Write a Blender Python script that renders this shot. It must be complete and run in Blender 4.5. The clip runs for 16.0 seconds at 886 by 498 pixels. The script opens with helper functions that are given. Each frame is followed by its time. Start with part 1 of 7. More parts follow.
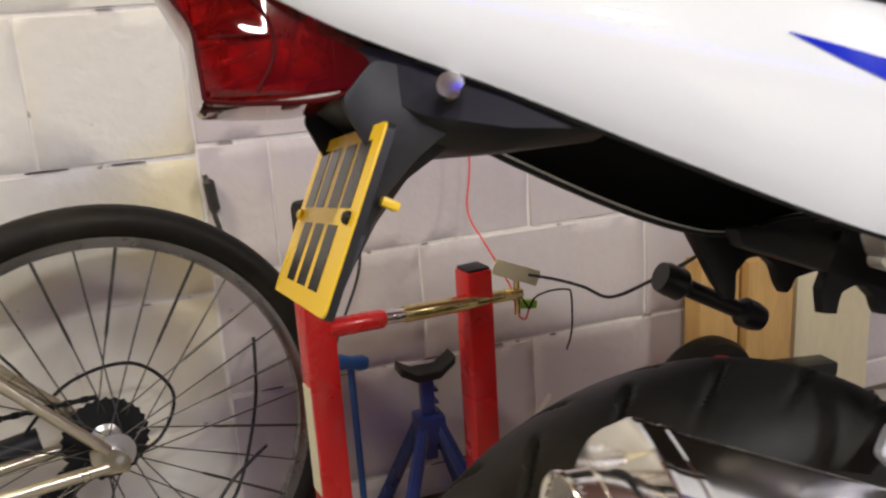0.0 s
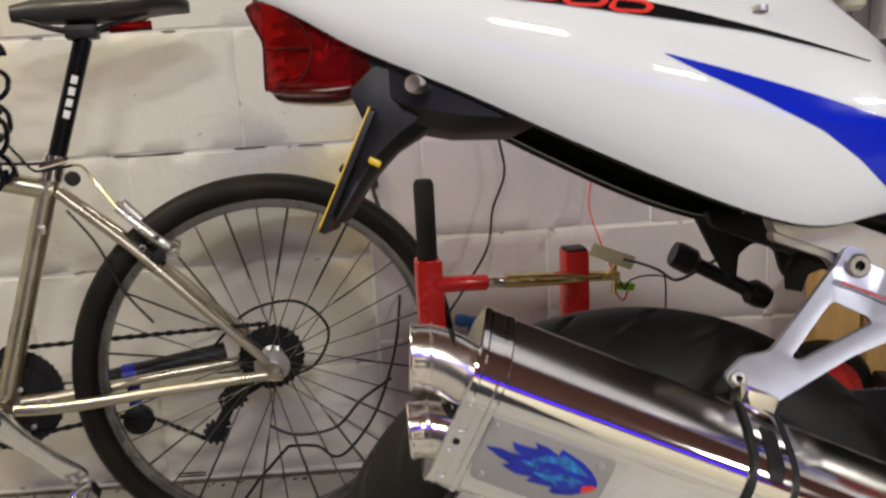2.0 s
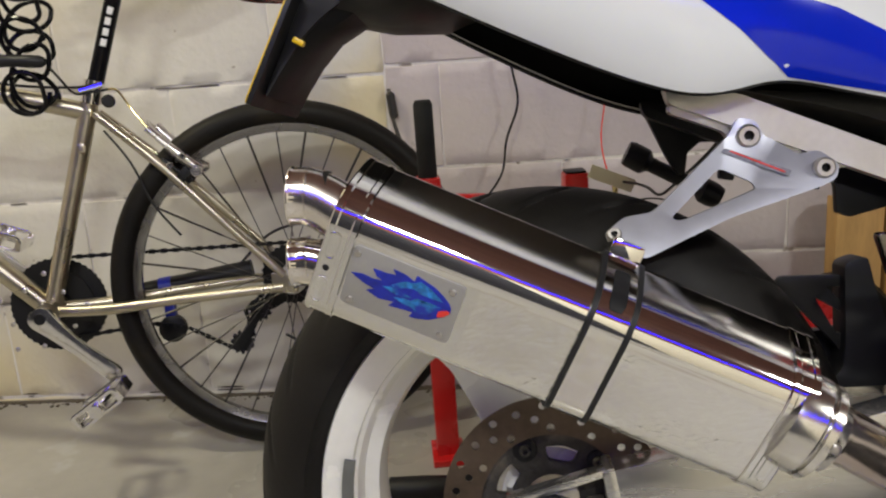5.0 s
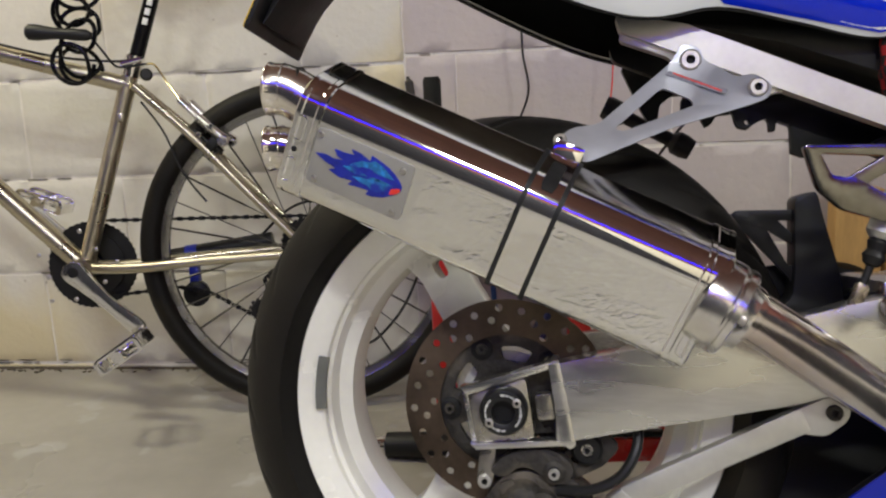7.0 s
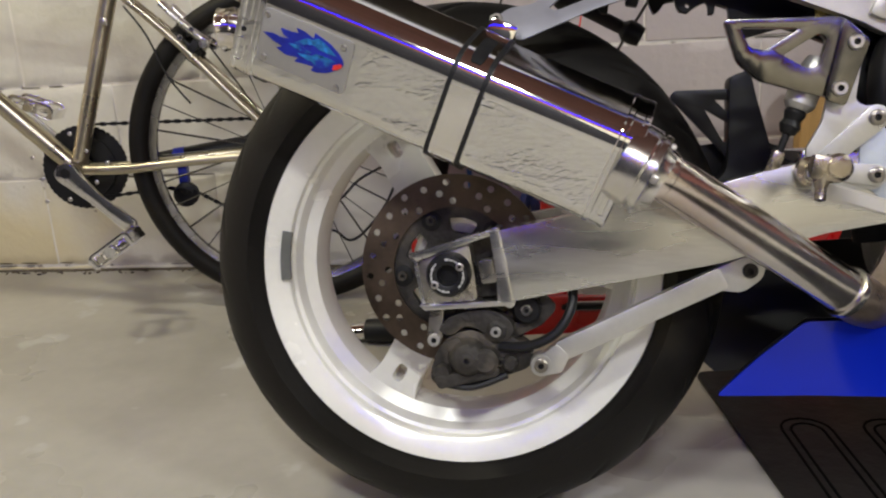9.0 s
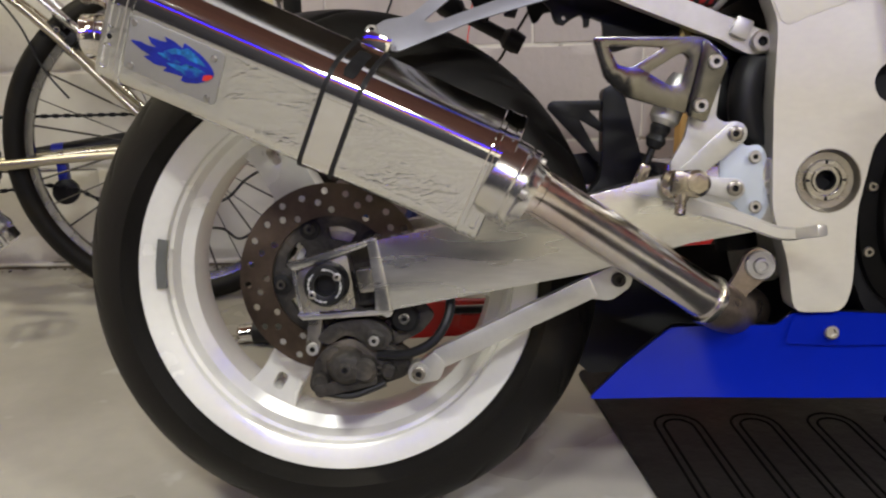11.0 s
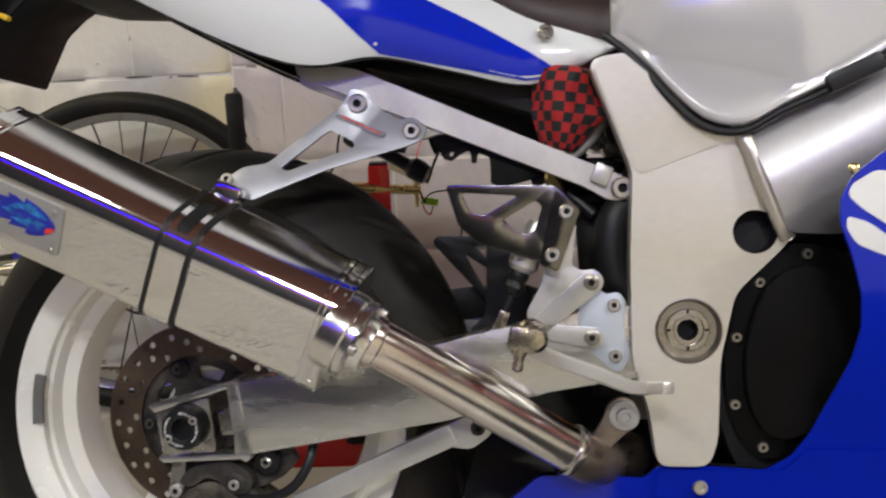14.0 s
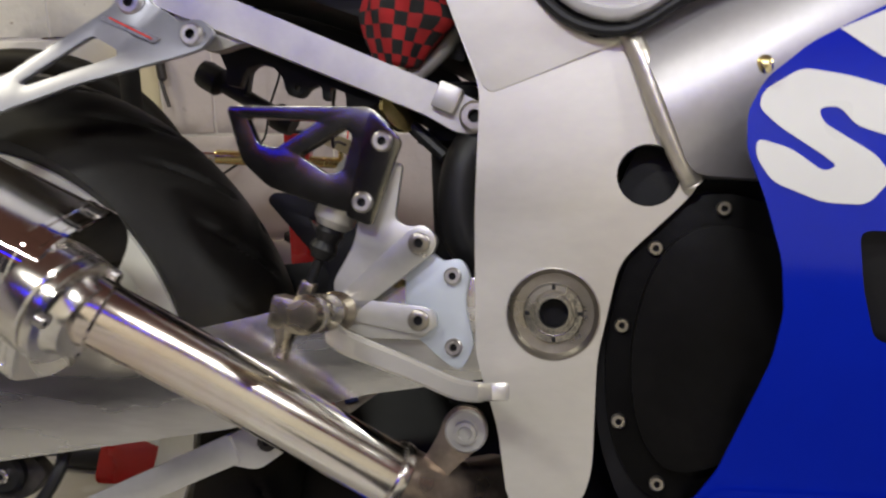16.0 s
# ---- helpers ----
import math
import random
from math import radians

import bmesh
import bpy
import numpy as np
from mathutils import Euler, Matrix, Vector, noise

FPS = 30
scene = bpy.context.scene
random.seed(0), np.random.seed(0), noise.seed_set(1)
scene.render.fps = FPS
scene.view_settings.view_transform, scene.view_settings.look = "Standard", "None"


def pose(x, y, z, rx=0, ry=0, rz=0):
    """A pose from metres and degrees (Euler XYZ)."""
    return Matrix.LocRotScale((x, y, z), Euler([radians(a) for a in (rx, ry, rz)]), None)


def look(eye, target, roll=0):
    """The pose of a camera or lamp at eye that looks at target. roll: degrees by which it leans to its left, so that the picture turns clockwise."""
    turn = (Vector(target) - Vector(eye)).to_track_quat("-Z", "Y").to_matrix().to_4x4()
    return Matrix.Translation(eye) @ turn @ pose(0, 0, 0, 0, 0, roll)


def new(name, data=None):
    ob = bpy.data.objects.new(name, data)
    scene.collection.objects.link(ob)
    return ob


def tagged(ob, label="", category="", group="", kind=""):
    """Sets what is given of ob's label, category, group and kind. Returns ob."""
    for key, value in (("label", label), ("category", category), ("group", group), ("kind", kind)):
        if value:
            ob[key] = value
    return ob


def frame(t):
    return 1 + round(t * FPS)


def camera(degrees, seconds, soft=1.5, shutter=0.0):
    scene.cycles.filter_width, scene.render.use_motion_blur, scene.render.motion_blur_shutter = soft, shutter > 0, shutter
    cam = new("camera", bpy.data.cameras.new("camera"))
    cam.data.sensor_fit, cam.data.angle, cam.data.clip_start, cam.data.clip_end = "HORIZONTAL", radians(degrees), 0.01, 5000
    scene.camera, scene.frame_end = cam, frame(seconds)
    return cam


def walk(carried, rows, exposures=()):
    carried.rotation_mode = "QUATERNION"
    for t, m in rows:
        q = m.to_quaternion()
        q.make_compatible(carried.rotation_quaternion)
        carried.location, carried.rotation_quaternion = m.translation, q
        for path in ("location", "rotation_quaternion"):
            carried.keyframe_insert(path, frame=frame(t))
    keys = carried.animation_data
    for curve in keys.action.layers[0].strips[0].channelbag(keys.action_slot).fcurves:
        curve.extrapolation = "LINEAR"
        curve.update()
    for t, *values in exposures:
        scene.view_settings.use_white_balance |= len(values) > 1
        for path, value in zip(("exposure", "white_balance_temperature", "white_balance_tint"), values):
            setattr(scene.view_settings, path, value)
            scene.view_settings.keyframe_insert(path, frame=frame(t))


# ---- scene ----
cam = camera(53.0, 16.0, 2.2, 0.5)
PATH = [
    (0, (-0.365, -0.48, 0.902), (0.255, 1.342, 0.359), -3.6),
    (0.5, (-0.315, -0.592, 0.924), (0.131, 1.294, 0.429), -3.6),
    (1, (-0.279, -0.69, 0.929), (0.015, 1.229, 0.449), -4.2),
    (1.5, (-0.259, -0.738, 0.947), (-0.042, 1.186, 0.444), -3.2),
    (2, (-0.204, -0.771, 0.904), (-0.124, 1.165, 0.41), -3.1),
    (2.5, (-0.146, -0.811, 0.868), (-0.209, 1.12, 0.352), -4.2),
    (3, (-0.109, -0.839, 0.852), (-0.244, 1.082, 0.309), -4.6),
    (3.5, (-0.084, -0.875, 0.842), (-0.228, 1.05, 0.319), -4.3),
    (3.7, (-0.059, -0.868, 0.828), (-0.204, 1.059, 0.313), -4.0),
    (5.8, (-0.002, -0.875, 0.791), (-0.189, 1.045, 0.265), -4.0),
    (6, (0.011, -0.882, 0.758), (-0.204, 1.038, 0.244), -3.2),
    (6.5, (0.042, -0.923, 0.704), (-0.192, 1.006, 0.232), -3.5),
    (7, (0.07, -0.979, 0.684), (-0.214, 0.958, 0.276), -2.8),
    (7.5, (0.09, -1.026, 0.671), (-0.225, 0.904, 0.25), -3.7),
    (8, (0.117, -1.046, 0.658), (-0.208, 0.855, 0.128), -3.9),
    (8.2, (0.124, -1.048, 0.652), (-0.207, 0.843, 0.089), -4.0),
    (10.3, (0.166, -1.055, 0.645), (-0.005, 0.847, 0.051), -2.5),
    (10.5, (0.165, -1.05, 0.662), (0.027, 0.847, 0.045), -2.3),
    (11, (0.179, -1.048, 0.671), (0.078, 0.853, 0.057), -2.0),
    (11.5, (0.193, -1.052, 0.662), (0.137, 0.865, 0.096), -1.7),
    (12, (0.209, -1.047, 0.661), (0.175, 0.874, 0.105), -1.8),
    (12.5, (0.251, -1.037, 0.681), (0.178, 0.876, 0.103), -1.9),
    (13, (0.289, -1.037, 0.694), (0.138, 0.888, 0.176), -2.1),
    (13.5, (0.323, -1.023, 0.708), (0.152, 0.912, 0.233), -2.4),
    (14, (0.387, -1.007, 0.736), (0.179, 0.931, 0.287), -2.3),
    (14.5, (0.43, -0.969, 0.75), (0.238, 0.966, 0.28), -2.5),
    (15, (0.489, -0.901, 0.726), (0.238, 1.026, 0.252), -2.6),
    (15.5, (0.527, -0.824, 0.66), (0.256, 1.116, 0.259), -1.7),
    (16, (0.571, -0.741, 0.618), (0.243, 1.19, 0.211), -1.6),
]
EXPOSURES = [(0.0, 0.15, 6500, 6), (1.0, -0.06, 6500, 6), (3.0, -0.24, 6550, 5), (7.0, -0.22, 6450, 3), (11.0, -0.20, 6450, 4), (14.0, -0.24, 6450, 4), (16.0, -0.36, 6450, 5)]
walk(cam, [(t, look(eye, target, roll)) for t, eye, target, roll in PATH], EXPOSURES)

# ---- light ----
world = bpy.data.worlds.new("world")
scene.world = world
world.use_nodes = True
world.node_tree.nodes["Background"].inputs[0].default_value = (0.5, 0.5, 0.55, 1)
world.node_tree.nodes["Background"].inputs[1].default_value = 0.05


def area_lamp(name, place, target, size, size_y, power, colour):
    data = bpy.data.lights.new(name, "AREA")
    data.shape, data.size, data.size_y, data.energy, data.color = "RECTANGLE", size, size_y, power, colour
    ob = new(name, data)
    ob.matrix_world = look(place, target)
    return ob


# Unseen lamps; number, places and powers are set to balance the brightness.
LAMPS = ((-0.45, -1.60), (2.35, -1.45), (0.45, -2.30), (-1.35, 0.10))
area_lamp("unseen_light", (-0.45, -1.60, 2.32), (-0.45, -1.5, 0), 0.42, 0.14, 27, (1.0, 0.97, 0.92))
# Added fill that brightens the frame from the right.
area_lamp("unseen_light", (2.35, -1.45, 2.32), (2.3, -1.4, 0), 0.42, 0.14, 58, (1.0, 0.97, 0.94))
area_lamp("unseen_light", (0.45, -2.30, 2.32), (0.45, -2.0, 0), 0.42, 0.14, 35, (1.0, 0.97, 0.92))
# Added warm fill for the upper wall.
area_lamp("unseen_light", (-1.35, 0.10, 2.32), (-1.3, 0.2, 0), 0.42, 0.14, 25, (1.0, 0.90, 0.68))
area_lamp("strip_light", (0.5, -2.95, 2.26), (0.5, 0, 1.0), 5.0, 0.125, 15.5, (0.0006, 0.006, 1.0))


# ---- materials ----
def material(name, colour, rough=0.5, metal=0.0, vary=0.12, scale=6.0, fine=60.0, bump=0.1, dist=0.002, coat=0.0, rvary=0.1, stain=None, stain_at=0.55, trans=0.0, obj_vary=0.0, aniso=None, patchy=None, spec=0.5, spots=None, coat_rough=0.06):
    m = bpy.data.materials.new(name)
    m.use_nodes = True
    nt = m.node_tree
    b = nt.nodes["Principled BSDF"]
    b.inputs["Metallic"].default_value = metal
    b.inputs["Coat Weight"].default_value = coat
    b.inputs["Specular IOR Level"].default_value = spec
    b.inputs["Coat Roughness"].default_value = coat_rough
    b.inputs["Transmission Weight"].default_value = trans
    tc = nt.nodes.new("ShaderNodeTexCoord")
    mp = nt.nodes.new("ShaderNodeMapping")
    nt.links.new(tc.outputs["Object"], mp.inputs[0])
    if aniso:
        mp.inputs["Rotation"].default_value = (0, radians(aniso[0]), 0)
        mp.inputs["Scale"].default_value = aniso[1]

    def noise_tex(s, detail):
        n = nt.nodes.new("ShaderNodeTexNoise")
        n.inputs["Scale"].default_value, n.inputs["Detail"].default_value = s, detail
        nt.links.new(mp.outputs[0], n.inputs["Vector"])
        return n

    big, small = noise_tex(scale, 4), noise_tex(fine, 5)
    mix = nt.nodes.new("ShaderNodeMath")
    mix.operation = "ADD"
    half = nt.nodes.new("ShaderNodeMath")
    half.operation, half.inputs[1].default_value = "MULTIPLY", 0.5
    nt.links.new(small.outputs[0], half.inputs[0])
    nt.links.new(big.outputs[0], mix.inputs[0])
    nt.links.new(half.outputs[0], mix.inputs[1])
    rng = nt.nodes.new("ShaderNodeMapRange")
    rng.inputs[1].default_value, rng.inputs[2].default_value = 0.45, 1.05
    rng.inputs[3].default_value, rng.inputs[4].default_value = 1 - vary, 1 + vary
    nt.links.new(mix.outputs[0], rng.inputs[0])
    val = rng.outputs[0]
    if obj_vary:
        info = nt.nodes.new("ShaderNodeObjectInfo")
        r2 = nt.nodes.new("ShaderNodeMapRange")
        r2.inputs[3].default_value, r2.inputs[4].default_value = 1 - obj_vary, 1 + obj_vary
        nt.links.new(info.outputs["Random"], r2.inputs[0])
        mul = nt.nodes.new("ShaderNodeMath")
        mul.operation = "MULTIPLY"
        nt.links.new(val, mul.inputs[0])
        nt.links.new(r2.outputs[0], mul.inputs[1])
        val = mul.outputs[0]
    tint = nt.nodes.new("ShaderNodeVectorMath")
    tint.operation = "SCALE"
    tint.inputs[0].default_value = colour
    nt.links.new(val, tint.inputs["Scale"])
    out = tint.outputs[0]
    if stain:
        st = noise_tex(scale * 0.6, 6)
        ramp = nt.nodes.new("ShaderNodeMapRange")
        ramp.inputs[1].default_value, ramp.inputs[2].default_value = stain_at, stain_at + 0.16
        nt.links.new(st.outputs[0], ramp.inputs[0])
        mx = nt.nodes.new("ShaderNodeMix")
        mx.data_type = "RGBA"
        nt.links.new(ramp.outputs[0], mx.inputs[0])
        nt.links.new(out, mx.inputs[6])
        mx.inputs[7].default_value = (*stain, 1)
        out = mx.outputs[2]
    if spots:
        sp = noise_tex(spots[0], 3)
        ramp = nt.nodes.new("ShaderNodeMapRange")
        ramp.inputs[1].default_value, ramp.inputs[2].default_value = spots[1], spots[1] + 0.05
        nt.links.new(sp.outputs[0], ramp.inputs[0])
        mx = nt.nodes.new("ShaderNodeMix")
        mx.data_type = "RGBA"
        nt.links.new(ramp.outputs[0], mx.inputs[0])
        nt.links.new(out, mx.inputs[6])
        mx.inputs[7].default_value = (*spots[2], 1)
        out = mx.outputs[2]
    nt.links.new(out, b.inputs["Base Color"])
    rr = nt.nodes.new("ShaderNodeMapRange")
    rr.inputs[1].default_value, rr.inputs[2].default_value = 0.3, 0.7
    rr.inputs[3].default_value, rr.inputs[4].default_value = max(0.02, rough - rvary), rough + rvary
    nt.links.new(big.outputs[0], rr.inputs[0])
    nt.links.new(rr.outputs[0], b.inputs["Roughness"])
    if bump:
        bp = nt.nodes.new("ShaderNodeBump")
        bp.inputs["Strength"].default_value, bp.inputs["Distance"].default_value = bump, dist
        if patchy:
            pm = nt.nodes.new("ShaderNodeMapRange")
            pm.inputs[1].default_value, pm.inputs[2].default_value = patchy
            nt.links.new(big.outputs[0], pm.inputs[0])
            pk = nt.nodes.new("ShaderNodeMath")
            pk.operation = "MULTIPLY"
            nt.links.new(pm.outputs[0], pk.inputs[0])
            nt.links.new(small.outputs[0], pk.inputs[1])
            nt.links.new(pk.outputs[0], bp.inputs["Height"])
        else:
            nt.links.new(small.outputs[0], bp.inputs["Height"])
        nt.links.new(bp.outputs[0], b.inputs["Normal"])
    return m


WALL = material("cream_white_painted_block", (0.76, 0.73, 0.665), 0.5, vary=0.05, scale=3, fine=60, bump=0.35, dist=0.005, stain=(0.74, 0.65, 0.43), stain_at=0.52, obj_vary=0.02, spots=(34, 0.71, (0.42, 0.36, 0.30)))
# Same white paint, with this section's dimmer lilac light put into the colour.
WALLR = material("lilac_lit_white_block", (0.57, 0.510, 0.525), 0.5, vary=0.05, scale=3, fine=60, bump=0.35, dist=0.005, stain=(0.62, 0.55, 0.53), stain_at=0.56, obj_vary=0.02, spots=(34, 0.71, (0.42, 0.36, 0.34)))
MORTAR = material("painted_mortar", (0.80, 0.76, 0.71), 0.6, vary=0.10, scale=8, fine=70, bump=0.7, dist=0.004, spots=(26, 0.66, (0.34, 0.29, 0.25)))
CREAMWALL = material("cream_unseen_wall", (0.80, 0.74, 0.60), 0.7, vary=0.08, scale=2, fine=30, bump=0.3, dist=0.004)
PLASTER = material("painted_plaster", (0.66, 0.62, 0.60), 0.7, vary=0.08, scale=2, fine=30, bump=0.3, dist=0.004)
REDWALL = material("red_brown_unseen_wall", (0.25, 0.080, 0.058), 0.8, vary=0.25, scale=5, fine=40, bump=0.5, dist=0.004)
DARKWALL = material("dark_unseen_wall", (0.035, 0.035, 0.048), 0.7, vary=0.2, scale=4, fine=40, bump=0.2, dist=0.003)
FLOOR = material("painted_concrete", (0.42, 0.40, 0.355), 0.32, vary=0.13, scale=2.5, fine=28, bump=0.2, dist=0.003, stain=(0.33, 0.31, 0.27), stain_at=0.57, rvary=0.12, spots=(9, 0.64, (0.50, 0.49, 0.46)))
REDCEIL = material("red_brown_unseen_ceiling", (0.21, 0.098, 0.076), 0.6, vary=0.2, scale=3, fine=30, bump=0.2)
WHITE = material("white_gloss_bodywork", (0.74, 0.76, 0.76), 0.35, vary=0.02, scale=3, fine=20, bump=0.0, coat=0.7, rvary=0.04, spec=0.2, coat_rough=0.02)
TANKP = material("pearl_white_tank_paint", (0.62, 0.61, 0.625), 0.26, 0.18, vary=0.03, scale=3, fine=400, bump=0.02, dist=0.0003, coat=0.8, rvary=0.04, coat_rough=0.04)
BLUE = material("blue_gloss_bodywork", (0.0035, 0.020, 0.50), 0.12, vary=0.06, scale=4, fine=40, bump=0.0, rvary=0.04, spec=0.42)
BLACKP = material("black_gloss_paint", (0.006, 0.006, 0.007), 0.22, vary=0.2, bump=0.0, spec=0.2)
REDDEC = material("red_decal", (0.75, 0.04, 0.03), 0.3, vary=0.05, bump=0.0)
PLASTIC = material("black_plastic", (0.011, 0.011, 0.012), 0.45, vary=0.25, scale=9, fine=120, bump=0.25, dist=0.0008, spec=0.35)
DARK = material("black_metal_and_recess_shade", (0.010, 0.010, 0.011), 0.55, vary=0.4, scale=20, fine=120, bump=0.3, dist=0.001, spec=0.25)
RUBBER = material("tyre_rubber", (0.0092, 0.0082, 0.0071), 0.52, vary=0.35, scale=9, fine=160, bump=0.3, dist=0.0008, stain=(0.027, 0.022, 0.012), stain_at=0.54, spec=0.2)
ALLOYW = material("silver_white_painted_alloy", (0.93, 0.92, 0.86), 0.22, 0.10, vary=0.06, scale=10, fine=90, bump=0.06, dist=0.0006, coat=0.30, coat_rough=0.22, stain=(0.76, 0.72, 0.62), stain_at=0.68)
ALU = material("brushed_aluminium", (0.63, 0.625, 0.605), 0.28, 0.95, vary=0.12, scale=7, fine=60, bump=0.16, dist=0.0005, rvary=0.12, stain=(0.48, 0.47, 0.46), stain_at=0.56, aniso=(-10, (1, 1, 6)))
FRAME = material("satin_aluminium_frame", (0.68, 0.66, 0.61), 0.38, 0.65, vary=0.07, scale=6, fine=70, bump=0.15, dist=0.0005, rvary=0.10, stain=(0.60, 0.57, 0.51), stain_at=0.58, aniso=(20, (1, 1, 2.2)))
CAST = material("silver_painted_metal", (0.58, 0.575, 0.55), 0.36, 0.75, vary=0.10, scale=12, fine=120, bump=0.12, dist=0.0004, stain=(0.47, 0.45, 0.41), stain_at=0.60)
CHROME = material("polished_steel", (0.80, 0.78, 0.75), 0.055, 1.0, vary=0.05, scale=6, fine=60, bump=0.03, dist=0.0003, rvary=0.02)
SCUFFED = material("scuffed_polished_aluminium", (0.73, 0.725, 0.705), 0.20, 1.0, vary=0.06, scale=6, fine=60, bump=1.0, dist=0.0014, rvary=0.06, patchy=(0.48, 0.64), aniso=(25, (0.55, 1, 1.3)))
BRUSHED = material("brushed_polished_steel", (0.78, 0.755, 0.72), 0.11, 1.0, vary=0.06, scale=6, fine=60, bump=0.03, dist=0.0003, rvary=0.04)
CRINKLED = material("crinkled_polished_aluminium", (0.79, 0.78, 0.755), 0.17, 1.0, vary=0.12, scale=8, fine=210, bump=1.0, dist=0.0017, rvary=0.08, patchy=(0.40, 0.58), aniso=(25, (0.6, 1, 1.4)))
PIVOT = material("bronzed_machined_steel", (0.33, 0.305, 0.265), 0.34, 0.9, vary=0.2, scale=30, fine=160, bump=0.1, dist=0.0004)
BRONZED = material("tarnished_steel", (0.40, 0.355, 0.28), 0.27, 0.95, vary=0.35, scale=45, fine=200, bump=0.3, dist=0.0007, stain=(0.11, 0.09, 0.07), stain_at=0.60)
POLISH = material("scuffed_polished_alloy", (0.84, 0.83, 0.81), 0.13, 1.0, vary=0.10, scale=18, fine=120, bump=0.12, dist=0.0008)
# Frame aluminium again; the strip's lilac reflection is mixed into this colour.
BEAM = material("lilac_lit_aluminium_beam", (0.50, 0.485, 0.50), 0.40, 0.65, vary=0.10, scale=6, fine=160, bump=0.10, dist=0.0005, rvary=0.06)
WELD = material("golden_satin_weld", (0.68, 0.64, 0.56), 0.36, 0.85, vary=0.12, scale=20, fine=120, bump=0.15, dist=0.0006)
PIPE = material("heat_tinted_steel", (0.78, 0.74, 0.69), 0.17, 1.0, vary=0.12, scale=9, fine=26, bump=0.18, dist=0.0014, rvary=0.07, stain=(0.66, 0.53, 0.46), stain_at=0.57)
RUSTY = material("rusty_steel_collar", (0.30, 0.245, 0.20), 0.34, 0.85, vary=0.35, scale=30, fine=160, bump=0.3, dist=0.0008, stain=(0.12, 0.07, 0.045), stain_at=0.58)
# Silver bracket; the blue strip's lilac light is put into its colour.
HANGER = material("lilac_lit_silver_bracket", (0.43, 0.44, 0.51), 0.42, 0.65, vary=0.08, scale=14, fine=120, bump=0.08, dist=0.0004)
RAIL = material("bare_cast_subframe", (0.56, 0.545, 0.52), 0.36, 0.8, vary=0.10, scale=12, fine=140, bump=0.15, dist=0.0004, stain=(0.46, 0.43, 0.36), stain_at=0.58)
COVER = material("black_crackle_engine_paint", (0.0055, 0.0052, 0.0050), 0.42, vary=0.4, scale=22, fine=110, bump=0.3, dist=0.0010, spec=0.09, stain=(0.012, 0.010, 0.009), stain_at=0.62)
BOLT = material("zinc_bolt", (0.52, 0.50, 0.48), 0.36, 1.0, vary=0.2, scale=60, fine=300, bump=0.05)
DULL = material("dull_machined_metal", (0.46, 0.45, 0.43), 0.45, 0.6, vary=0.15, scale=40, fine=200, bump=0.1, dist=0.0004)
WORN = material("worn_steel_plate", (0.42, 0.40, 0.365), 0.28, 0.95, vary=0.3, scale=30, fine=160, bump=0.3, dist=0.0008, stain=(0.17, 0.145, 0.12), stain_at=0.58)
DISC = material("worn_brake_disc", (0.115, 0.085, 0.062), 0.40, 0.8, vary=0.35, scale=16, fine=140, bump=0.2, dist=0.0004, stain=(0.07, 0.048, 0.034))
GRIME = material("brake_dust_casting", (0.040, 0.036, 0.032), 0.55, 0.4, vary=0.6, scale=34, fine=170, bump=0.8, dist=0.002, stain=(0.14, 0.12, 0.095), stain_at=0.56)
ANOD = material("dark_anodised_guard", (0.20, 0.19, 0.17), 0.20, 1.0, vary=0.30, scale=14, fine=100, bump=0.10, dist=0.0006, stain=(0.07, 0.07, 0.075), stain_at=0.55)
SATIN = material("satin_machined_steel", (0.74, 0.72, 0.69), 0.24, 1.0, vary=0.08, scale=14, fine=90, bump=0.06, dist=0.0004)
LAMPBACK = material("dull_red_reflector", (0.42, 0.07, 0.05), 0.30, 0.6, vary=0.6, scale=40)
REDP = material("red_enamel", (0.62, 0.015, 0.015), 0.28, vary=0.1, scale=9, fine=70, bump=0.08, coat=0.4, stain=(0.35, 0.02, 0.02), stain_at=0.66)
GOLD = material("yellow_zinc", (0.72, 0.60, 0.28), 0.22, 1.0, vary=0.2, scale=25, fine=120, bump=0.05)
LENS = material("red_lens", (0.42, 0.008, 0.008), 0.04, vary=0.5, scale=22, fine=60, bump=0.0, coat=0.0, trans=0.85, spec=0.5, rvary=0.01)
LENSRIM = material("dark_red_lens_edge", (0.05, 0.002, 0.003), 0.6, vary=0.2, bump=0.0, spec=0.1)
AMBER = material("amber_lens", (0.85, 0.35, 0.05), 0.15, vary=0.1, bump=0.0)
CLEAR = material("clear_lens", (0.78, 0.76, 0.70), 0.1, vary=0.1, scale=60, fine=200, bump=0.3, coat=0.8, trans=0.5)
YELLOW = material("yellow_reflective_plate", (0.80, 0.52, 0.02), 0.3, vary=0.04, bump=0.02)
CREAM = material("cream_tag", (0.78, 0.74, 0.55), 0.6, vary=0.06)
WOOD = material("pine_board", (0.55, 0.33, 0.12), 0.55, vary=0.2, scale=6, fine=30, bump=0.2, dist=0.001, aniso=(0, (6, 6, 1)))
PALEWOOD = material("pale_board", (0.70, 0.62, 0.42), 0.6, vary=0.1, scale=4, fine=30, aniso=(0, (6, 6, 1)))
NAVY = material("blue_enamel_stand", (0.015, 0.03, 0.16), 0.35, vary=0.2, scale=12, coat=0.3)
TITAN = material("brushed_bare_metal_tube", (0.53, 0.485, 0.38), 0.32, 1.0, vary=0.16, scale=9, fine=90, bump=0.06, dist=0.0003)
FOAM = material("black_foam_grip", (0.012, 0.012, 0.012), 0.9, vary=0.3, scale=40, fine=250, bump=0.6, dist=0.001)
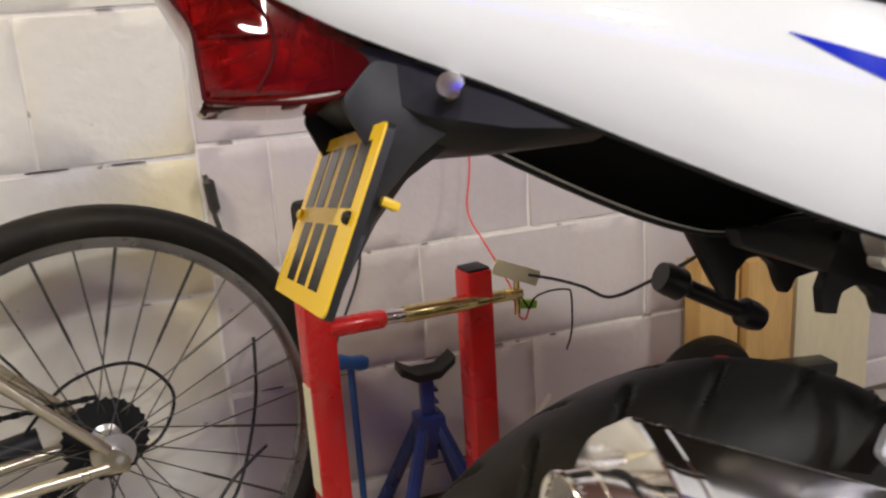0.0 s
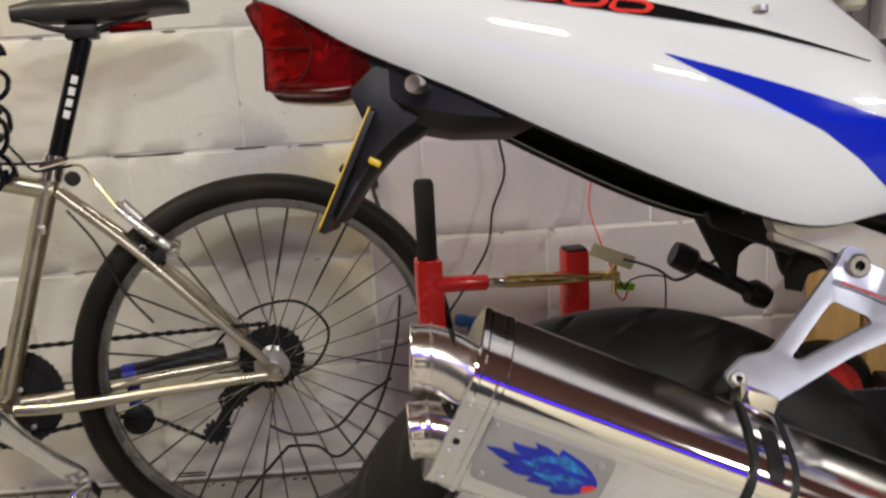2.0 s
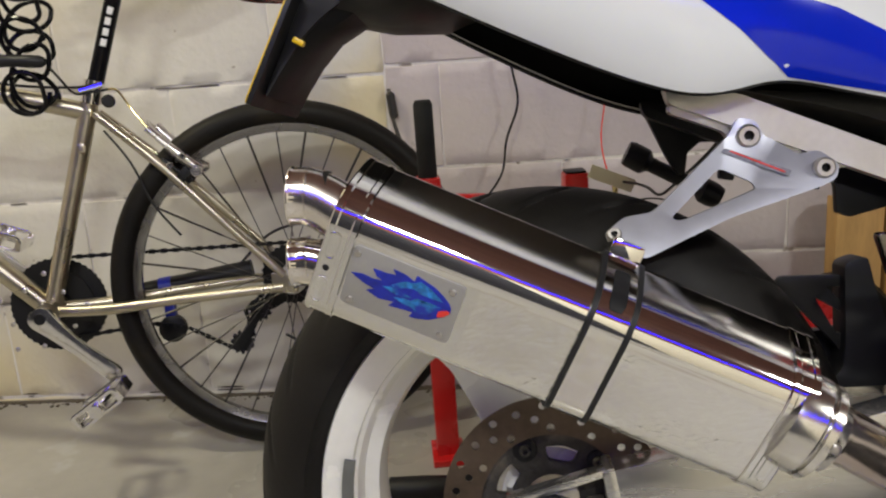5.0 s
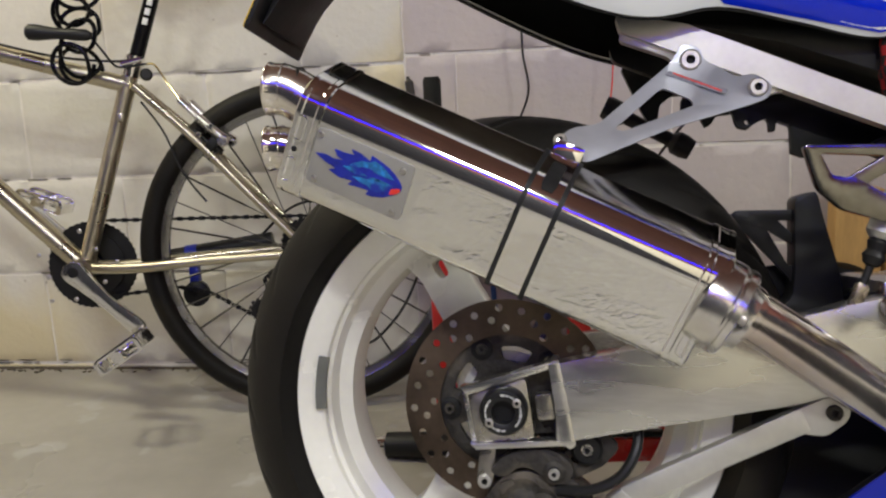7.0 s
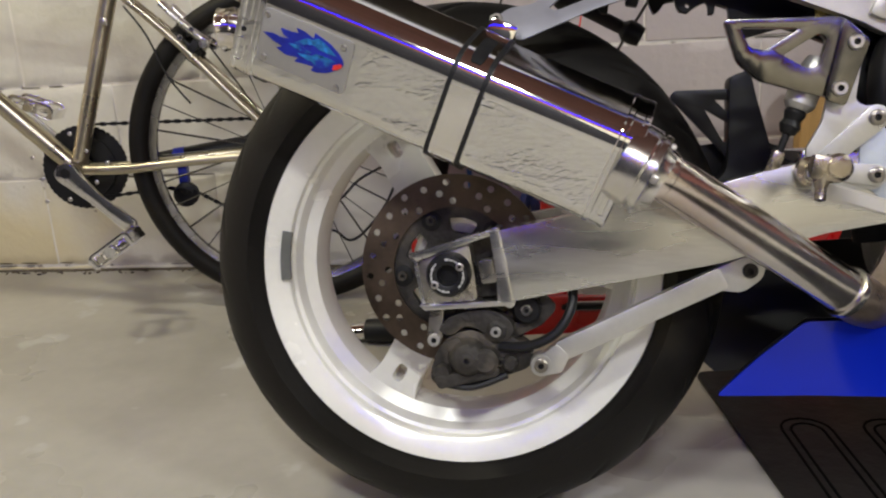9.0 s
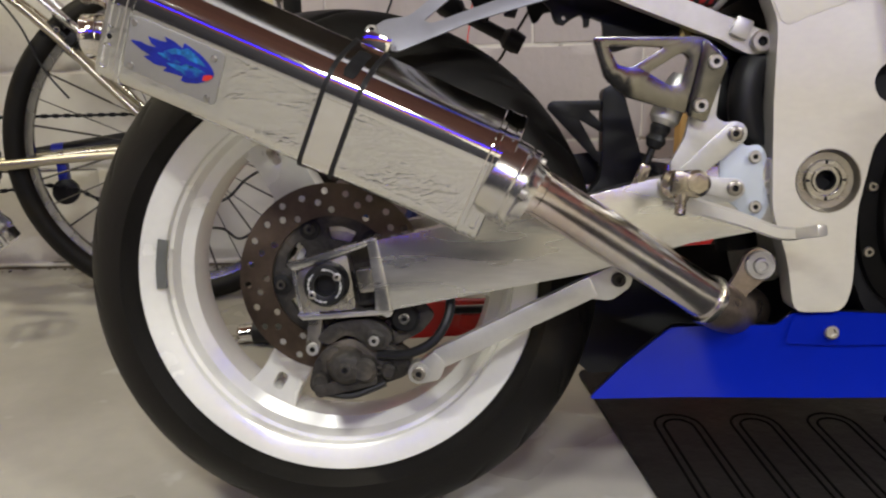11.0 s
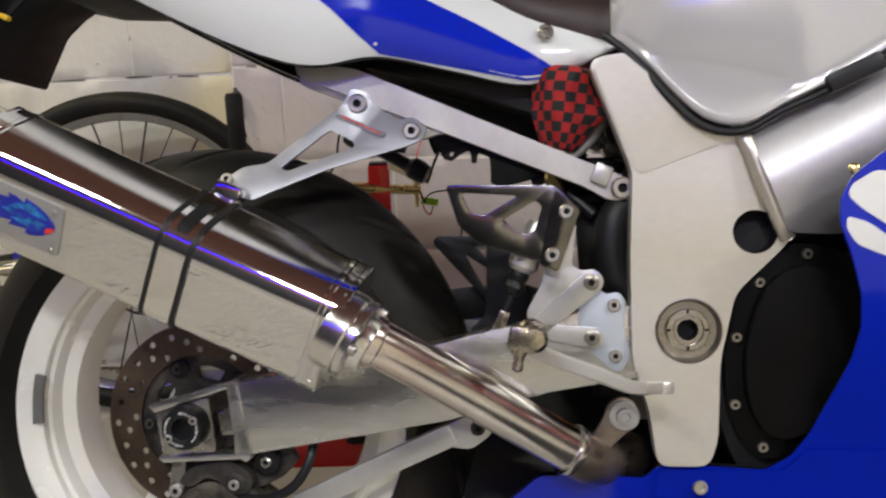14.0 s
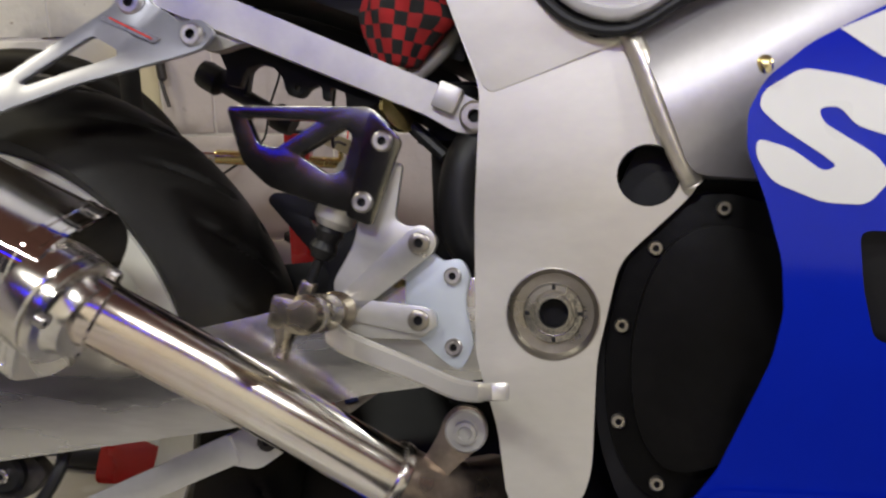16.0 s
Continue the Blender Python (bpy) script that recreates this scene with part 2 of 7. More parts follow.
LEATHER = material("black_vinyl", (0.022, 0.020, 0.020), 0.42, vary=0.2, scale=20, fine=250, bump=0.4, dist=0.0006)
SEAT = material("dark_brown_vinyl", (0.035, 0.022, 0.02), 0.45, vary=0.15, scale=20, fine=250, bump=0.4, dist=0.0006)
MAT = material("black_rubber_mat", (0.0105, 0.0092, 0.0082), 0.48, vary=0.6, scale=9, fine=70, bump=0.5, dist=0.002, stain=(0.022, 0.018, 0.014), stain_at=0.58, spec=0.2)
GROOVE = material("shaded_rubber_groove", (0.0015, 0.0014, 0.0013), 0.7, vary=0.3, spec=0.05)
WHITEDEC = material("white_decal", (0.86, 0.86, 0.84), 0.3, vary=0.03, bump=0.0)
GREYDEC = material("grey_plate", (0.36, 0.35, 0.33), 0.45, 0.3, vary=0.06, scale=20, fine=200)
CLOTHR = material("red_cloth", (0.36, 0.013, 0.015), 0.85, vary=0.2, scale=60, fine=500, bump=0.4, dist=0.0005)
CLOTHB = material("black_cloth", (0.012, 0.012, 0.012), 0.85, vary=0.15, scale=60, fine=500, bump=0.4, dist=0.0005)
STEEL = material("dull_spoke_steel", (0.10, 0.095, 0.09), 0.45, 0.9, vary=0.2, bump=0.0)
BLUEPL = material("deep_blue_plastic", (0.010, 0.022, 0.36), 0.4, vary=0.5, scale=55, fine=160)
GREEN = material("green_plastic", (0.28, 0.55, 0.03), 0.45, vary=0.1)


# ---- shape helpers ----
def V(*a):
    return Vector(a)


FLAT = pose(0, 0, 0, 90)  # plan (u, v) to (x, z); depth w towards the near side (-y)


def part(name, bm, mat, parent=None, label="", angle=35, m=None):
    bmesh.ops.recalc_face_normals(bm, faces=bm.faces)
    for f in bm.faces:
        f.smooth = True
    for e in bm.edges:
        if len(e.link_faces) == 2 and e.calc_face_angle(0) > radians(angle):
            e.smooth = False
    me = bpy.data.meshes.new(name)
    bm.to_mesh(me)
    bm.free()
    for x in (mat if isinstance(mat, (list, tuple)) else [mat]):
        me.materials.append(x)
    ob = new(name, me)
    if m is not None:
        ob.matrix_world = m
    if parent:
        ob.parent = parent
    if label:
        tagged(ob, label)
    return ob


def group_of(name, label, category, m=None, group=""):
    ob = new(name)
    ob.empty_display_size = 0.1
    if m is not None:
        ob.matrix_world = m
    return tagged(ob, label, category, group)


def rings(bm, rows, cap=True, closed=True):
    made = [[bm.verts.new(p) for p in row] for row in rows]
    n = len(made[0])
    for a, b in zip(made, made[1:]):
        for i in range(n if closed else n - 1):
            j = (i + 1) % n
            bm.faces.new((a[i], a[j], b[j], b[i]))
    if cap:
        bm.faces.new(made[0][::-1])
        bm.faces.new(made[-1])
    return made


def tube(bm, pts, r, n=12, cap=True, flat=1.0):
    pts = [Vector(p) for p in pts]
    rr = r if isinstance(r, (list, tuple)) else [r] * len(pts)
    t = (pts[1] - pts[0]).normalized()
    u = t.orthogonal().normalized()
    rows = []
    for i, p in enumerate(pts):
        a = pts[max(i - 1, 0)]
        b = pts[min(i + 1, len(pts) - 1)]
        t2 = (b - a).normalized()
        u = (u - t2 * u.dot(t2)).normalized()
        w = t2.cross(u)
        rows.append([p + (u * math.cos(k) + w * math.sin(k) * flat) * rr[i] for k in [2 * math.pi * j / n for j in range(n)]])
    rings(bm, rows, cap)
    return bm


def lathe(bm, prof, m=None, n=48, loop=False, open_start=False):
    """Profile of (radius, height) turned about the z axis of m."""
    m = m or Matrix()
    cols = []
    for j in range(n):
        a = 2 * math.pi * j / n
        cols.append([bm.verts.new(m @ V(r * math.cos(a), r * math.sin(a), h)) for r, h in prof])
    k = len(prof)
    for j in range(n):
        a, b = cols[j], cols[(j + 1) % n]
        for i in range(k if loop else k - 1):
            i2 = (i + 1) % k
            bm.faces.new((a[i], b[i], b[i2], a[i2]))
    if not loop:
        if prof[0][0] > 0.00002 and not open_start:
            bm.faces.new([c[0] for c in cols][::-1])
        if prof[-1][0] > 0.00002:
            bm.faces.new([c[-1] for c in cols])
    bmesh.ops.remove_doubles(bm, verts=[v for c in cols for v in c], dist=0.00001)
    return bm


def box(bm, size, m=None, bevel=0.0):
    r = bmesh.ops.create_cube(bm, size=1.0, matrix=(m or Matrix()) @ Matrix.Diagonal((*size, 1)))
    if bevel:
        es = list({e for v in r["verts"] for e in v.link_edges})
        bmesh.ops.bevel(bm, geom=es, offset=bevel, segments=2, profile=0.6, affect="EDGES")
    return bm


def spline(pts, n=6, closed=True):
    pts = [Vector(p) for p in pts]
    out, k = [], len(pts)
    for i in range(k if closed else k - 1):
        if closed:
            p0, p1, p2, p3 = pts[i - 1], pts[i], pts[(i + 1) % k], pts[(i + 2) % k]
        else:
            p0, p1, p2, p3 = pts[max(i - 1, 0)], pts[i], pts[i + 1], pts[min(i + 2, k - 1)]
        for j in range(n):
            t = j / n
            out.append(0.5 * ((2 * p1) + (p2 - p0) * t + (2 * p0 - 5 * p1 + 4 * p2 - p3) * t * t + (3 * p1 - p0 - 3 * p2 + p3) * t ** 3))
    if not closed:
        out.append(pts[-1])
    return out


def rounded(pts, r, n=4):
    """A polygon with its corners cut round."""
    pts = [Vector(p) for p in pts]
    out = []
    for i, p in enumerate(pts):
        a, b = pts[i - 1], pts[(i + 1) % len(pts)]
        ra = min(r, (a - p).length * 0.45, (b - p).length * 0.45)
        s, e = p + (a - p).normalized() * ra, p + (b - p).normalized() * ra
        out += [s * (1 - t) ** 2 + 2 * p * t * (1 - t) + e * t * t for t in [j / n for j in range(n + 1)]]
    return out


def circle(cx, cy, r, n=16):
    return [(cx + r * math.cos(2 * math.pi * j / n), cy + r * math.sin(2 * math.pi * j / n)) for j in range(n)]


def plate(bm, outline, w0, w1, holes=(), m=FLAT, bevel=0.0, shear=None):
    """An outline in the plan (u, v), with holes, from depth w0 to w1."""
    b2 = bmesh.new()
    edges = []
    for loop in (outline, *holes):
        vs = [b2.verts.new((p[0], p[1], w0)) for p in loop]
        edges += [b2.edges.new((vs[i - 1], vs[i])) for i in range(len(vs))]
    bmesh.ops.triangle_fill(b2, use_beauty=True, edges=edges)
    ext = bmesh.ops.extrude_face_region(b2, geom=list(b2.faces))
    for g in ext["geom"]:
        if isinstance(g, bmesh.types.BMVert):
            g.co.z = w1
    bmesh.ops.recalc_face_normals(b2, faces=b2.faces)
    if bevel:
        es = [e for e in b2.edges if len(e.link_faces) == 2 and e.calc_face_angle(0) > 1.0 and abs(e.verts[0].co.z - e.verts[1].co.z) < 1e-6]
        bmesh.ops.bevel(b2, geom=es, offset=bevel, segments=2, profile=0.55, affect="EDGES", clamp_overlap=True)
    if shear:
        for v in b2.verts:
            v.co.z += shear(v.co.x, v.co.y)
    tmp = bpy.data.meshes.new("tmp")
    b2.transform(m)
    b2.to_mesh(tmp)
    b2.free()
    bm.from_mesh(tmp)
    bpy.data.meshes.remove(tmp)
    return bm


def along(p, d):
    """A pose at p whose z axis points along d."""
    return Matrix.Translation(p) @ Vector(d).to_track_quat("Z", "Y").to_matrix().to_4x4()


def bolt(name, p, d, r, h, parent, mat=None, socket=True):
    bm = bmesh.new()
    if socket:
        lathe(bm, [(r, 0), (r, h * 0.8), (r * 0.82, h), (r * 0.43, h), (r * 0.41, h * 0.35), (0, h * 0.35)], along(p, d), 14)
    else:
        lathe(bm, [(r * 1.35, 0), (r * 1.35, h * 0.25), (r, h * 0.25), (r, h * 0.9), (r * 0.85, h), (0, h)], along(p, d), 6)
        return part(name, bm, mat or BOLT, parent)
    # Socket faces go black, the shade of the recess put into colour.
    for f in bm.faces:
        if (Vector(f.calc_center_median()) - Vector(p)).cross(Vector(d).normalized()).length < r * 0.415:
            f.material_index = 1
    return part(name, bm, [mat or BOLT, DARK], parent)


def flat_shaded(ob):
    """Keeps broad faces flat beside their rounded edges."""
    mod = ob.modifiers.new("weighted", "WEIGHTED_NORMAL")
    mod.keep_sharp = True
    return ob


def skin(outline, depth, holes=(), thick=0.003, side=1, cell=0.016):
    """A curved sheet: an outline in (x, z) laid on y = depth(x, z)."""
    bm = bmesh.new()
    edges = []
    for loop in (outline, *holes):
        vs = [bm.verts.new((p[0], 0, p[1])) for p in loop]
        edges += [bm.edges.new((vs[i - 1], vs[i])) for i in range(len(vs))]
    bmesh.ops.triangle_fill(bm, use_beauty=True, edges=edges)
    for _ in range(6):
        long = [e for e in bm.edges if e.calc_length() > cell]
        if not long:
            break
        bmesh.ops.subdivide_edges(bm, edges=long, cuts=1)
        bmesh.ops.triangulate(bm, faces=[f for f in bm.faces if len(f.verts) > 3])
    ext = bmesh.ops.extrude_face_region(bm, geom=list(bm.faces))
    back = {g for g in ext["geom"] if isinstance(g, bmesh.types.BMVert)}
    for v in bm.verts:
        v.co.y = side * (depth(v.co.x, v.co.z) + (thick if v in back else 0.0))
    return bm


NEAR = (0, -1, 0)

# ---- the garage ----
WY = 0.94
bm = bmesh.new()
box(bm, (7.0, 4.4, 0.1), pose(0.6, -0.9, -0.05))
tagged(part("floor", bm, FLOOR), "grey painted concrete garage floor with scuffs and stains", "floor", kind="structure")
# Unseen ceiling, coloured red-brown for the band reflected in the silencer.
bm = bmesh.new()
box(bm, (7.0, 4.4, 0.1), pose(0.6, -0.9, 2.46))
tagged(part("ceiling", bm, REDCEIL), "unseen garage ceiling, red-brown for reflections in the metal", "ceiling", kind="structure")
bm = bmesh.new()
box(bm, (0.12, 4.4, 2.41), pose(-2.84, -0.9, 1.205))
tagged(part("wall_west", bm, PLASTER), "plain painted garage wall", "wall", kind="structure")
# Unseen end wall; its bands are coloured for reflections in the polished metal.
for z0, z1, mt, words in ((0.0, 1.35, DARKWALL, "dark lower part of the unseen end wall, toned for reflections"), (1.35, 2.41, REDWALL, "red-brown upper part of the unseen end wall, toned for reflections")):
    bm = bmesh.new()
    box(bm, (0.12, 4.4, z1 - z0), pose(4.04, -0.9, (z0 + z1) / 2))
    tagged(part("wall_east", bm, mt), words, "wall", kind="structure")
# Unseen wall behind the viewpoint: cream brightens the frame, dark and red feed reflections.
for x0, x1, z0, z1, mt, words in ((-2.78, 0.52, 0.0, 1.72, DARKWALL, "dark part of the unseen garage wall, toned for reflections"), (0.52, 3.98, 0.0, 1.72, CREAMWALL, "cream part of the unseen garage wall, toned for reflections and bounce light"), (-2.78, 3.98, 1.72, 2.41, REDWALL, "red-brown upper part of the unseen garage wall, toned for reflections")):
    bm = bmesh.new()
    box(bm, (x1 - x0, 0.12, z1 - z0), pose((x0 + x1) / 2, -3.04, (z0 + z1) / 2))
    tagged(part("wall_south", bm, mt), words, "wall", kind="structure")
bm = bmesh.new()
box(bm, (6.76, 0.12, 2.41), pose(0.6, WY + 0.0607, 1.205))
wall_north = tagged(part("wall_north", bm, MORTAR), "white-painted concrete block garage wall with rough joints", "wall", kind="structure")

# ---- the motorcycle: leaning on its side stand, own frame with the rear axle at its origin ----
LEAN = 11.0
bike = group_of("motorcycle", "white and blue sports motorcycle with polished exhaust, leaning over", "motorcycle", pose(0, 0, 0.311, -LEAN))
ABOUT_Y = pose(0, 0, 0, 90)  # lathe axis pointing to the near side

# cast wheel: rim, hub and three spokes
bm = bmesh.new()
rim = [(0.2378, 0.067), (0.2365, 0.061), (0.224, 0.056), (0.222, -0.056), (0.2365, -0.061), (0.2378, -0.067), (0.2362, -0.070), (0.2060, -0.0640), (0.2020, -0.0610), (0.2010, -0.0525), (0.1965, -0.0500), (0.190, -0.0360), (0.182, -0.027), (0.180, 0.0), (0.184, 0.026), (0.198, 0.034), (0.2035, 0.048), (0.208, 0.050), (0.209, 0.060), (0.2130, 0.063), (0.2362, 0.070)]
lathe(bm, rim, ABOUT_Y, 120, loop=True)
wheel = part("rear_wheel", bm, ALLOYW, bike, "white three-spoke cast alloy wheel")
bm = bmesh.new()
lathe(bm, [(0.026, -0.066), (0.060, -0.066), (0.063, -0.03), (0.060, 0.03), (0.052, 0.06), (0.026, 0.06)], ABOUT_Y, 40, loop=True)
part("hub", bm, ALLOYW, wheel)
for k in (119, 239, 359):
    bm = bmesh.new()
    out = [(0.045, 0.036), (0.10, 0.027), (0.16, 0.026), (0.192, 0.036), (0.192, -0.036), (0.16, -0.026), (0.10, -0.027), (0.045, -0.036)]
    slot = rounded([(0.150, 0.0065), (0.172, 0.0065), (0.172, -0.0065), (0.150, -0.0065)], 0.006)
    plate(bm, rounded(out, 0.01, 3), -0.026, 0.026, [slot], FLAT @ pose(0, 0, 0, 0, 0, k), 0.006)
    part("spoke", bm, ALLOYW, wheel)

# tyre with cut tread grooves
bm = bmesh.new()
prof = [(0.2225, -0.056), (0.2372, -0.0655), (0.2420, -0.0770)]
NC = 56
for i in range(NC + 1):
    a = radians(-71 + 142 * i / NC)
    prof.append((0.220 + 0.095 * math.cos(a), 0.0955 * math.sin(a)))
prof += [(0.2420, 0.0770), (0.2372, 0.0655), (0.2225, 0.056)]
NA = 840


def groove(s, th):
    """Depth of the slanted tread cuts; s across the crown (-1..1), th in degrees."""
    d = 0.0
    for side in (1, -1):
        q = s * side
        if 0.06 < q < 0.64:
            c = (th + (0 if side > 0 else 7) - 26 * q ** 1.3) % 15.0
            d = max(d, min(1.0, max(0.0, (1.0 - abs(c - 7.5)) / 0.35)) * min(1, (q - 0.06) / 0.06, (0.64 - q) / 0.30))
    return d


cols = []
for j in range(NA):
    th = 360 * j / NA
    ca, sa = math.cos(radians(th)), math.sin(radians(th))
    col = []
    for i, (r, h) in enumerate(prof):
        s = (i - 3 - NC / 2) / (NC / 2)
        g = 0.0050 * groove(s, th) if 3 <= i <= NC + 3 else 0.0
        a = radians(71 * s)
        col.append(bm.verts.new(V((r - g * math.cos(a)) * ca, -(h - g * math.sin(a) if 3 <= i <= NC + 3 else h), (r - g * math.cos(a)) * sa)))
    cols.append(col)
for j in range(NA):
    a, b = cols[j], cols[(j + 1) % NA]
    for i in range(len(prof) - 1):
        bm.faces.new((a[i], b[i], b[i + 1], a[i + 1]))
part("tyre", bm, RUBBER, wheel, "wide black road tyre with slanted tread grooves", 50)

bm = bmesh.new()
rows = []
for k in range(13):
    a = radians(167.5 + k * 1.33)
    rows.append([V(r * math.cos(a), y, r * math.sin(a)) for r, y in ((0.2162, -0.0694), (0.2048, -0.0672), (0.2048, -0.0630), (0.2162, -0.0645))])
rings(bm, rows, True)
part("balance_weight", bm, material("dull_lead_strip", (0.16, 0.165, 0.15), 0.55, 0.2, vary=0.15, scale=60), wheel, "grey stick-on balance weight strip")

# drilled brake disc
bm = bmesh.new()
holes = []
for k in range(12):
    for r, o in ((0.079, 0), (0.0885, 10), (0.098, 20), (0.101, 4)):
        a = radians(k * 30 + o)
        holes.append(circle(r * math.cos(a), r * math.sin(a), 0.0041, 10))
plate(bm, circle(0, 0, 0.110, 96), 0.083, 0.0865, holes + [circle(0, 0, 0.072, 60)], FLAT)
disc = part("brake_disc", bm, DISC, wheel, "drilled brown-grey steel brake disc")
bm = bmesh.new()
gaps = []
for k in range(5):
    a = radians(k * 72 + 7)
    gaps.append(rounded([(q * math.cos(a + d), q * math.sin(a + d)) for q, d in ((0.059, -0.30), (0.060, 0.0), (0.059, 0.30), (0.044, 0.27), (0.044, -0.27))], 0.004))
plate(bm, circle(0, 0, 0.0735, 60), 0.070, 0.0815, gaps + [circle(0, 0, 0.03, 30)], FLAT, 0.001)
part("disc_carrier", bm, GRIME, wheel)
for k in range(5):
    a = radians(k * 72 + 43)
    bm = bmesh.new()
    lathe(bm, [(0.0120, 0.0805), (0.0120, 0.0835), (0.0105, 0.0845), (0.0, 0.0845)], FLAT @ pose(0.062 * math.cos(a), 0.062 * math.sin(a), 0), 24)
    boss = part("carrier_boss", bm, DARK, wheel)
    bolt("bolt", (0.062 * math.cos(a), -0.0840, 0.062 * math.sin(a)), NEAR, 0.0060, 0.006, boss, GRIME)

# swingarm
bm = bmesh.new()
arm = [(0.052, -0.035), (0.290, 0.006), (0.400, 0.036), (0.495, 0.051), (0.504, 0.085), (0.500, 0.126), (0.470, 0.128), (0.340, 0.103), (0.270, 0.086), (0.052, 0.046)]
plate(bm, rounded(arm, 0.006, 3), 0.082, 0.125, (), FLAT, 0.004, lambda u, v: -0.010 * max(0, min(1, (u - 0.25) / 0.2)))
plate(bm, rounded(arm, 0.006, 3), -0.125, -0.085, (), FLAT, 0.004)
box(bm, (0.10, 0.17, 0.075), pose(0.43, 0, 0.088), 0.01)
swingarm = part("swingarm", bm, ALU, bike, "brushed aluminium swingarm with welded seams")
bm = bmesh.new()
plate(bm, rounded([(0.050, 0.050), (0.056, 0.050), (0.072, -0.036), (0.066, -0.040), (0.0565, -0.034), (0.0455, 0.045)], 0.003), 0.080, 0.129, (), FLAT, 0.003)
part("weld_cap", bm, ALU, swingarm)
bm = bmesh.new()
plate(bm, [(0.050, 0.049), (0.050, 0.042), (-0.038, 0.014), (-0.046, 0.022)], 0.106, 0.127, (), FLAT, 0.0015)
plate(bm, [(0.064, -0.031), (0.064, -0.037), (-0.030, -0.042), (-0.036, -0.036)], 0.106, 0.127, (), FLAT, 0.0015)
plate(bm, [(-0.046, 0.022), (-0.040, 0.020), (-0.030, -0.040), (-0.036, -0.038)], 0.088, 0.112, (), FLAT, 0.0015)
part("axle_plate", bm, ALU, swingarm)
bm = bmesh.new()
plate(bm, rounded([(-0.037, 0.014), (0.022, 0.031), (0.030, -0.031), (-0.030, -0.036)], 0.006), 0.092, 0.122, (), FLAT, 0.003)
plate(bm, rounded([(0.030, 0.012), (0.048, 0.014), (0.052, -0.012), (0.034, -0.014)], 0.004), 0.095, 0.114, (), FLAT, 0.003)
part("axle_block", bm, WORN, swingarm, "worn silver chain adjuster block")
bm = bmesh.new()
lathe(bm, [(0.019, 0.118), (0.0245, 0.122), (0.0245, 0.140), (0.0220, 0.146), (0.0175, 0.147), (0.0120, 0.145), (0.0115, 0.132), (0, 0.132)], ABOUT_Y, 40)
recess = bmesh.new()
plate(recess, [(-0.033, 0.016), (0.052, 0.040), (0.064, -0.030), (-0.027, -0.036)], 0.080, 0.091, (), FLAT)
part("axle_recess", recess, GRIME, swingarm)
bob = part("axle_bobbin", bm, PLASTIC, bike, "black round axle protector with white marks")
bm = bmesh.new()
for k in range(22):
    a = k * 360 / 22
    if k % 11 in (9, 10):
        continue
    box(bm, (0.0044, 0.0006, 0.0017 if k % 3 else 0.0025), pose(0, -0.1468, 0) @ pose(0, 0, 0, 0, a, 0) @ pose(0, 0, 0.0178))
part("printed_mark", bm, material("worn_white_print", (0.50, 0.50, 0.49), 0.5, vary=0.3, scale=200), bob)
for a in (35, 215):
    bolt("bolt", (0.0172 * math.cos(radians(a)), -0.1465, 0.0172 * math.sin(radians(a))), NEAR, 0.0044, 0.002, bob)

# caliper, bracket, hose and torque arm
bm = bmesh.new()
body = [(-0.030, -0.125), (-0.022, -0.093), (-0.004, -0.072), (0.020, -0.066), (0.036, -0.072), (0.060, -0.070), (0.090, -0.092), (0.086, -0.110), (0.040, -0.126), (-0.012, -0.136)]
plate(bm, rounded(body, 0.01, 3), 0.070, 0.112, (), FLAT, 0.007)
lathe(bm, [(0.0, 0.128), (0.012, 0.128), (0.018, 0.124), (0.024, 0.112), (0.026, 0.10)], FLAT @ pose(0.016, -0.099, 0), 24)
plate(bm, rounded([(-0.024, -0.120), (0.05, -0.106), (0.052, -0.118), (-0.018, -0.134)], 0.005), 0.108, 0.121, (), FLAT, 0.003)
caliper = part("brake_caliper", bm, GRIME, bike, "dirty dark grey brake caliper")
bm = bmesh.new()
plate(bm, rounded([(-0.016, -0.036), (-0.004, -0.034), (0.010, -0.064), (0.050, -0.058), (0.070, -0.040), (0.102, -0.028), (0.118, -0.044), (0.100, -0.064), (0.060, -0.082), (0.012, -0.086), (-0.024, -0.074)], 0.008, 3), 0.086, 0.100, [circle(0.072, -0.055, 0.006, 12)], FLAT, 0.003)
part("caliper_bracket", bm, GRIME, caliper)
bolt("bolt", (0.016, -0.127, -0.099), NEAR, 0.008, 0.004, caliper, GRIME)
bm = bmesh.new()
plate(bm, rounded([(-0.026, -0.034), (-0.011, -0.037), (-0.0145, -0.076), (-0.0180, -0.086), (-0.0280, -0.086), (-0.0320, -0.078)], 0.005), 0.098, 0.107, (), FLAT, 0.003)
link_arm = part("caliper_link", bm, WORN, caliper, "worn grey caliper link")
bolt("bolt", (-0.0235, -0.107, -0.0790), NEAR, 0.0075, 0.005, link_arm, DULL)
bm = bmesh.new()
plate(bm, [(p.x, p.y) for p in spline([(-0.016, -0.066), (-0.001, -0.050), (0.024, -0.044), (0.046, -0.044), (0.063, -0.054), (0.069, -0.066), (0.060, -0.078), (0.044, -0.078), (0.030, -0.066), (0.014, -0.062), (-0.002, -0.072)], 3)], 0.096, 0.117, (), FLAT, 0.006)
lathe(bm, [(0.0, 0.120), (0.008, 0.120), (0.012, 0.117), (0.013, 0.105)], FLAT @ pose(0.049, -0.0676, 0), 20)
arch = part("caliper_arch", bm, GRIME, caliper, "grimy arched caliper casting")
bolt("bolt", (0.049, -0.119, -0.0676), NEAR, 0.0060, 0.005, arch, DULL)
bm = bmesh.new()
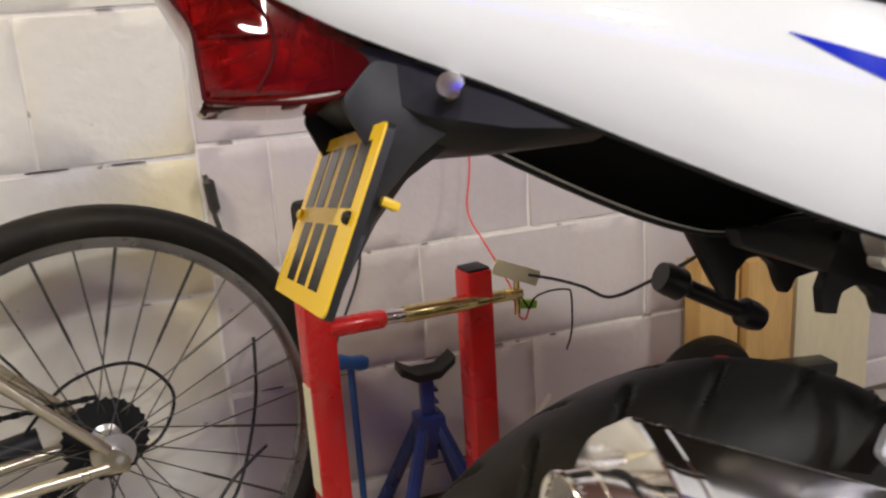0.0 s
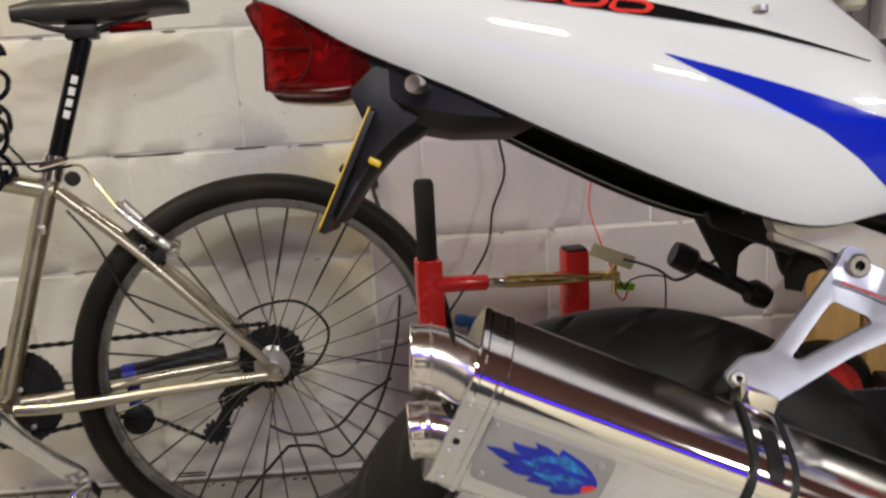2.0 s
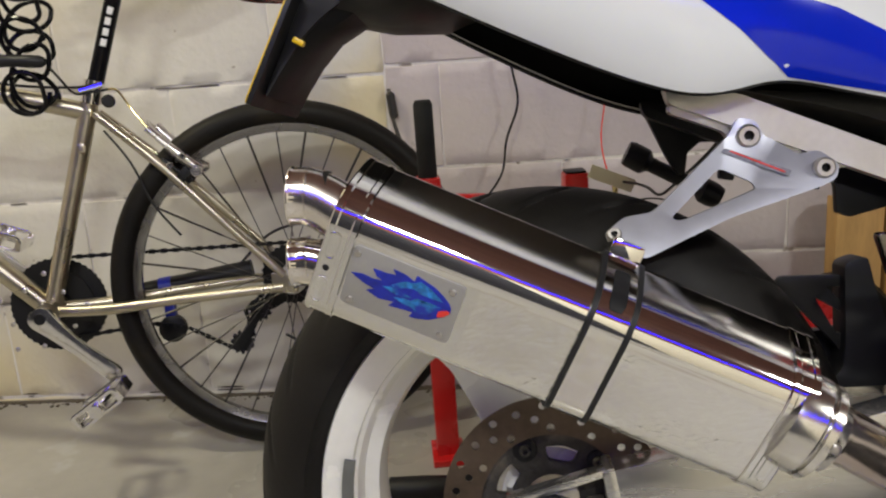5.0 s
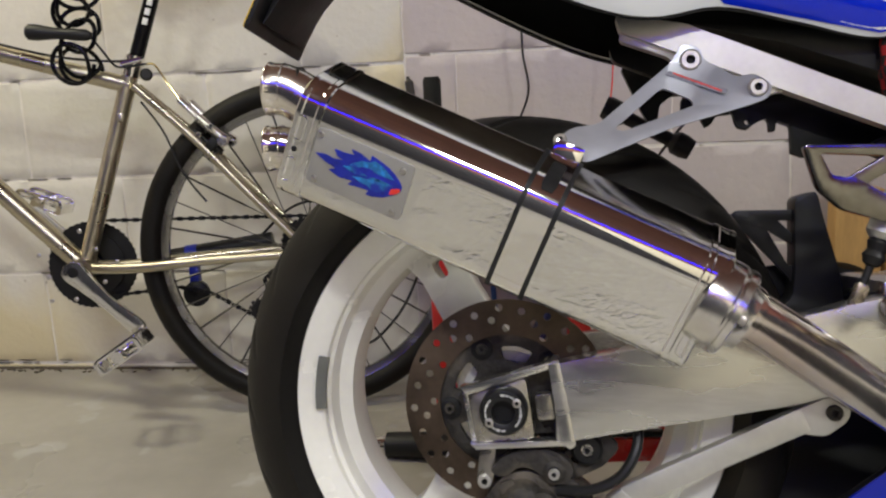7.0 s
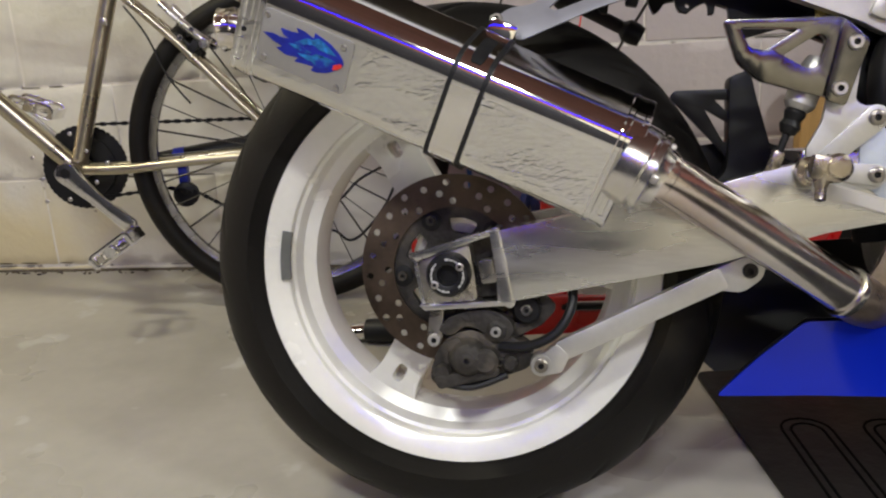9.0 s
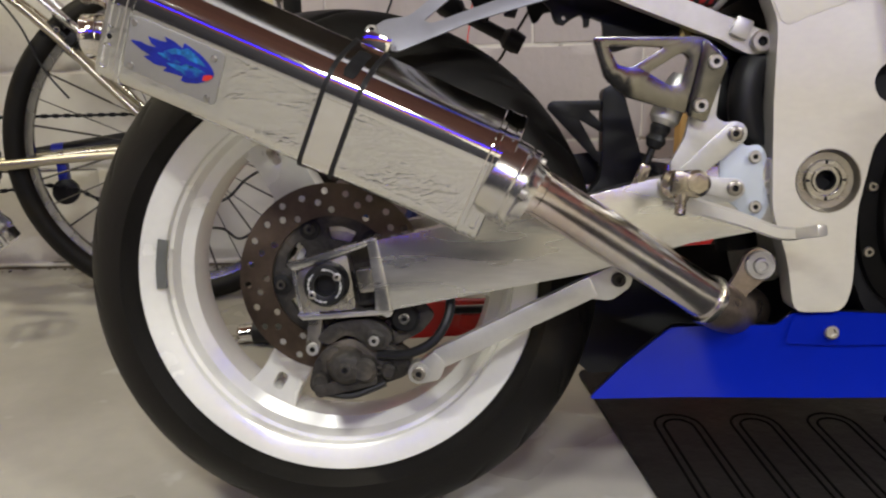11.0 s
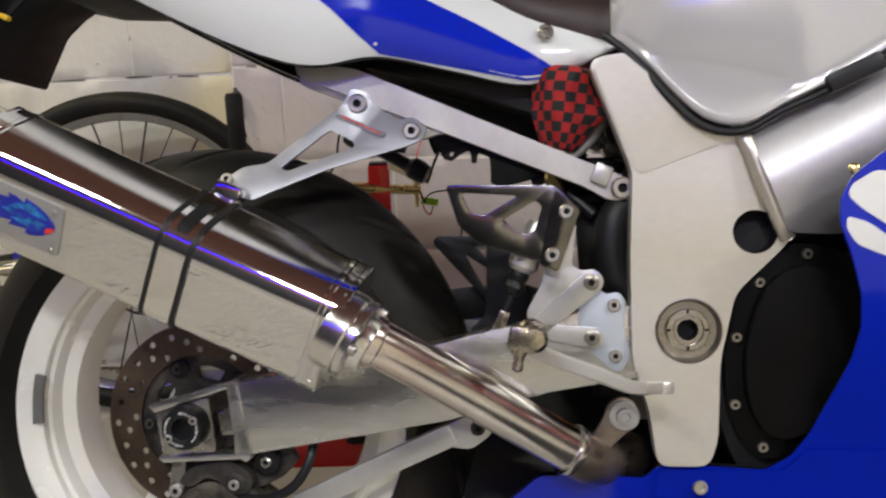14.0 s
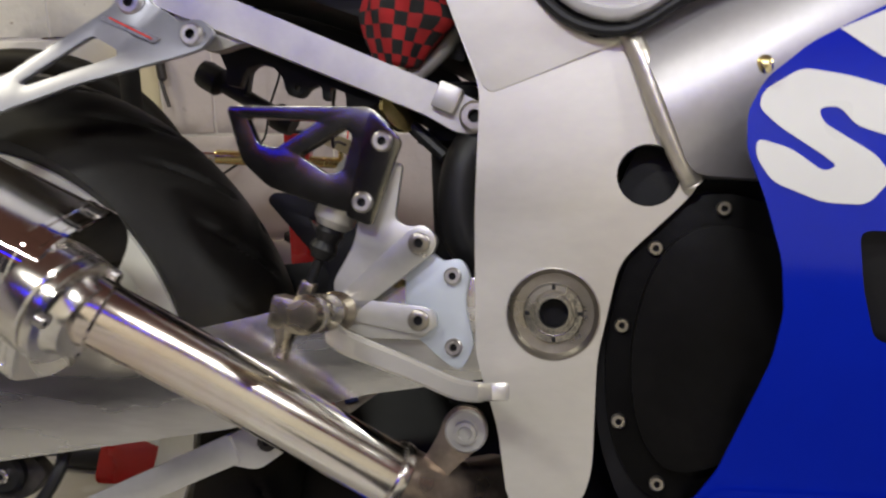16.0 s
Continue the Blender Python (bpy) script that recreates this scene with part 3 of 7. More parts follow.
lathe(bm, [(0.0165, 0.092), (0.0165, 0.106), (0.0135, 0.109), (0.0, 0.109)], FLAT @ pose(0.083, -0.045, 0), 26)
pad_bush = part("rubber_bush", bm, PLASTIC, caliper)
bolt("bolt", (0.083, -0.109, -0.045), NEAR, 0.0065, 0.005, pad_bush, SATIN)
bm = bmesh.new()
lathe(bm, [(0.0, 0.127), (0.011, 0.127), (0.015, 0.123), (0.017, 0.108)], FLAT @ pose(0.036, -0.101, 0), 22)
lathe(bm, [(0.0, 0.122), (0.006, 0.122), (0.009, 0.119), (0.010, 0.105)], FLAT @ pose(0.064, -0.104, 0), 18)
lathe(bm, [(0.0, 0.120), (0.008, 0.120), (0.010, 0.117), (0.011, 0.105)], FLAT @ pose(-0.014, -0.116, 0), 18)
plate(bm, rounded([(-0.010, -0.080), (0.006, -0.074), (0.010, -0.084), (-0.006, -0.092)], 0.004), 0.108, 0.118, (), FLAT, 0.003)
part("piston_boss", bm, GRIME, caliper)
bolt("bolt", (0.052, -0.112, -0.103), NEAR, 0.006, 0.006, caliper, GRIME)
bm = bmesh.new()
tube(bm, spline([(0.052, -0.112, -0.086), (0.085, -0.118, -0.084), (0.115, -0.118, -0.070), (0.132, -0.112, -0.045), (0.135, -0.100, -0.020), (0.128, -0.088, 0.010)], 6, False), 0.0055, 10)
part("brake_hose", bm, PLASTIC, caliper, "black rubber brake hose")
bm = bmesh.new()
tube(bm, spline([(-0.02, -0.112, -0.128), (0.02, -0.117, -0.132), (0.06, -0.115, -0.118)], 5, False), 0.004, 8)
part("bleed_pipe", bm, PLASTIC, caliper)
bm = bmesh.new()
plate(bm, rounded([(0.122, -0.101), (0.114, -0.080), (0.290, 0.002), (0.300, -0.020)], 0.004), 0.108, 0.124, (), FLAT, 0.003)
lathe(bm, [(0.0125, 0.104), (0.0125, 0.126), (0.011, 0.128), (0.0, 0.128)], FLAT @ pose(0.099, -0.104, 0), 24)
plate(bm, rounded([(0.100, -0.116), (0.098, -0.094), (0.116, -0.080), (0.130, -0.094), (0.122, -0.112)], 0.004), 0.106, 0.127, (), FLAT, 0.003)
plate(bm, rounded([(0.284, -0.022), (0.282, -0.002), (0.318, 0.014), (0.338, 0.006), (0.336, -0.010), (0.314, -0.026)], 0.008), 0.104, 0.122, (), FLAT, 0.004)
torque = part("torque_arm", bm, CAST, bike, "silver painted brake torque arm")
bolt("bolt", (0.099, -0.127, -0.104), NEAR, 0.0078, 0.005, torque, PIVOT)
bolt("bolt", (0.322, -0.121, -0.002), NEAR, 0.008, 0.006, torque, GRIME)

# ---- exhaust: s runs along the silencer, v across it, in the machine's frame ----
CS, SN = math.cos(radians(25.2)), math.sin(radians(25.2))


def sv(s, v, y):
    v = v + 0.185
    return V(s * CS + v * SN, y - 0.01015 + 0.0346 * s, -s * SN + v * CS)


SILENCER = Matrix(((CS, 0, SN, 0), (0, 1, 0, 0), (-SN, 0, CS, 0), (0, 0, 0, 1))) @ pose(0, 0, 0.185) @ Matrix(((1, 0, 0, 0), (0.0346, 1, 0, -0.01015), (0, 0, 1, 0), (0, 0, 0, 1)))
# corners of the section (y, v) and how far each is rounded: flat near side, flat slanting top, round back
SECT = [(-0.2120, -0.0635, 0.012, 0.012), (-0.2462, 0.0310, 0.027, 0.027), (-0.2070, 0.0530, 0.015, 0.026), (-0.1690, 0.0690, 0.007, 0.006), (-0.1300, 0.0480, 0.018, 0.018), (-0.1270, -0.0500, 0.018, 0.018), (-0.1500, -0.0690, 0.018, 0.018)]
ARC = 14
OUTLINE = []
for i, (ya, va, ra, rb) in enumerate(SECT):
    p, a, b = V(ya, va), V(*SECT[i - 1][:2]), V(*SECT[(i + 1) % len(SECT)][:2])
    e0, e1 = p + (a - p).normalized() * ra, p + (b - p).normalized() * rb
    OUTLINE += [e0 * (1 - t) ** 2 + 2 * p * t * (1 - t) + e1 * t * t for t in [j / ARC for j in range(ARC + 1)]]


def section(s, grow):
    rows = []
    n = len(OUTLINE)
    for i, p in enumerate(OUTLINE):
        d = (OUTLINE[(i + 1) % n] - OUTLINE[i - 1]).normalized()
        q = p + V(-d.y, d.x) * grow
        rows.append(sv(s, q.y, q.x))
    return rows


def side_y(v):
    """Depth of the flat near side at height v."""
    return -0.2156 - 0.363 * (v + 0.053)


def on_side(f, slack):
    c = SILENCER.inverted() @ f.calc_center_median()
    return abs((c.y - side_y(c.z)) * 0.94) < slack and -0.062 < c.z < 0.007


bm = bmesh.new()
rings(bm, [section(s, 0.0) for s in (-0.262, -0.15, -0.04, 0.04, 0.112)], True)
for f in bm.faces:
    if on_side(f, 0.0015):
        f.material_index = 2 if (SILENCER.inverted() @ f.calc_center_median()).x > -0.15 else 1
    elif (SILENCER.inverted() @ f.calc_center_median()).z > 0.043:
        f.material_index = 3
flat_shaded(part("silencer", bm, [CHROME, SCUFFED, CRINKLED, BRUSHED], bike, "polished steel exhaust silencer with a scuffed flat side", 60))
for s0, s1 in ((-0.281, -0.256), (0.104, 0.127)):
    bm = bmesh.new()
    rows = [section(s0, -0.004), section(s0, 0.0006), section(s0 + 0.0012, 0.0017), section(s0 + 0.0055, 0.0017), section(s0 + 0.0068, 0.0010), section(s1 - 0.0068, 0.0010), section(s1 - 0.0055, 0.0017), section(s1 - 0.0012, 0.0017), section(s1, 0.0004), section(s1, -0.006)]
    rings(bm, rows, True)
    for f in bm.faces:
        if on_side(f, 0.005):
            f.material_index = 1
    cap = part("end_cap", bm, [CHROME, SCUFFED], bike, "polished end band with rivets", 16)
    mid = s0 + 0.0085 if s0 < 0 else s1 - 0.0080
    for vc in (-0.0435, -0.0045):
        em = SILENCER @ pose(mid, side_y(vc) - 0.0005, vc, math.degrees(math.atan2(0.0265, 0.073))) @ FLAT
        ring_o = rounded([(-0.0050, -0.0125), (0.0050, -0.0125), (0.0050, 0.0125), (-0.0050, 0.0125)], 0.0048)
        ring_i = rounded([(-0.0036, -0.0110), (0.0036, -0.0110), (0.0036, 0.0110), (-0.0036, 0.0110)], 0.0034)
        b2 = bmesh.new()
        plate(b2, ring_o, 0.0, 0.0018, [ring_i], em, 0.0004)
        part("embossed_slot", b2, SCUFFED, cap)
    for y, v, ny, nv, mt in ((side_y(-0.024), -0.024, -0.94, -0.34, DARK), (-0.2250, 0.0370, -0.60, 0.80, BOLT)):
        d = sv(0, nv, ny) - sv(0, 0, 0)
        b2 = bmesh.new()
        lathe(b2, [(0.0030, 0), (0.0026, 0.0010), (0.0014, 0.0016), (0, 0.0018)], along(sv(mid, v, y) + d.normalized() * 0.0009, d), 10)
        part("rivet", b2, mt, cap)

# hanger straps
bm = bmesh.new()
for a in (-0.0655, -0.0325):
    rings(bm, [section(a, 0.0005), section(a, 0.0035), section(a + 0.0045, 0.0035), section(a + 0.0045, 0.0005)], False)
part("strap_edge", bm, PLASTIC, bike, "black rubber strap edging")
bm = bmesh.new()
rings(bm, [section(-0.061, 0.0004), section(-0.061, 0.0022), section(-0.0325, 0.0022), section(-0.0325, 0.0004)], False)
strap = part("strap", bm, CHROME, bike, "polished steel hanger strap")
bm = bmesh.new()
box(bm, (0.030, 0.026, 0.020), pose(*sv(-0.046, 0.075, -0.154), 0, 25, 0), 0.004)
part("strap_clamp", bm, CHROME, strap)
# Slot drawn as a dark strip in place of its shaded opening.
bm = bmesh.new()
rows = []
for s in (-0.0535, -0.0515, -0.0415, -0.0395):
    ring = section(s, 0.0027)
    lo = ARC + 9 if s in (-0.0515, -0.0415) else ARC + 11
    line = ring[lo:2 * ARC + 2]
    line = [line[0]] * (7 - len(line)) + line[-7:]
    rows.append(line + [ring[2 * ARC + 2 + k] for k in (3, 7, 11 if s in (-0.0515, -0.0415) else 10)])
for a, b in zip(rows, rows[1:]):
    va, vb = [bm.verts.new(p) for p in a], [bm.verts.new(p) for p in b]
    for i in range(len(a) - 1):
        bm.faces.new((va[i], va[i + 1], vb[i + 1], vb[i]))
bmesh.ops.remove_doubles(bm, verts=bm.verts, dist=0.00002)
part("strap_slot", bm, DARK, strap)

# badge plate on the flat side
FA, FB = V(-0.2155, -0.053), V(-0.242, 0.020)
tilt = math.degrees(math.atan2(FB.x - FA.x, FB.y - FA.y))
SIDE = SILENCER @ pose(0, (FA.x + FB.x) / 2, (FA.y + FB.y) / 2, -tilt) @ FLAT  # plan on the flat side, u along it, v up it
bm = bmesh.new()
plate(bm, rounded([(-0.2540, -0.0315), (-0.1585, -0.0315), (-0.1605, 0.0235), (-0.2560, 0.0225)], 0.006), 0.0, 0.0022, (), SIDE, 0.0008)
badge = part("badge_plate", bm, GREYDEC, bike, "grey metal badge plate with a blue flame shape")
flame = [(-0.2521, -0.0021), (-0.2422, 0.0005), (-0.2334, -0.0002), (-0.2251, 0.0017), (-0.2312, 0.0031), (-0.2359, 0.0086), (-0.2240, 0.0093), (-0.2168, 0.0107), (-0.2207, 0.0149), (-0.2108, 0.0146), (-0.2013, 0.0113), (-0.2010, 0.0172), (-0.1906, 0.0149), (-0.1826, 0.0127), (-0.1745, 0.0085), (-0.1687, 0.0040), (-0.1660, 0.0005), (-0.1657, -0.0030), (-0.1710, -0.0096), (-0.1799, -0.0161), (-0.1907, -0.0198), (-0.1960, -0.0198), (-0.1942, -0.0153), (-0.2022, -0.0160), (-0.2147, -0.0180), (-0.2112, -0.0128), (-0.2241, -0.0151), (-0.2359, -0.0120), (-0.2297, -0.0086), (-0.2407, -0.0064)]
bm = bmesh.new()
plate(bm, [(p.x, p.y) for p in rounded(flame, 0.0008, 2)], 0.0022, 0.0028, (), SIDE)
part("flame", bm, BLUEPL, badge, "deep blue flame shape")
CYAN = material("light_blue_decal", (0.02, 0.17, 0.46), 0.35, vary=0.9, scale=120, fine=300, bump=0.0, stain=(0.010, 0.030, 0.36), stain_at=0.50)
for streak in ([(-0.2180, 0.0010), (-0.2082, 0.0087), (-0.2010, 0.0100), (-0.1964, 0.0137), (-0.1867, 0.0107), (-0.1745, 0.0038), (-0.1836, 0.0033), (-0.1935, 0.0030), (-0.1990, 0.0052), (-0.2070, 0.0035), (-0.2110, -0.0010)], [(-0.2130, -0.0088), (-0.2051, -0.0060), (-0.1985, -0.0060), (-0.1951, -0.0019), (-0.1826, -0.0011), (-0.1741, -0.0020), (-0.1835, -0.0125), (-0.1921, -0.0144), (-0.1960, -0.0110), (-0.2030, -0.0110)], [(-0.2240, -0.0030), (-0.2150, 0.0000), (-0.2060, -0.0015), (-0.1990, -0.0030), (-0.2080, -0.0055), (-0.2160, -0.0050)]):
    bm = bmesh.new()
    plate(bm, [(p.x, p.y) for p in rounded(streak, 0.001, 2)], 0.0028, 0.0032, (), SIDE)
    part("flame_streak", bm, CYAN, badge, "light blue flame streak")
bm = bmesh.new()
plate(bm, rounded([(-0.1752, -0.0052), (-0.1690, -0.0016), (-0.1664, -0.0022), (-0.1664, -0.0044), (-0.1708, -0.0090), (-0.1752, -0.0106)], 0.0012), 0.0032, 0.0036, (), SIDE)
part("flame_tip", bm, REDDEC, badge, "red flame tip")
for u, v in ((-0.2515, 0.0157), (-0.1700, 0.0150), (-0.2462, -0.0262), (-0.1673, -0.0262)):
    bm = bmesh.new()
    lathe(bm, [(0.0032, 0), (0.0026, 0.0012), (0, 0.0016)], SIDE @ pose(u, v, 0.0022), 10)
    part("rivet", bm, BOLT, badge)

# twin outlets and link pipe
for y, r, line in ((-0.226, 0.0240, ((-0.1415, 0.2835), (-0.160, 0.299), (-0.178, 0.312), (-0.192, 0.3185), (-0.205, 0.320))), (-0.221, 0.0205, ((-0.150, 0.244), (-0.170, 0.255), (-0.188, 0.2625), (-0.200, 0.265), (-0.209, 0.265)))):
    bm = bmesh.new()
    pts = spline([V(x, y, z) for x, z in line], 6, False)
    tube(bm, pts, r, 40, False)
    mm = along(pts[-1], pts[-1] - pts[-2])
    lathe(bm, [(r, -0.0140), (r + 0.0008, -0.0135), (r + 0.0008, -0.0125), (r, -0.0120), (r, -0.001), (r + 0.0010, 0.0), (r + 0.0012, 0.0015), (r + 0.0002, 0.0026), (r - 0.0014, 0.0016), (r - 0.0018, 0.0)], mm, 40, False, True)
    tip = part("outlet_pipe", bm, PIPE, bike, "polished outlet pipe with a rolled lip", 50)
    bm = bmesh.new()
    lathe(bm, [(r - 0.0016, 0.0008), (r - 0.0024, -0.010), (r - 0.003, -0.030), (0.0, -0.031)], mm, 24, False, True)
    part("outlet_core", bm, DARK, tip)
bm = bmesh.new()
f0, f1 = sv(0.122, 0.003, -0.206), sv(0.150, 0.000, -0.209)
d = f1 - f0
lathe(bm, [(0.0415, -0.006), (0.0425, 0.001), (0.0425, 0.016), (0.0415, 0.018), (0.0385, 0.0185), (0.0385, 0.0205), (0.0420, 0.021), (0.0420, 0.027), (0.0405, 0.028), (0.0405, 0.0285), (0.033, 0.0295), (0.030, 0.034), (0.028, 0.040), (0.0, 0.040)], along(f0, d), 56)
flange = part("flange", bm, SATIN, bike, "machined pipe flange with clamp bolts", 25)
for a in (60, 180, 300):
    q = along(f0, d) @ V(0.0375 * math.cos(radians(a)), 0.0375 * math.sin(radians(a)), 0.0275)
    bolt("bolt", q, d, 0.005, 0.007, flange)
bm = bmesh.new()
path = spline([V(0.205, -0.211, 0.1155), V(0.240, -0.197, 0.0945), V(0.300, -0.167, 0.0545), V(0.368, -0.137, 0.0085), V(0.428, -0.1115, -0.0318), V(0.448, -0.096, -0.042), V(0.470, -0.066, -0.050), V(0.490, -0.025, -0.056)], 6, False)
tube(bm, path[:25], 0.0245, 36, True)
lathe(bm, [(0.027, -0.004), (0.0275, 0.0), (0.027, 0.010), (0.0245, 0.012)], along(path[3], path[4] - path[3]), 36)
link = part("link_pipe", bm, PIPE, bike, "heat-tinted polished exhaust link pipe")
bm = bmesh.new()
tube(bm, path[23:], 0.027, 30, True)
collar = part("pipe_collar", bm, RUSTY, link, "rusty brown pipe joint")
bm = bmesh.new()
lathe(bm, [(0.0255, -0.004), (0.0285, -0.003), (0.0290, 0.0), (0.0285, 0.004), (0.0262, 0.006)], along(path[23], path[24] - path[23]), 36)
part("joint_ring", bm, SATIN, collar)
bm = bmesh.new()
plate(bm, rounded([(0.434, -0.030), (0.456, 0.006), (0.461, 0.021), (0.471, 0.029), (0.485, 0.028), (0.494, 0.017), (0.492, 0.001), (0.476, -0.013), (0.462, -0.026), (0.454, -0.042)], 0.008), 0.104, 0.112, (), FLAT, 0.002)
lug = part("pipe_bracket", bm, RUSTY, bike, "steel pipe mounting lug")
bm = bmesh.new()
lathe(bm, [(0.0165, 0.110), (0.0165, 0.116), (0.0150, 0.1175), (0.0090, 0.1175), (0.0085, 0.123), (0.0055, 0.1235), (0.0045, 0.1215), (0, 0.1215)], FLAT @ pose(0.478, 0.010, 0), 30)
part("washer", bm, DULL, lug, "large zinc washer and bolt")

# silencer hanger bracket
bm = bmesh.new()
slope = lambda u, v: 0.62 * max(0.0, 0.345 - v)
plate(bm, rounded([(0.054, 0.270), (0.064, 0.256), (0.088, 0.247), (0.125, 0.262), (0.168, 0.279), (0.250, 0.302), (0.266, 0.308), (0.272, 0.322), (0.256, 0.336), (0.238, 0.332), (0.222, 0.345), (0.208, 0.352), (0.203, 0.366), (0.186, 0.370), (0.176, 0.352), (0.100, 0.287), (0.074, 0.284)], 0.006), 0.089, 0.096, [rounded([(0.115, 0.281), (0.124, 0.278), (0.194, 0.303), (0.192, 0.309), (0.166, 0.323), (0.160, 0.320)], 0.005)], FLAT, 0.0015, slope)
hanger = part("hanger_bracket", bm, HANGER, bike, "silver triangulated hanger bracket")
bolt("bolt", (0.194, -0.094, 0.352), NEAR, 0.011, 0.010, hanger)
bolt("bolt", (0.256, -0.1125, 0.319), NEAR, 0.0095, 0.009, hanger)
bolt("bolt", (0.062, -0.150, 0.268), (0, -0.8, 0.4), 0.0068, 0.007, hanger)
bm = bmesh.new()
plate(bm, rounded([(0.168, 0.338), (0.172, 0.342), (0.228, 0.318), (0.224, 0.313)], 0.002), 0.0984, 0.0990, (), FLAT, 0, slope)
part("sticker", bm, material("faded_grey_sticker", (0.22, 0.22, 0.27), 0.5, vary=0.5, scale=160, fine=400), hanger, "narrow faded sticker with a red and blue line")
bm = bmesh.new()
plate(bm, [(0.176, 0.3385), (0.177, 0.3395), (0.222, 0.3175), (0.221, 0.3165)], 0.0992, 0.0995, (), FLAT, 0, slope)
part("sticker_line", bm, REDDEC, hanger)

# ---- chassis ----
bm = bmesh.new()
fr = [(0.4465, 0.379), (0.4885, 0.270), (0.485, 0.179), (0.486, 0.071), (0.503, 0.017), (0.511, -0.041), (0.564, -0.041), (0.573, -0.014), (0.576, 0.070), (0.592, 0.141), (0.635, 0.182), (0.648, 0.196), (0.612, 0.300), (0.572, 0.303), (0.537, 0.333), (0.505, 0.368), (0.480, 0.392), (0.460, 0.390), (0.449, 0.386)]
plate(bm, rounded(fr, 0.012, 3), 0.090, 0.126, [circle(0.612, 0.204, 0.0222, 28), circle(0.544, 0.102, 0.0335, 36)], FLAT, 0.006)
plate(bm, rounded([(0.4485, 0.378), (0.4905, 0.271), (0.498, 0.266), (0.600, 0.304), (0.571, 0.304), (0.538, 0.334), (0.505, 0.369), (0.480, 0.391), (0.458, 0.388)], 0.003, 3), 0.118, 0.1268, (), FLAT, 0.004, lambda u, v: 0.055 * (v - 0.27))
plate(bm, rounded(fr, 0.012, 3), -0.126, -0.090, (), FLAT, 0.006)
frame_plate = flat_shaded(part("frame_plate", bm, FRAME, bike, "satin silver aluminium frame plate", 45))
bm = bmesh.new()
beam = [(0.592, 0.330), (0.640, 0.203), (0.70, 0.20), (0.95, 0.36), (0.95, 0.50), (0.80, 0.415), (0.697, 0.362), (0.641, 0.325)]


def beam_y(x, z):
    d = ((z - 0.255) * 0.889 - (x - 0.60) * 0.457 + 0.020) / 0.075
    return -0.152 + 0.034 * d * d - 0.10 * max(0, x - 0.62)


src = skin([(p.x, p.y) for p in rounded(beam, 0.012, 3)], beam_y, (), 0.045)
tmp = bpy.data.meshes.new("tmp")
src.to_mesh(tmp)
src.free()
bm.from_mesh(tmp)
bpy.data.meshes.remove(tmp)
plate(bm, rounded(beam, 0.012, 3), -0.140, -0.090, (), FLAT, 0.010)
part("frame_beam", bm, BEAM, bike, "satin silver frame beam", 45)
bm = bmesh.new()
weld = spline([(0.597, -0.127, 0.308), (0.606, -0.134, 0.288), (0.620, -0.137, 0.248), (0.634, -0.136, 0.214), (0.643, -0.130, 0.198)], 8, False)
tube(bm, weld, [0.0080 + 0.0004 * math.sin(i * 2.6) for i in range(len(weld))], 14)
part("weld_bead", bm, WELD, bike)
bm = bmesh.new()
lathe(bm, [(0.0345, 0.112), (0.0345, 0.1268), (0.0335, 0.1270), (0.0315, 0.1215), (0.0300, 0.1170), (0.0225, 0.1165), (0.0225, 0.112)], FLAT @ pose(0.544, 0.102, 0), 48, True)
pv = part("pivot_ring", bm, PIVOT, bike, "dull machined pivot ring with a hollow axle")
bm = bmesh.new()
lathe(bm, [(0.0224, 0.110), (0.0224, 0.1195), (0.0215, 0.1205), (0.0170, 0.1205), (0.0165, 0.1165), (0.0145, 0.1165), (0.0140, 0.1195), (0.0112, 0.1195), (0.0108, 0.110)], FLAT @ pose(0.544, 0.102, 0), 40, True)
part("lock_nut", bm, WORN, pv)
# Black plug in the pivot hole; its shade is put into the colour.
bm = bmesh.new()
lathe(bm, [(0.0, 0.090), (0.0103, 0.090), (0.0104, 0.1180), (0.0112, 0.1180), (0.0112, 0.088), (0.0, 0.088)], FLAT @ pose(0.544, 0.102, 0), 24)
plate(bm, circle(0.544, 0.102, 0.0110, 24), 0.100, 0.104, (), FLAT)
part("bore", bm, DARK, pv)
# Notches drawn as black blocks, shade put into their colour.
for a in (0, 90, 180, 270):
    bm = bmesh.new()
    box(bm, (0.0042, 0.0060, 0.0030), pose(0.544, -0.1178, 0.102, 0, a, 0) @ pose(0.0196, 0, 0), 0.0004)
    part("lock_notch", bm, DARK, pv)
# Black cup stands in for the shade inside the frame hole.
bm = bmesh.new()
lathe(bm, [(0.0, 0.060), (0.0218, 0.060), (0.0218, 0.1262), (0.0226, 0.1262), (0.0226, 0.058), (0, 0.058)], FLAT @ pose(0.612, 0.204, 0), 30)
part("hole_liner", bm, DARK, bike)

# subframe rail
bm = bmesh.new()
rail = [(0.120, 0.404), (0.190, 0.392), (0.440, 0.284), (0.474, 0.270), (0.490, 0.262), (0.494, 0.248), (0.480, 0.239), (0.464, 0.242), (0.440, 0.256), (0.280, 0.322), (0.125, 0.386)]
plate(bm, rounded(rail, 0.005, 3), 0.070, 0.0900, (), FLAT, 0.0022)
sub = flat_shaded(part("subframe", bm, RAIL, bike, "bare cast aluminium subframe rail", 45))
bm = bmesh.new()
web = [(0.125, 0.387), (0.292, 0.319), (0.280, 0.318), (0.262, 0.312), (0.246, 0.316), (0.238, 0.334), (0.210, 0.345), (0.200, 0.338), (0.184, 0.342), (0.176, 0.358), (0.125, 0.378)]
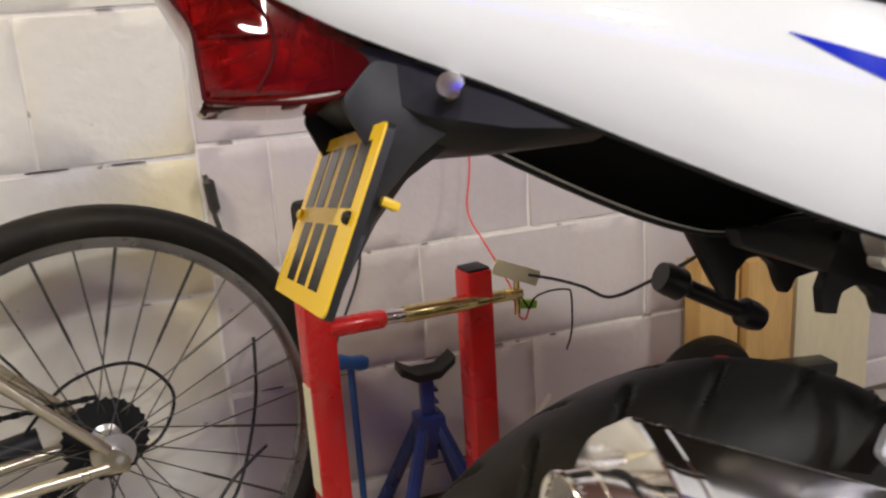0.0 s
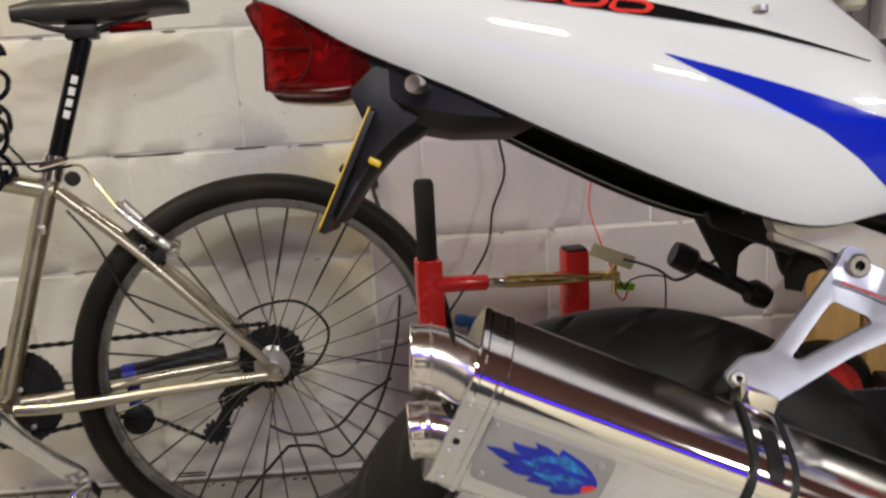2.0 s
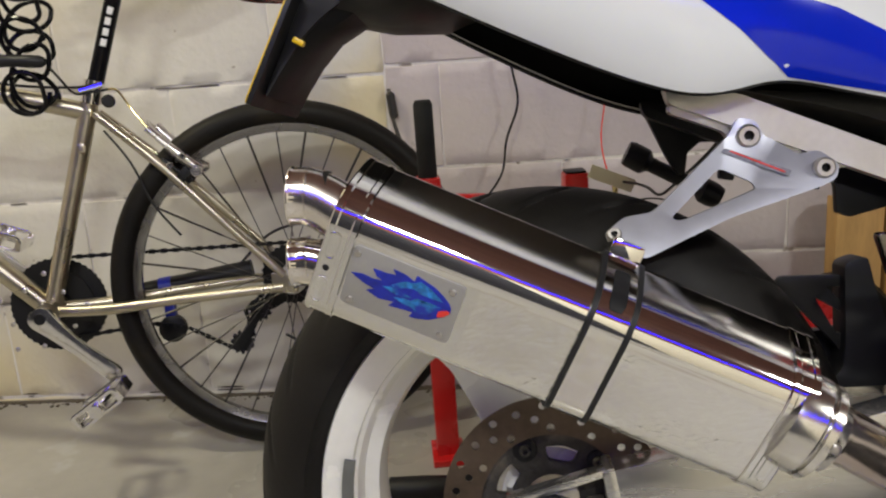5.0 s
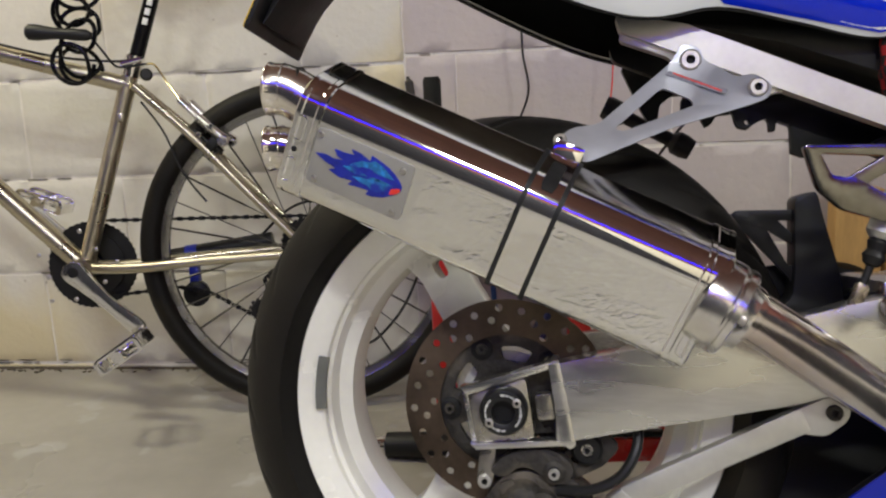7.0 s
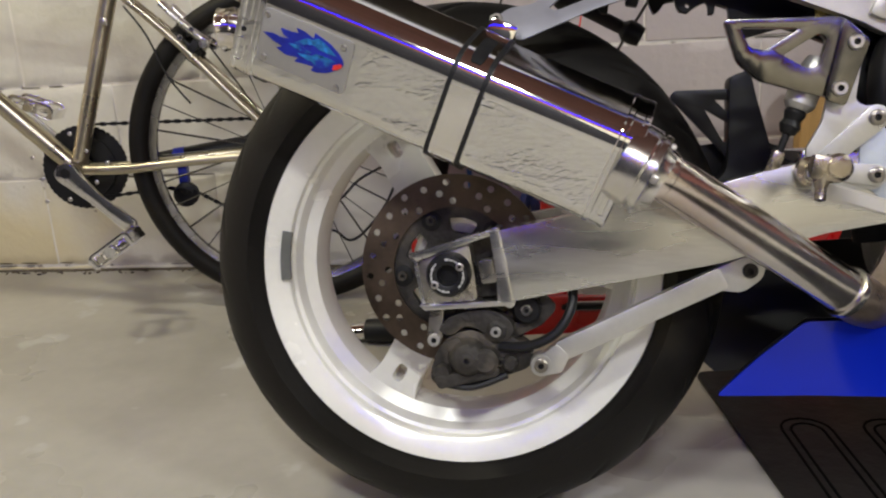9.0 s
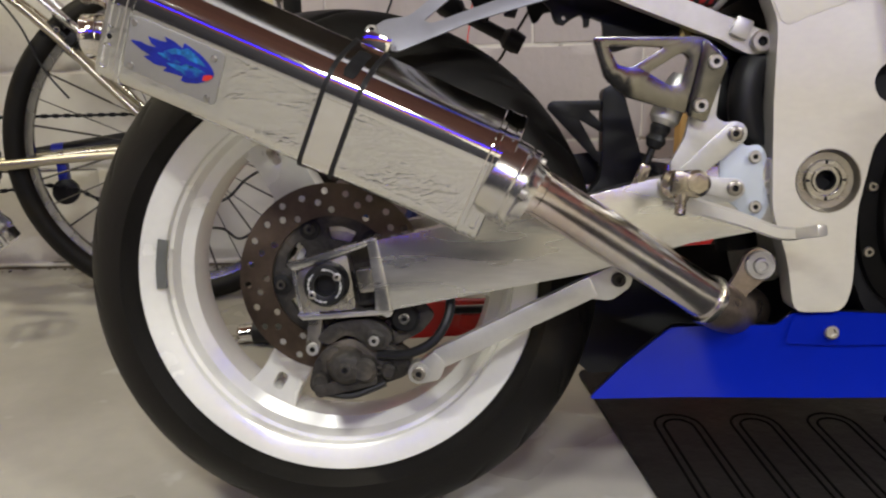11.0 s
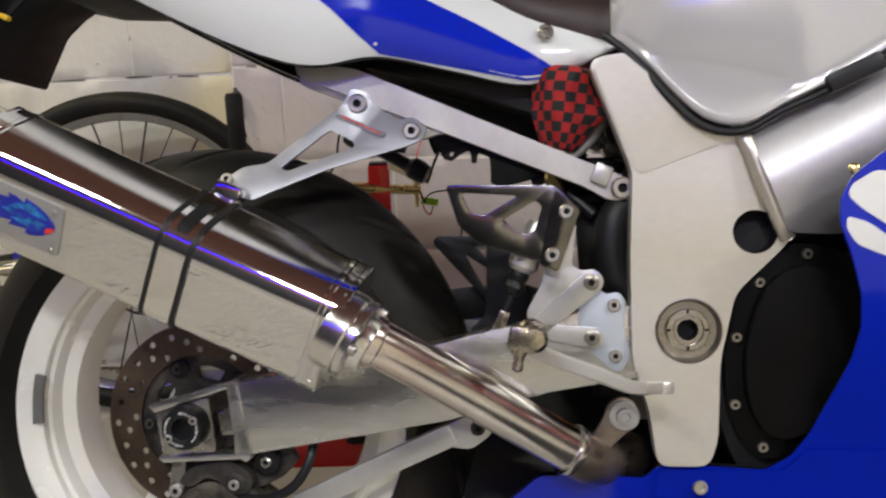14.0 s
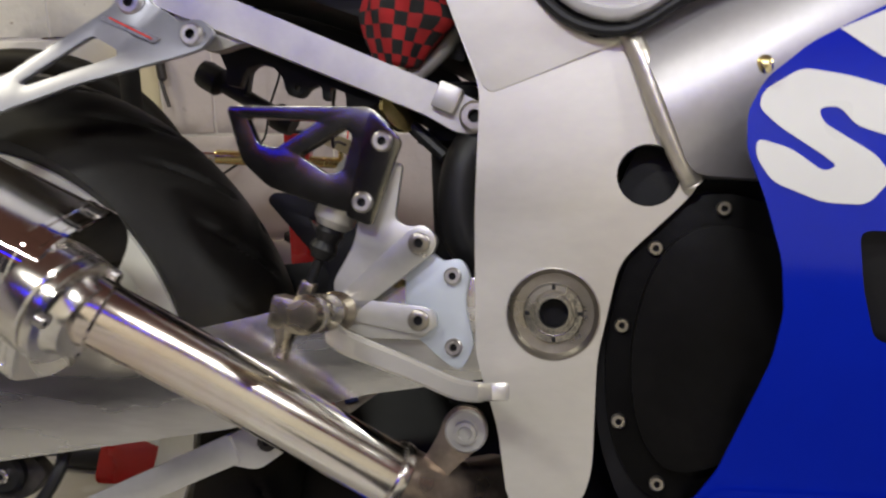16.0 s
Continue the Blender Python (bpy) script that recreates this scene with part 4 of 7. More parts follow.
plate(bm, rounded(web, 0.006, 3), 0.070, 0.0840, [rounded([(0.205, 0.352), (0.222, 0.350), (0.228, 0.344), (0.218, 0.342)], 0.003)], FLAT, 0.0022)
part("rail_web", bm, RAIL, sub, "recessed lower web with bolt lugs", 20)
bolt("bolt", (0.481, -0.0885, 0.253), NEAR, 0.0125, 0.010, sub)
bm = bmesh.new()
box(bm, (0.020, 0.012, 0.022), pose(0.459, -0.093, 0.268, 0, 24), 0.003)
part("rail_lug", bm, RAIL, sub)

# engine, covers and dark innards
bm = bmesh.new()
plate(bm, rounded([(0.575, 0.01), (0.60, -0.06), (0.86, -0.10), (0.90, 0.10), (0.86, 0.30), (0.62, 0.26), (0.575, 0.16)], 0.03), -0.10, 0.104, (), FLAT, 0.012)
plate(bm, rounded([(0.47, 0.30), (0.48, 0.42), (0.90, 0.46), (0.92, 0.30), (0.66, 0.26)], 0.03), -0.085, 0.085, (), FLAT, 0.012)
part("engine_block", bm, DARK, bike, "black engine and airbox in shadow")
bm = bmesh.new()
cl = [(0.666, 0.192), (0.630, 0.184), (0.606, 0.158), (0.590, 0.118), (0.582, 0.066), (0.588, 0.008), (0.612, -0.030), (0.650, -0.030), (0.700, 0.0), (0.74, 0.06), (0.75, 0.12), (0.72, 0.17)]
plate(bm, spline(cl, 4), 0.100, 0.116, (), FLAT, 0.004)
plate(bm, [(0.665 + (x - 0.665) * 0.78, 0.08 + (z - 0.08) * 0.78) for x, z, *_ in spline([(a, b, 0) for a, b in cl], 4)], 0.114, 0.134, (), FLAT, 0.010)
clutch = part("clutch_cover", bm, COVER, bike, "black painted clutch cover")
for x, z in ((0.666, 0.180), (0.618, 0.151), (0.594, 0.094), (0.592, 0.023), (0.620, -0.022)):
    bolt("bolt", (x, -0.115, z), NEAR, 0.0056, 0.006, clutch, PIVOT)
bm = bmesh.new()
tube(bm, spline([(0.475, -0.03, 0.02), (0.465, -0.03, 0.10), (0.458, -0.02, 0.20), (0.455, -0.02, 0.29)], 5, False), 0.024, 16)
lathe(bm, [(0.020, 0), (0.034, 0.004), (0.034, 0.012), (0.024, 0.016), (0.034, 0.022), (0.034, 0.030), (0.024, 0.034), (0.034, 0.042), (0.034, 0.05), (0.02, 0.055)], pose(0.455, -0.02, 0.235, 0, 2), 24)
part("shock_absorber", bm, DARK, bike, "black rear shock absorber")
bm = bmesh.new()
tube(bm, spline([(0.484, -0.072, 0.236), (0.472, -0.078, 0.215), (0.468, -0.080, 0.180), (0.478, -0.078, 0.150), (0.505, -0.072, 0.135)], 6, False), 0.019, 14)
part("breather_hose", bm, PLASTIC, bike, "thick black rubber hose")
bm = bmesh.new()
tube(bm, spline([(0.385, -0.05, 0.262), (0.405, -0.055, 0.268), (0.422, -0.055, 0.252), (0.452, -0.06, 0.225)], 6, False), 0.006, 10)
part("cable", bm, PLASTIC, bike)
bm = bmesh.new()
lathe(bm, [(0.012, 0), (0.020, 0.002), (0.020, 0.008), (0.012, 0.010)], along((0.412, -0.055, 0.264), (0.6, -0.7, 0.2)), 20)
part("brass_ring", bm, GOLD, bike, "yellowed brass adjuster ring")

# far foot bracket, chain guard
bm = bmesh.new()
plate(bm, rounded([(0.326, 0.215), (0.350, 0.222), (0.357, 0.190), (0.374, 0.128), (0.380, 0.080), (0.300, 0.078), (0.322, 0.100), (0.325, 0.125)], 0.008), -0.075, -0.035, (), FLAT, 0.006)
plate(bm, rounded([(0.258, 0.1965), (0.263, 0.2012), (0.330, 0.2005), (0.330, 0.100), (0.3225, 0.119), (0.3116, 0.1324), (0.2578, 0.1914)], 0.003), -0.060, -0.050, [rounded([(0.3103, 0.1883), (0.3255, 0.1875), (0.3255, 0.1720)], 0.002), rounded([(0.2979, 0.1774), (0.3255, 0.1600), (0.3260, 0.1358), (0.3210, 0.1348)], 0.002)], FLAT, 0.001)
part("foot_bracket", bm, PLASTIC, bike, "black footrest bracket with cut-outs")
bm = bmesh.new()
plate(bm, rounded([(0.10, 0.115), (0.16, 0.118), (0.36, 0.140), (0.42, 0.120), (0.40, 0.100), (0.2, 0.085)], 0.008), -0.098, -0.080, (), FLAT, 0.003)
part("chain_guard", bm, PLASTIC, bike)
bm = bmesh.new()
plate(bm, rounded([(0.235, 0.385), (0.420, 0.34), (0.455, 0.30), (0.44, 0.285), (0.345, 0.262), (0.331, 0.268), (0.3305, 0.2955), (0.3276, 0.3061), (0.320, 0.3092), (0.3142, 0.3048), (0.3129, 0.2943), (0.3065, 0.2943), (0.3059, 0.3048), (0.3033, 0.3098), (0.2982, 0.3085), (0.2905, 0.3048), (0.2854, 0.3011), (0.2809, 0.2974), (0.2713, 0.2999), (0.2675, 0.3061), (0.2649, 0.3172), (0.2553, 0.3284), (0.2425, 0.3321), (0.2278, 0.3284), (0.2233, 0.3203), (0.2195, 0.309), (0.205, 0.312), (0.205, 0.335)], 0.0018), -0.082, -0.070, [circle(0.2905, 0.3250, 0.004, 10), circle(0.2810, 0.3065, 0.003, 10)], FLAT, 0.001)
plate(bm, rounded([(0.19, 0.40), (0.45, 0.37), (0.47, 0.30), (0.40, 0.335), (0.30, 0.372)], 0.01), -0.06, 0.058, (), FLAT, 0.006)
plate(bm, rounded(rail, 0.006, 3), -0.0885, -0.070, (), FLAT, 0.004)
part("inner_bracket", bm, PLASTIC, bike, "black inner mudguard and pillion bracket")
bm = bmesh.new()
pegline = [V(0.119, 0.200, 0.350), V(0.125, 0.200, 0.347), V(0.224, 0.198, 0.291), V(0.233, 0.198, 0.286)]
tube(bm, [pegline[0], pegline[1], pegline[0].lerp(pegline[3], 0.2), pegline[0].lerp(pegline[3], 0.26), pegline[0].lerp(pegline[3], 0.76), pegline[0].lerp(pegline[3], 0.82), pegline[2], pegline[3]], [0.0150, 0.0168, 0.0168, 0.0095, 0.0095, 0.0160, 0.0160, 0.0135], 16)
part("pillion_peg", bm, PLASTIC, bike, "black rubber pillion peg")
bm = bmesh.new()
plate(bm, rounded([(0.140, 0.395), (0.165, 0.340), (0.178, 0.318), (0.186, 0.318), (0.190, 0.345), (0.205, 0.357), (0.225, 0.357), (0.237, 0.346), (0.242, 0.325), (0.248, 0.313), (0.255, 0.317), (0.262, 0.328), (0.300, 0.332), (0.38, 0.33), (0.40, 0.36), (0.22, 0.43)], 0.004), -0.185, -0.172, (), FLAT, 0.002)
part("peg_bracket", bm, PLASTIC, bike)

# right rearset
bm = bmesh.new()
guard = [(0.293, 0.259), (0.408, 0.256), (0.424, 0.240), (0.402, 0.176), (0.385, 0.178), (0.328, 0.196), (0.306, 0.216)]
h1 = rounded([(0.309, 0.2505), (0.368, 0.2465), (0.334, 0.226), (0.319, 0.229)], 0.004)
h2 = rounded([(0.351, 0.220), (0.387, 0.241), (0.394, 0.235), (0.386, 0.208), (0.375, 0.2055)], 0.004)
plate(bm, rounded(guard, 0.006), 0.124, 0.137, [h1, h2], FLAT, 0.0026)
heel = part("heel_guard", bm, ANOD, bike, "dark anodised heel guard with triangular cut-outs")
bm = bmesh.new()
plate(bm, rounded([(0.409, 0.254), (0.433, 0.230), (0.410, 0.166), (0.390, 0.174)], 0.005), 0.1375, 0.1435, (), FLAT, 0.0026)
part("guard_plate", bm, ANOD, heel)
bolt("bolt", (0.419, -0.1435, 0.229), NEAR, 0.0078, 0.006, heel)
bolt("bolt", (0.404, -0.1435, 0.184), NEAR, 0.0078, 0.006, heel)
bm = bmesh.new()
han = [(0.405, 0.215), (0.430, 0.215), (0.424, 0.172), (0.434, 0.166), (0.448, 0.168), (0.458, 0.157), (0.453, 0.144), (0.4416, 0.1388), (0.427, 0.1308), (0.399, 0.1085), (0.401, 0.1025), (0.441, 0.1045), (0.4545, 0.104), (0.4575, 0.092), (0.4445, 0.081), (0.3986, 0.0814), (0.3807, 0.0955), (0.376, 0.1235), (0.392, 0.152)]
plate(bm, rounded(han, 0.005), 0.1195, 0.127, (), FLAT, 0.0018)
rear = part("footrest_hanger", bm, CAST, bike, "silver footrest hanger plate")
for tip, wide in (((0.4445, 0.1545), 0.0125), ((0.4445, 0.0955), 0.0110)):
    bm = bmesh.new()
    foot = V(0.3855, 0.104)
    d = (V(*tip) - foot).normalized()
    q = V(-d.y, d.x)
    end = [V(*tip) + (d * math.cos(a) + q * math.sin(a)) * wide for a in [radians(-90 + 20 * k) for k in range(10)]]
    plate(bm, [(p.x, p.y) for p in [foot - q * wide * 0.75] + end + [foot + q * wide * 0.75]], 0.1265, 0.1305, (), FLAT, 0.0012)
    part("arm", bm, CAST, rear)
bolt("bolt", (0.444, -0.130, 0.154), NEAR, 0.0082, 0.005, rear, PIVOT)
bolt("bolt", (0.444, -0.130, 0.096), NEAR, 0.0082, 0.005, rear, PIVOT)
bm = bmesh.new()
plate(bm, rounded([(0.431, 0.165), (0.452, 0.146), (0.460, 0.140), (0.474, 0.143), (0.482, 0.130), (0.477, 0.110), (0.485, 0.076), (0.474, 0.056), (0.460, 0.064), (0.443, 0.080), (0.431, 0.084)], 0.008), 0.110, 0.1185, (), FLAT, 0.002)
b2 = bmesh.new()
lathe(b2, [(0.0, -0.012), (0.007, -0.012), (0.008, -0.010), (0.008, 0.010), (0.007, 0.012), (0.0, 0.012)], along((0.424, -0.098, 0.112), (0.1, 0.2, 1)), 14)
part("plunger", b2, GOLD, bike, "yellow zinc switch body")
backing = part("mounting_plate", bm, material("blue_grey_anodised", (0.55, 0.60, 0.66), 0.4, 0.5, vary=0.06), bike, "pale blue-grey mounting plate")
bolt("bolt", (0.468, -0.1185, 0.129), NEAR, 0.0068, 0.005, backing)
bolt("bolt", (0.469, -0.1185, 0.075), NEAR, 0.0068, 0.005, backing)
bm = bmesh.new()
lev = spline([(0.378, -0.150, 0.090), (0.392, -0.155, 0.082), (0.411, -0.160, 0.0755), (0.446, -0.165, 0.064), (0.477, -0.168, 0.052), (0.497, -0.170, 0.050)], 6, False)
rows = []
for i, p in enumerate(lev):
    h, w = 0.0100 - 0.0035 * i / (len(lev) - 1), 0.0050
    rows.append([p + V(0, -w, -h * 0.7), p + V(0, -w, h * 0.7), p + V(0, -w * 0.6, h), p + V(0, w * 0.6, h), p + V(0, w, h * 0.7), p + V(0, w, -h * 0.7), p + V(0, w * 0.6, -h), p + V(0, -w * 0.6, -h)])
rings(bm, rows, True)
box(bm, (0.013, 0.044, 0.012), pose(0.504, -0.180, 0.0525, -10, 0, 24), 0.0025)
part("brake_pedal", bm, FRAME, bike, "bare metal rear brake pedal")
bm = bmesh.new()
lathe(bm, [(0.013, 0.0), (0.0155, 0.003), (0.0155, 0.014), (0.0105, 0.018), (0.0105, 0.040), (0.0140, 0.044), (0.0140, 0.074), (0.0115, 0.078), (0.0135, 0.084), (0.0135, 0.098), (0.010, 0.102), (0.0, 0.103)], along((0.380, -0.122, 0.101), (0.04, -1, 0.06)), 24)
box(bm, (0.030, 0.018, 0.024), pose(0.374, -0.214, 0.106, 0, 12), 0.005)
lathe(bm, [(0.0075, -0.006), (0.009, -0.002), (0.0075, 0.006), (0.0055, 0.010), (0.0055, 0.022), (0.0, 0.024)], along((0.370, -0.214, 0.098), (-0.12, -0.25, -0.96)), 14)
part("footpeg", bm, BRONZED, bike, "folded grimy metal footpeg stub")
bm = bmesh.new()
mc = V(0.380, -0.112, 0.190)
md = V(-0.030, 0.0, -0.075).normalized()
lathe(bm, [(0.010, -0.03), (0.0135, -0.02), (0.0135, -0.004), (0.0165, 0.0), (0.0165, 0.020), (0.012, 0.026), (0.0, 0.026)], along(mc, md), 22)
cyl = part("master_cylinder", bm, CAST, bike, "rear brake master cylinder")
bm = bmesh.new()
lathe(bm, [(0.009, 0.024), (0.0115, 0.03), (0.009, 0.038), (0.0115, 0.044), (0.008, 0.052), (0.004, 0.054), (0.004, 0.075), (0.0, 0.075)], along(mc, md), 18)
part("rubber_boot", bm, PLASTIC, cyl)
bm = bmesh.new()
box(bm, (0.014, 0.012, 0.026), along(mc + md * 0.085, md), 0.003)
lathe(bm, [(0.006, -0.006), (0.007, 0.006), (0, 0.006)], along(mc + md * 0.092, NEAR), 12)
part("clevis", bm, BRONZED, cyl)

# reservoir in a chequered wrap
bm = bmesh.new()
prof = [(0.004, -0.047), (0.019, -0.045), (0.027, -0.030), (0.034, -0.010), (0.035, 0.015), (0.033, 0.040), (0.020, 0.046), (0.002, 0.047)]
mm = pose(0.420, -0.072, 0.342, 0, 8)


def wrap_r(h):
    for (r0, h0), (r1, h1) in zip(prof, prof[1:]):
        if h0 <= h <= h1:
            return r0 + (r1 - r0) * (h - h0) / (h1 - h0)
    return 0.002


NU, NH = 100, 44
rows = []
for j in range(NH + 1):
    row = []
    for i in range(NU):
        h = -0.047 + 0.094 * j / NH
        a = 2 * math.pi * i / NU + 5 * noise.noise((h * 26, i / 19, 3)) * 0.04
        r = wrap_r(h) * (1 + 0.10 * noise.noise((3 * math.cos(a), 3 * math.sin(a), h * 34)) + 0.05 * math.sin(6 * a + h * 60))
        turn = (a + 0.35 + math.pi) % (2 * math.pi) - math.pi
        r += 0.015 * math.exp(-(turn / 0.42) ** 2 - ((h + 0.004) / 0.016) ** 2) + 0.007 * math.exp(-((turn + 1.2) / 0.3) ** 2 - ((h - 0.028) / 0.012) ** 2)
        row.append(bm.verts.new(mm @ V(r * math.cos(a), r * math.sin(a), h)))
    rows.append(row)
for j in range(NH):
    for i in range(NU):
        f = bm.faces.new((rows[j][i], rows[j][(i + 1) % NU], rows[j + 1][(i + 1) % NU], rows[j + 1][i]))
        f.material_index = (i // 5 + (j + 1) // 5) % 2
bm.faces.new(rows[0][::-1])
bm.faces.new(rows[-1])
cloth = part("reservoir_wrap", bm, [CLOTHB, CLOTHR], bike, "red and black chequered cloth wrap round the fluid reservoir", 60)
bm = bmesh.new()
lathe(bm, [(0.010, -0.062), (0.012, -0.058), (0.012, -0.046), (0, -0.046)], mm, 16)
part("reservoir_neck", bm, BOLT, cloth)
bm = bmesh.new()
tube(bm, spline([(0.424, -0.070, 0.288), (0.436, -0.068, 0.296), (0.452, -0.066, 0.312), (0.464, -0.060, 0.332)], 6, False), 0.0062, 12)
part("reservoir_hose", bm, GREYDEC, cloth, "grey fluid hose")

# ---- bodywork ----
from mathutils.bvhtree import BVHTree


def lerp_table(table, x):
    n = len(table)
    i = 0
    while i < n - 2 and x > table[i + 1][0]:
        i += 1
    x0, x1 = table[i][0], table[i + 1][0]
    t = min(1.0, max(0.0, (x - x0) / (x1 - x0)))
    out = []
    for c in range(1, len(table[0])):
        p, q = table[i][c], table[i + 1][c]
        a, b = table[max(i - 1, 0)], table[min(i + 2, n - 1)]
        mp = (q - a[c]) / (x1 - a[0]) * (x1 - x0)
        mq = (b[c] - p) / (b[0] - x0) * (x1 - x0)
        out.append((2 * t ** 3 - 3 * t * t + 1) * p + (t ** 3 - 2 * t * t + t) * mp + (3 * t * t - 2 * t ** 3) * q + (t ** 3 - t * t) * mq)
    return out


def decal(name, outline, surface, mat, parent, label="", lift=0.0008, fine=0.012):
    """A thin painted shape laid on a surface, seen from the near side."""
    bm = bmesh.new()
    vs = [bm.verts.new((p[0], 0, p[1])) for p in outline]
    es = [bm.edges.new((vs[i - 1], vs[i])) for i in range(len(vs))]
    bmesh.ops.triangle_fill(bm, use_beauty=True, edges=es)
    for _ in range(5):
        long = [e for e in bm.edges if e.calc_length() > fine]
        if not long:
            break
        bmesh.ops.subdivide_edges(bm, edges=long, cuts=1)
        bmesh.ops.triangulate(bm, faces=[f for f in bm.faces if len(f.verts) > 3])
    for v in bm.verts:
        hit = surface.ray_cast(V(v.co.x, -1, v.co.z), V(0, 1, 0))
        v.co.y = hit[0].y - lift if hit[0] else -0.1
    return part(name, bm, mat, parent, label)


# tail unit: x, bottom z, half width, shoulder z, top z
TAIL = [(-0.338, 0.632, 0.030, 0.655, 0.668), (-0.30, 0.612, 0.055, 0.652, 0.672), (-0.24, 0.573, 0.078, 0.645, 0.675), (-0.15, 0.527, 0.102, 0.628, 0.675), (-0.05, 0.473, 0.126, 0.604, 0.667), (0.05, 0.423, 0.142, 0.578, 0.662), (0.12, 0.396, 0.145, 0.556, 0.655), (0.16, 0.391, 0.143, 0.543, 0.640), (0.22, 0.399, 0.136, 0.520, 0.590), (0.30, 0.384, 0.115, 0.482, 0.488), (0.38, 0.369, 0.093, 0.441, 0.444), (0.43, 0.383, 0.093, 0.424, 0.427), (0.467, 0.400, 0.090, 0.412, 0.415), (0.477, 0.404, 0.088, 0.409, 0.411)]
bm = bmesh.new()
rows = []
for i in range(61):
    x = -0.338 + 0.815 * i / 60
    zb, hw, zs, zt = lerp_table(TAIL, x)
    h = zs - zb
    half = [(0.80 * hw, zb + 0.004), (0.90 * hw, zb), (0.965 * hw, zb + 0.10 * h), (1.0 * hw, zb + 0.32 * h), (0.985 * hw, zb + 0.60 * h), (0.93 * hw, zb + 0.86 * h), (0.86 * hw, zs + 0.002), (0.80 * hw, zs + 0.1 * (zt - zs)), (0.62 * hw, zs + 0.55 * (zt - zs)), (0.33 * hw, zs + 0.90 * (zt - zs)), (0.0, zt)]
    ring = [(-a, b) for a, b in half] + [(a, b) for a, b in half[-2::-1]]
    rows.append([V(x, a, b) for a, b in ring])
rings(bm, rows, True, False)
tail_bvh = BVHTree.FromBMesh(bm)
part("tail_fairing", bm, WHITE, bike, "glossy white tail fairing with black, red and blue stripes", 50)
line_lo = [(-0.31, 0.650), (-0.20, 0.630), (-0.135, 0.609), (-0.10, 0.600), (0.0, 0.578), (0.10, 0.5565), (0.20, 0.528)]
line_hi = [(0.20, 0.529), (0.10, 0.5615), (0.028, 0.584), (0.0, 0.592), (-0.10, 0.618), (-0.14, 0.634), (-0.20, 0.642), (-0.31, 0.657)]
decal("black_stripe", line_lo + line_hi, tail_bvh, BLACKP, bike, "tapering black stripe", 0.0016, 0.006)
for k in range(4):
    x0, z0 = -0.116 + k * 0.0370, 0.6145 - k * 0.0083
    oval = [(-0.019, -0.004), (-0.012, -0.0085), (0.014, -0.0115), (0.022, -0.006), (0.016, 0.0005), (-0.010, 0.0055)]
    inner = [(-0.0125, -0.0040), (-0.009, -0.0055), (0.011, -0.0080), (0.0150, -0.0055), (0.0115, -0.0020), (-0.009, 0.0022)]
    decal("red_logo", rounded([(x0 + a, z0 + b) for a, b in oval], 0.006), tail_bvh, REDDEC, bike, "red oval outline on the black stripe", 0.0021 + 0.0001 * k)
    decal("logo_piece", rounded([(x0 + a, z0 + b) for a, b in inner], 0.004), tail_bvh, BLACKP, bike, "", 0.0029, 0.006)
seam = [(-0.30, 0.6618), (-0.15, 0.6395), (-0.058, 0.6225), (0.036, 0.6110), (0.130, 0.6008)]
decal("panel_seam", [(a, b - 0.0006) for a, b in seam] + [(a, b + 0.0006) for a, b in seam[::-1]], tail_bvh, DARK, bike, "", 0.0010, 0.006)
blue = [(0.020, 0.5432), (0.054, 0.5315), (0.096, 0.5175), (0.149, 0.499), (0.200, 0.480), (0.270, 0.460), (0.333, 0.430), (0.385, 0.402), (0.413, 0.383), (0.400, 0.3745), (0.379, 0.3725), (0.30, 0.387), (0.224, 0.401), (0.205, 0.418), (0.176, 0.447), (0.147, 0.471), (0.094, 0.501), (0.053, 0.5225), (0.020, 0.5424)]
decal("blue_stripe", blue, tail_bvh, BLUE, bike, "deep blue stripe widening forward")
bm = bmesh.new()
lathe(bm, [(0.0088, -0.002), (0.0088, 0.002), (0.0072, 0.0035), (0.0045, 0.0035), (0.0040, 0.0005), (0, 0.0005)], along(V(0.401, -0.093, 0.423), (0.1, -1, 0.25)), 20)
part("panel_bolt", bm, WORN, bike, "socket bolt with a washer")
hit = tail_bvh.ray_cast(V(0.110, -1, 0.580), V(0, 1, 0))
bm = bmesh.new()
lathe(bm, [(0.0075, -0.003), (0.0075, 0.0012), (0.0055, 0.0016), (0.0035, 0.0016), (0.003, 0.0004), (0, 0.0004)], along(hit[0], hit[1] if hit[1].y < 0 else -hit[1]) @ Matrix.Diagonal((1.0, 1.5, 1, 1)), 18)
part("panel_bolt", bm, BOLT, bike)

bm = bmesh.new()
rows = []
for i in range(41):
    x = -0.325 + 0.78 * i / 40
    zb, hw, zs, zt = lerp_table(TAIL, x)
    h = zs - zb
    half = [(0.885 * hw, zb + 0.0015), (0.955 * hw, zb + 0.10 * h), (0.985 * hw - 0.002, zb + 0.32 * h), (0.92 * hw, zb + 0.70 * h), (0.6 * hw, zb + 0.80 * h), (0.0, zb + 0.85 * h)]
    rows.append([V(x, -a, b) for a, b in half] + [V(x, a, b) for a, b in half[-2::-1]])
rings(bm, rows, False, False)
# Roof of the lining, unseen, is lightened for the silencer's reflection.
for f in bm.faces:
    c = f.calc_center_median()
    if abs(c.y) < 0.80 * lerp_table(TAIL, c.x)[1]:
        f.material_index = 1
part("tail_lining", bm, [PLASTIC, material("lightened_lining_plastic", (0.15, 0.125, 0.11), 0.6, vary=0.35, scale=9, fine=60, bump=0.2)], bike, "black inner face of the tail fairing with a lightened unseen roof", 50)
bm = bmesh.new()
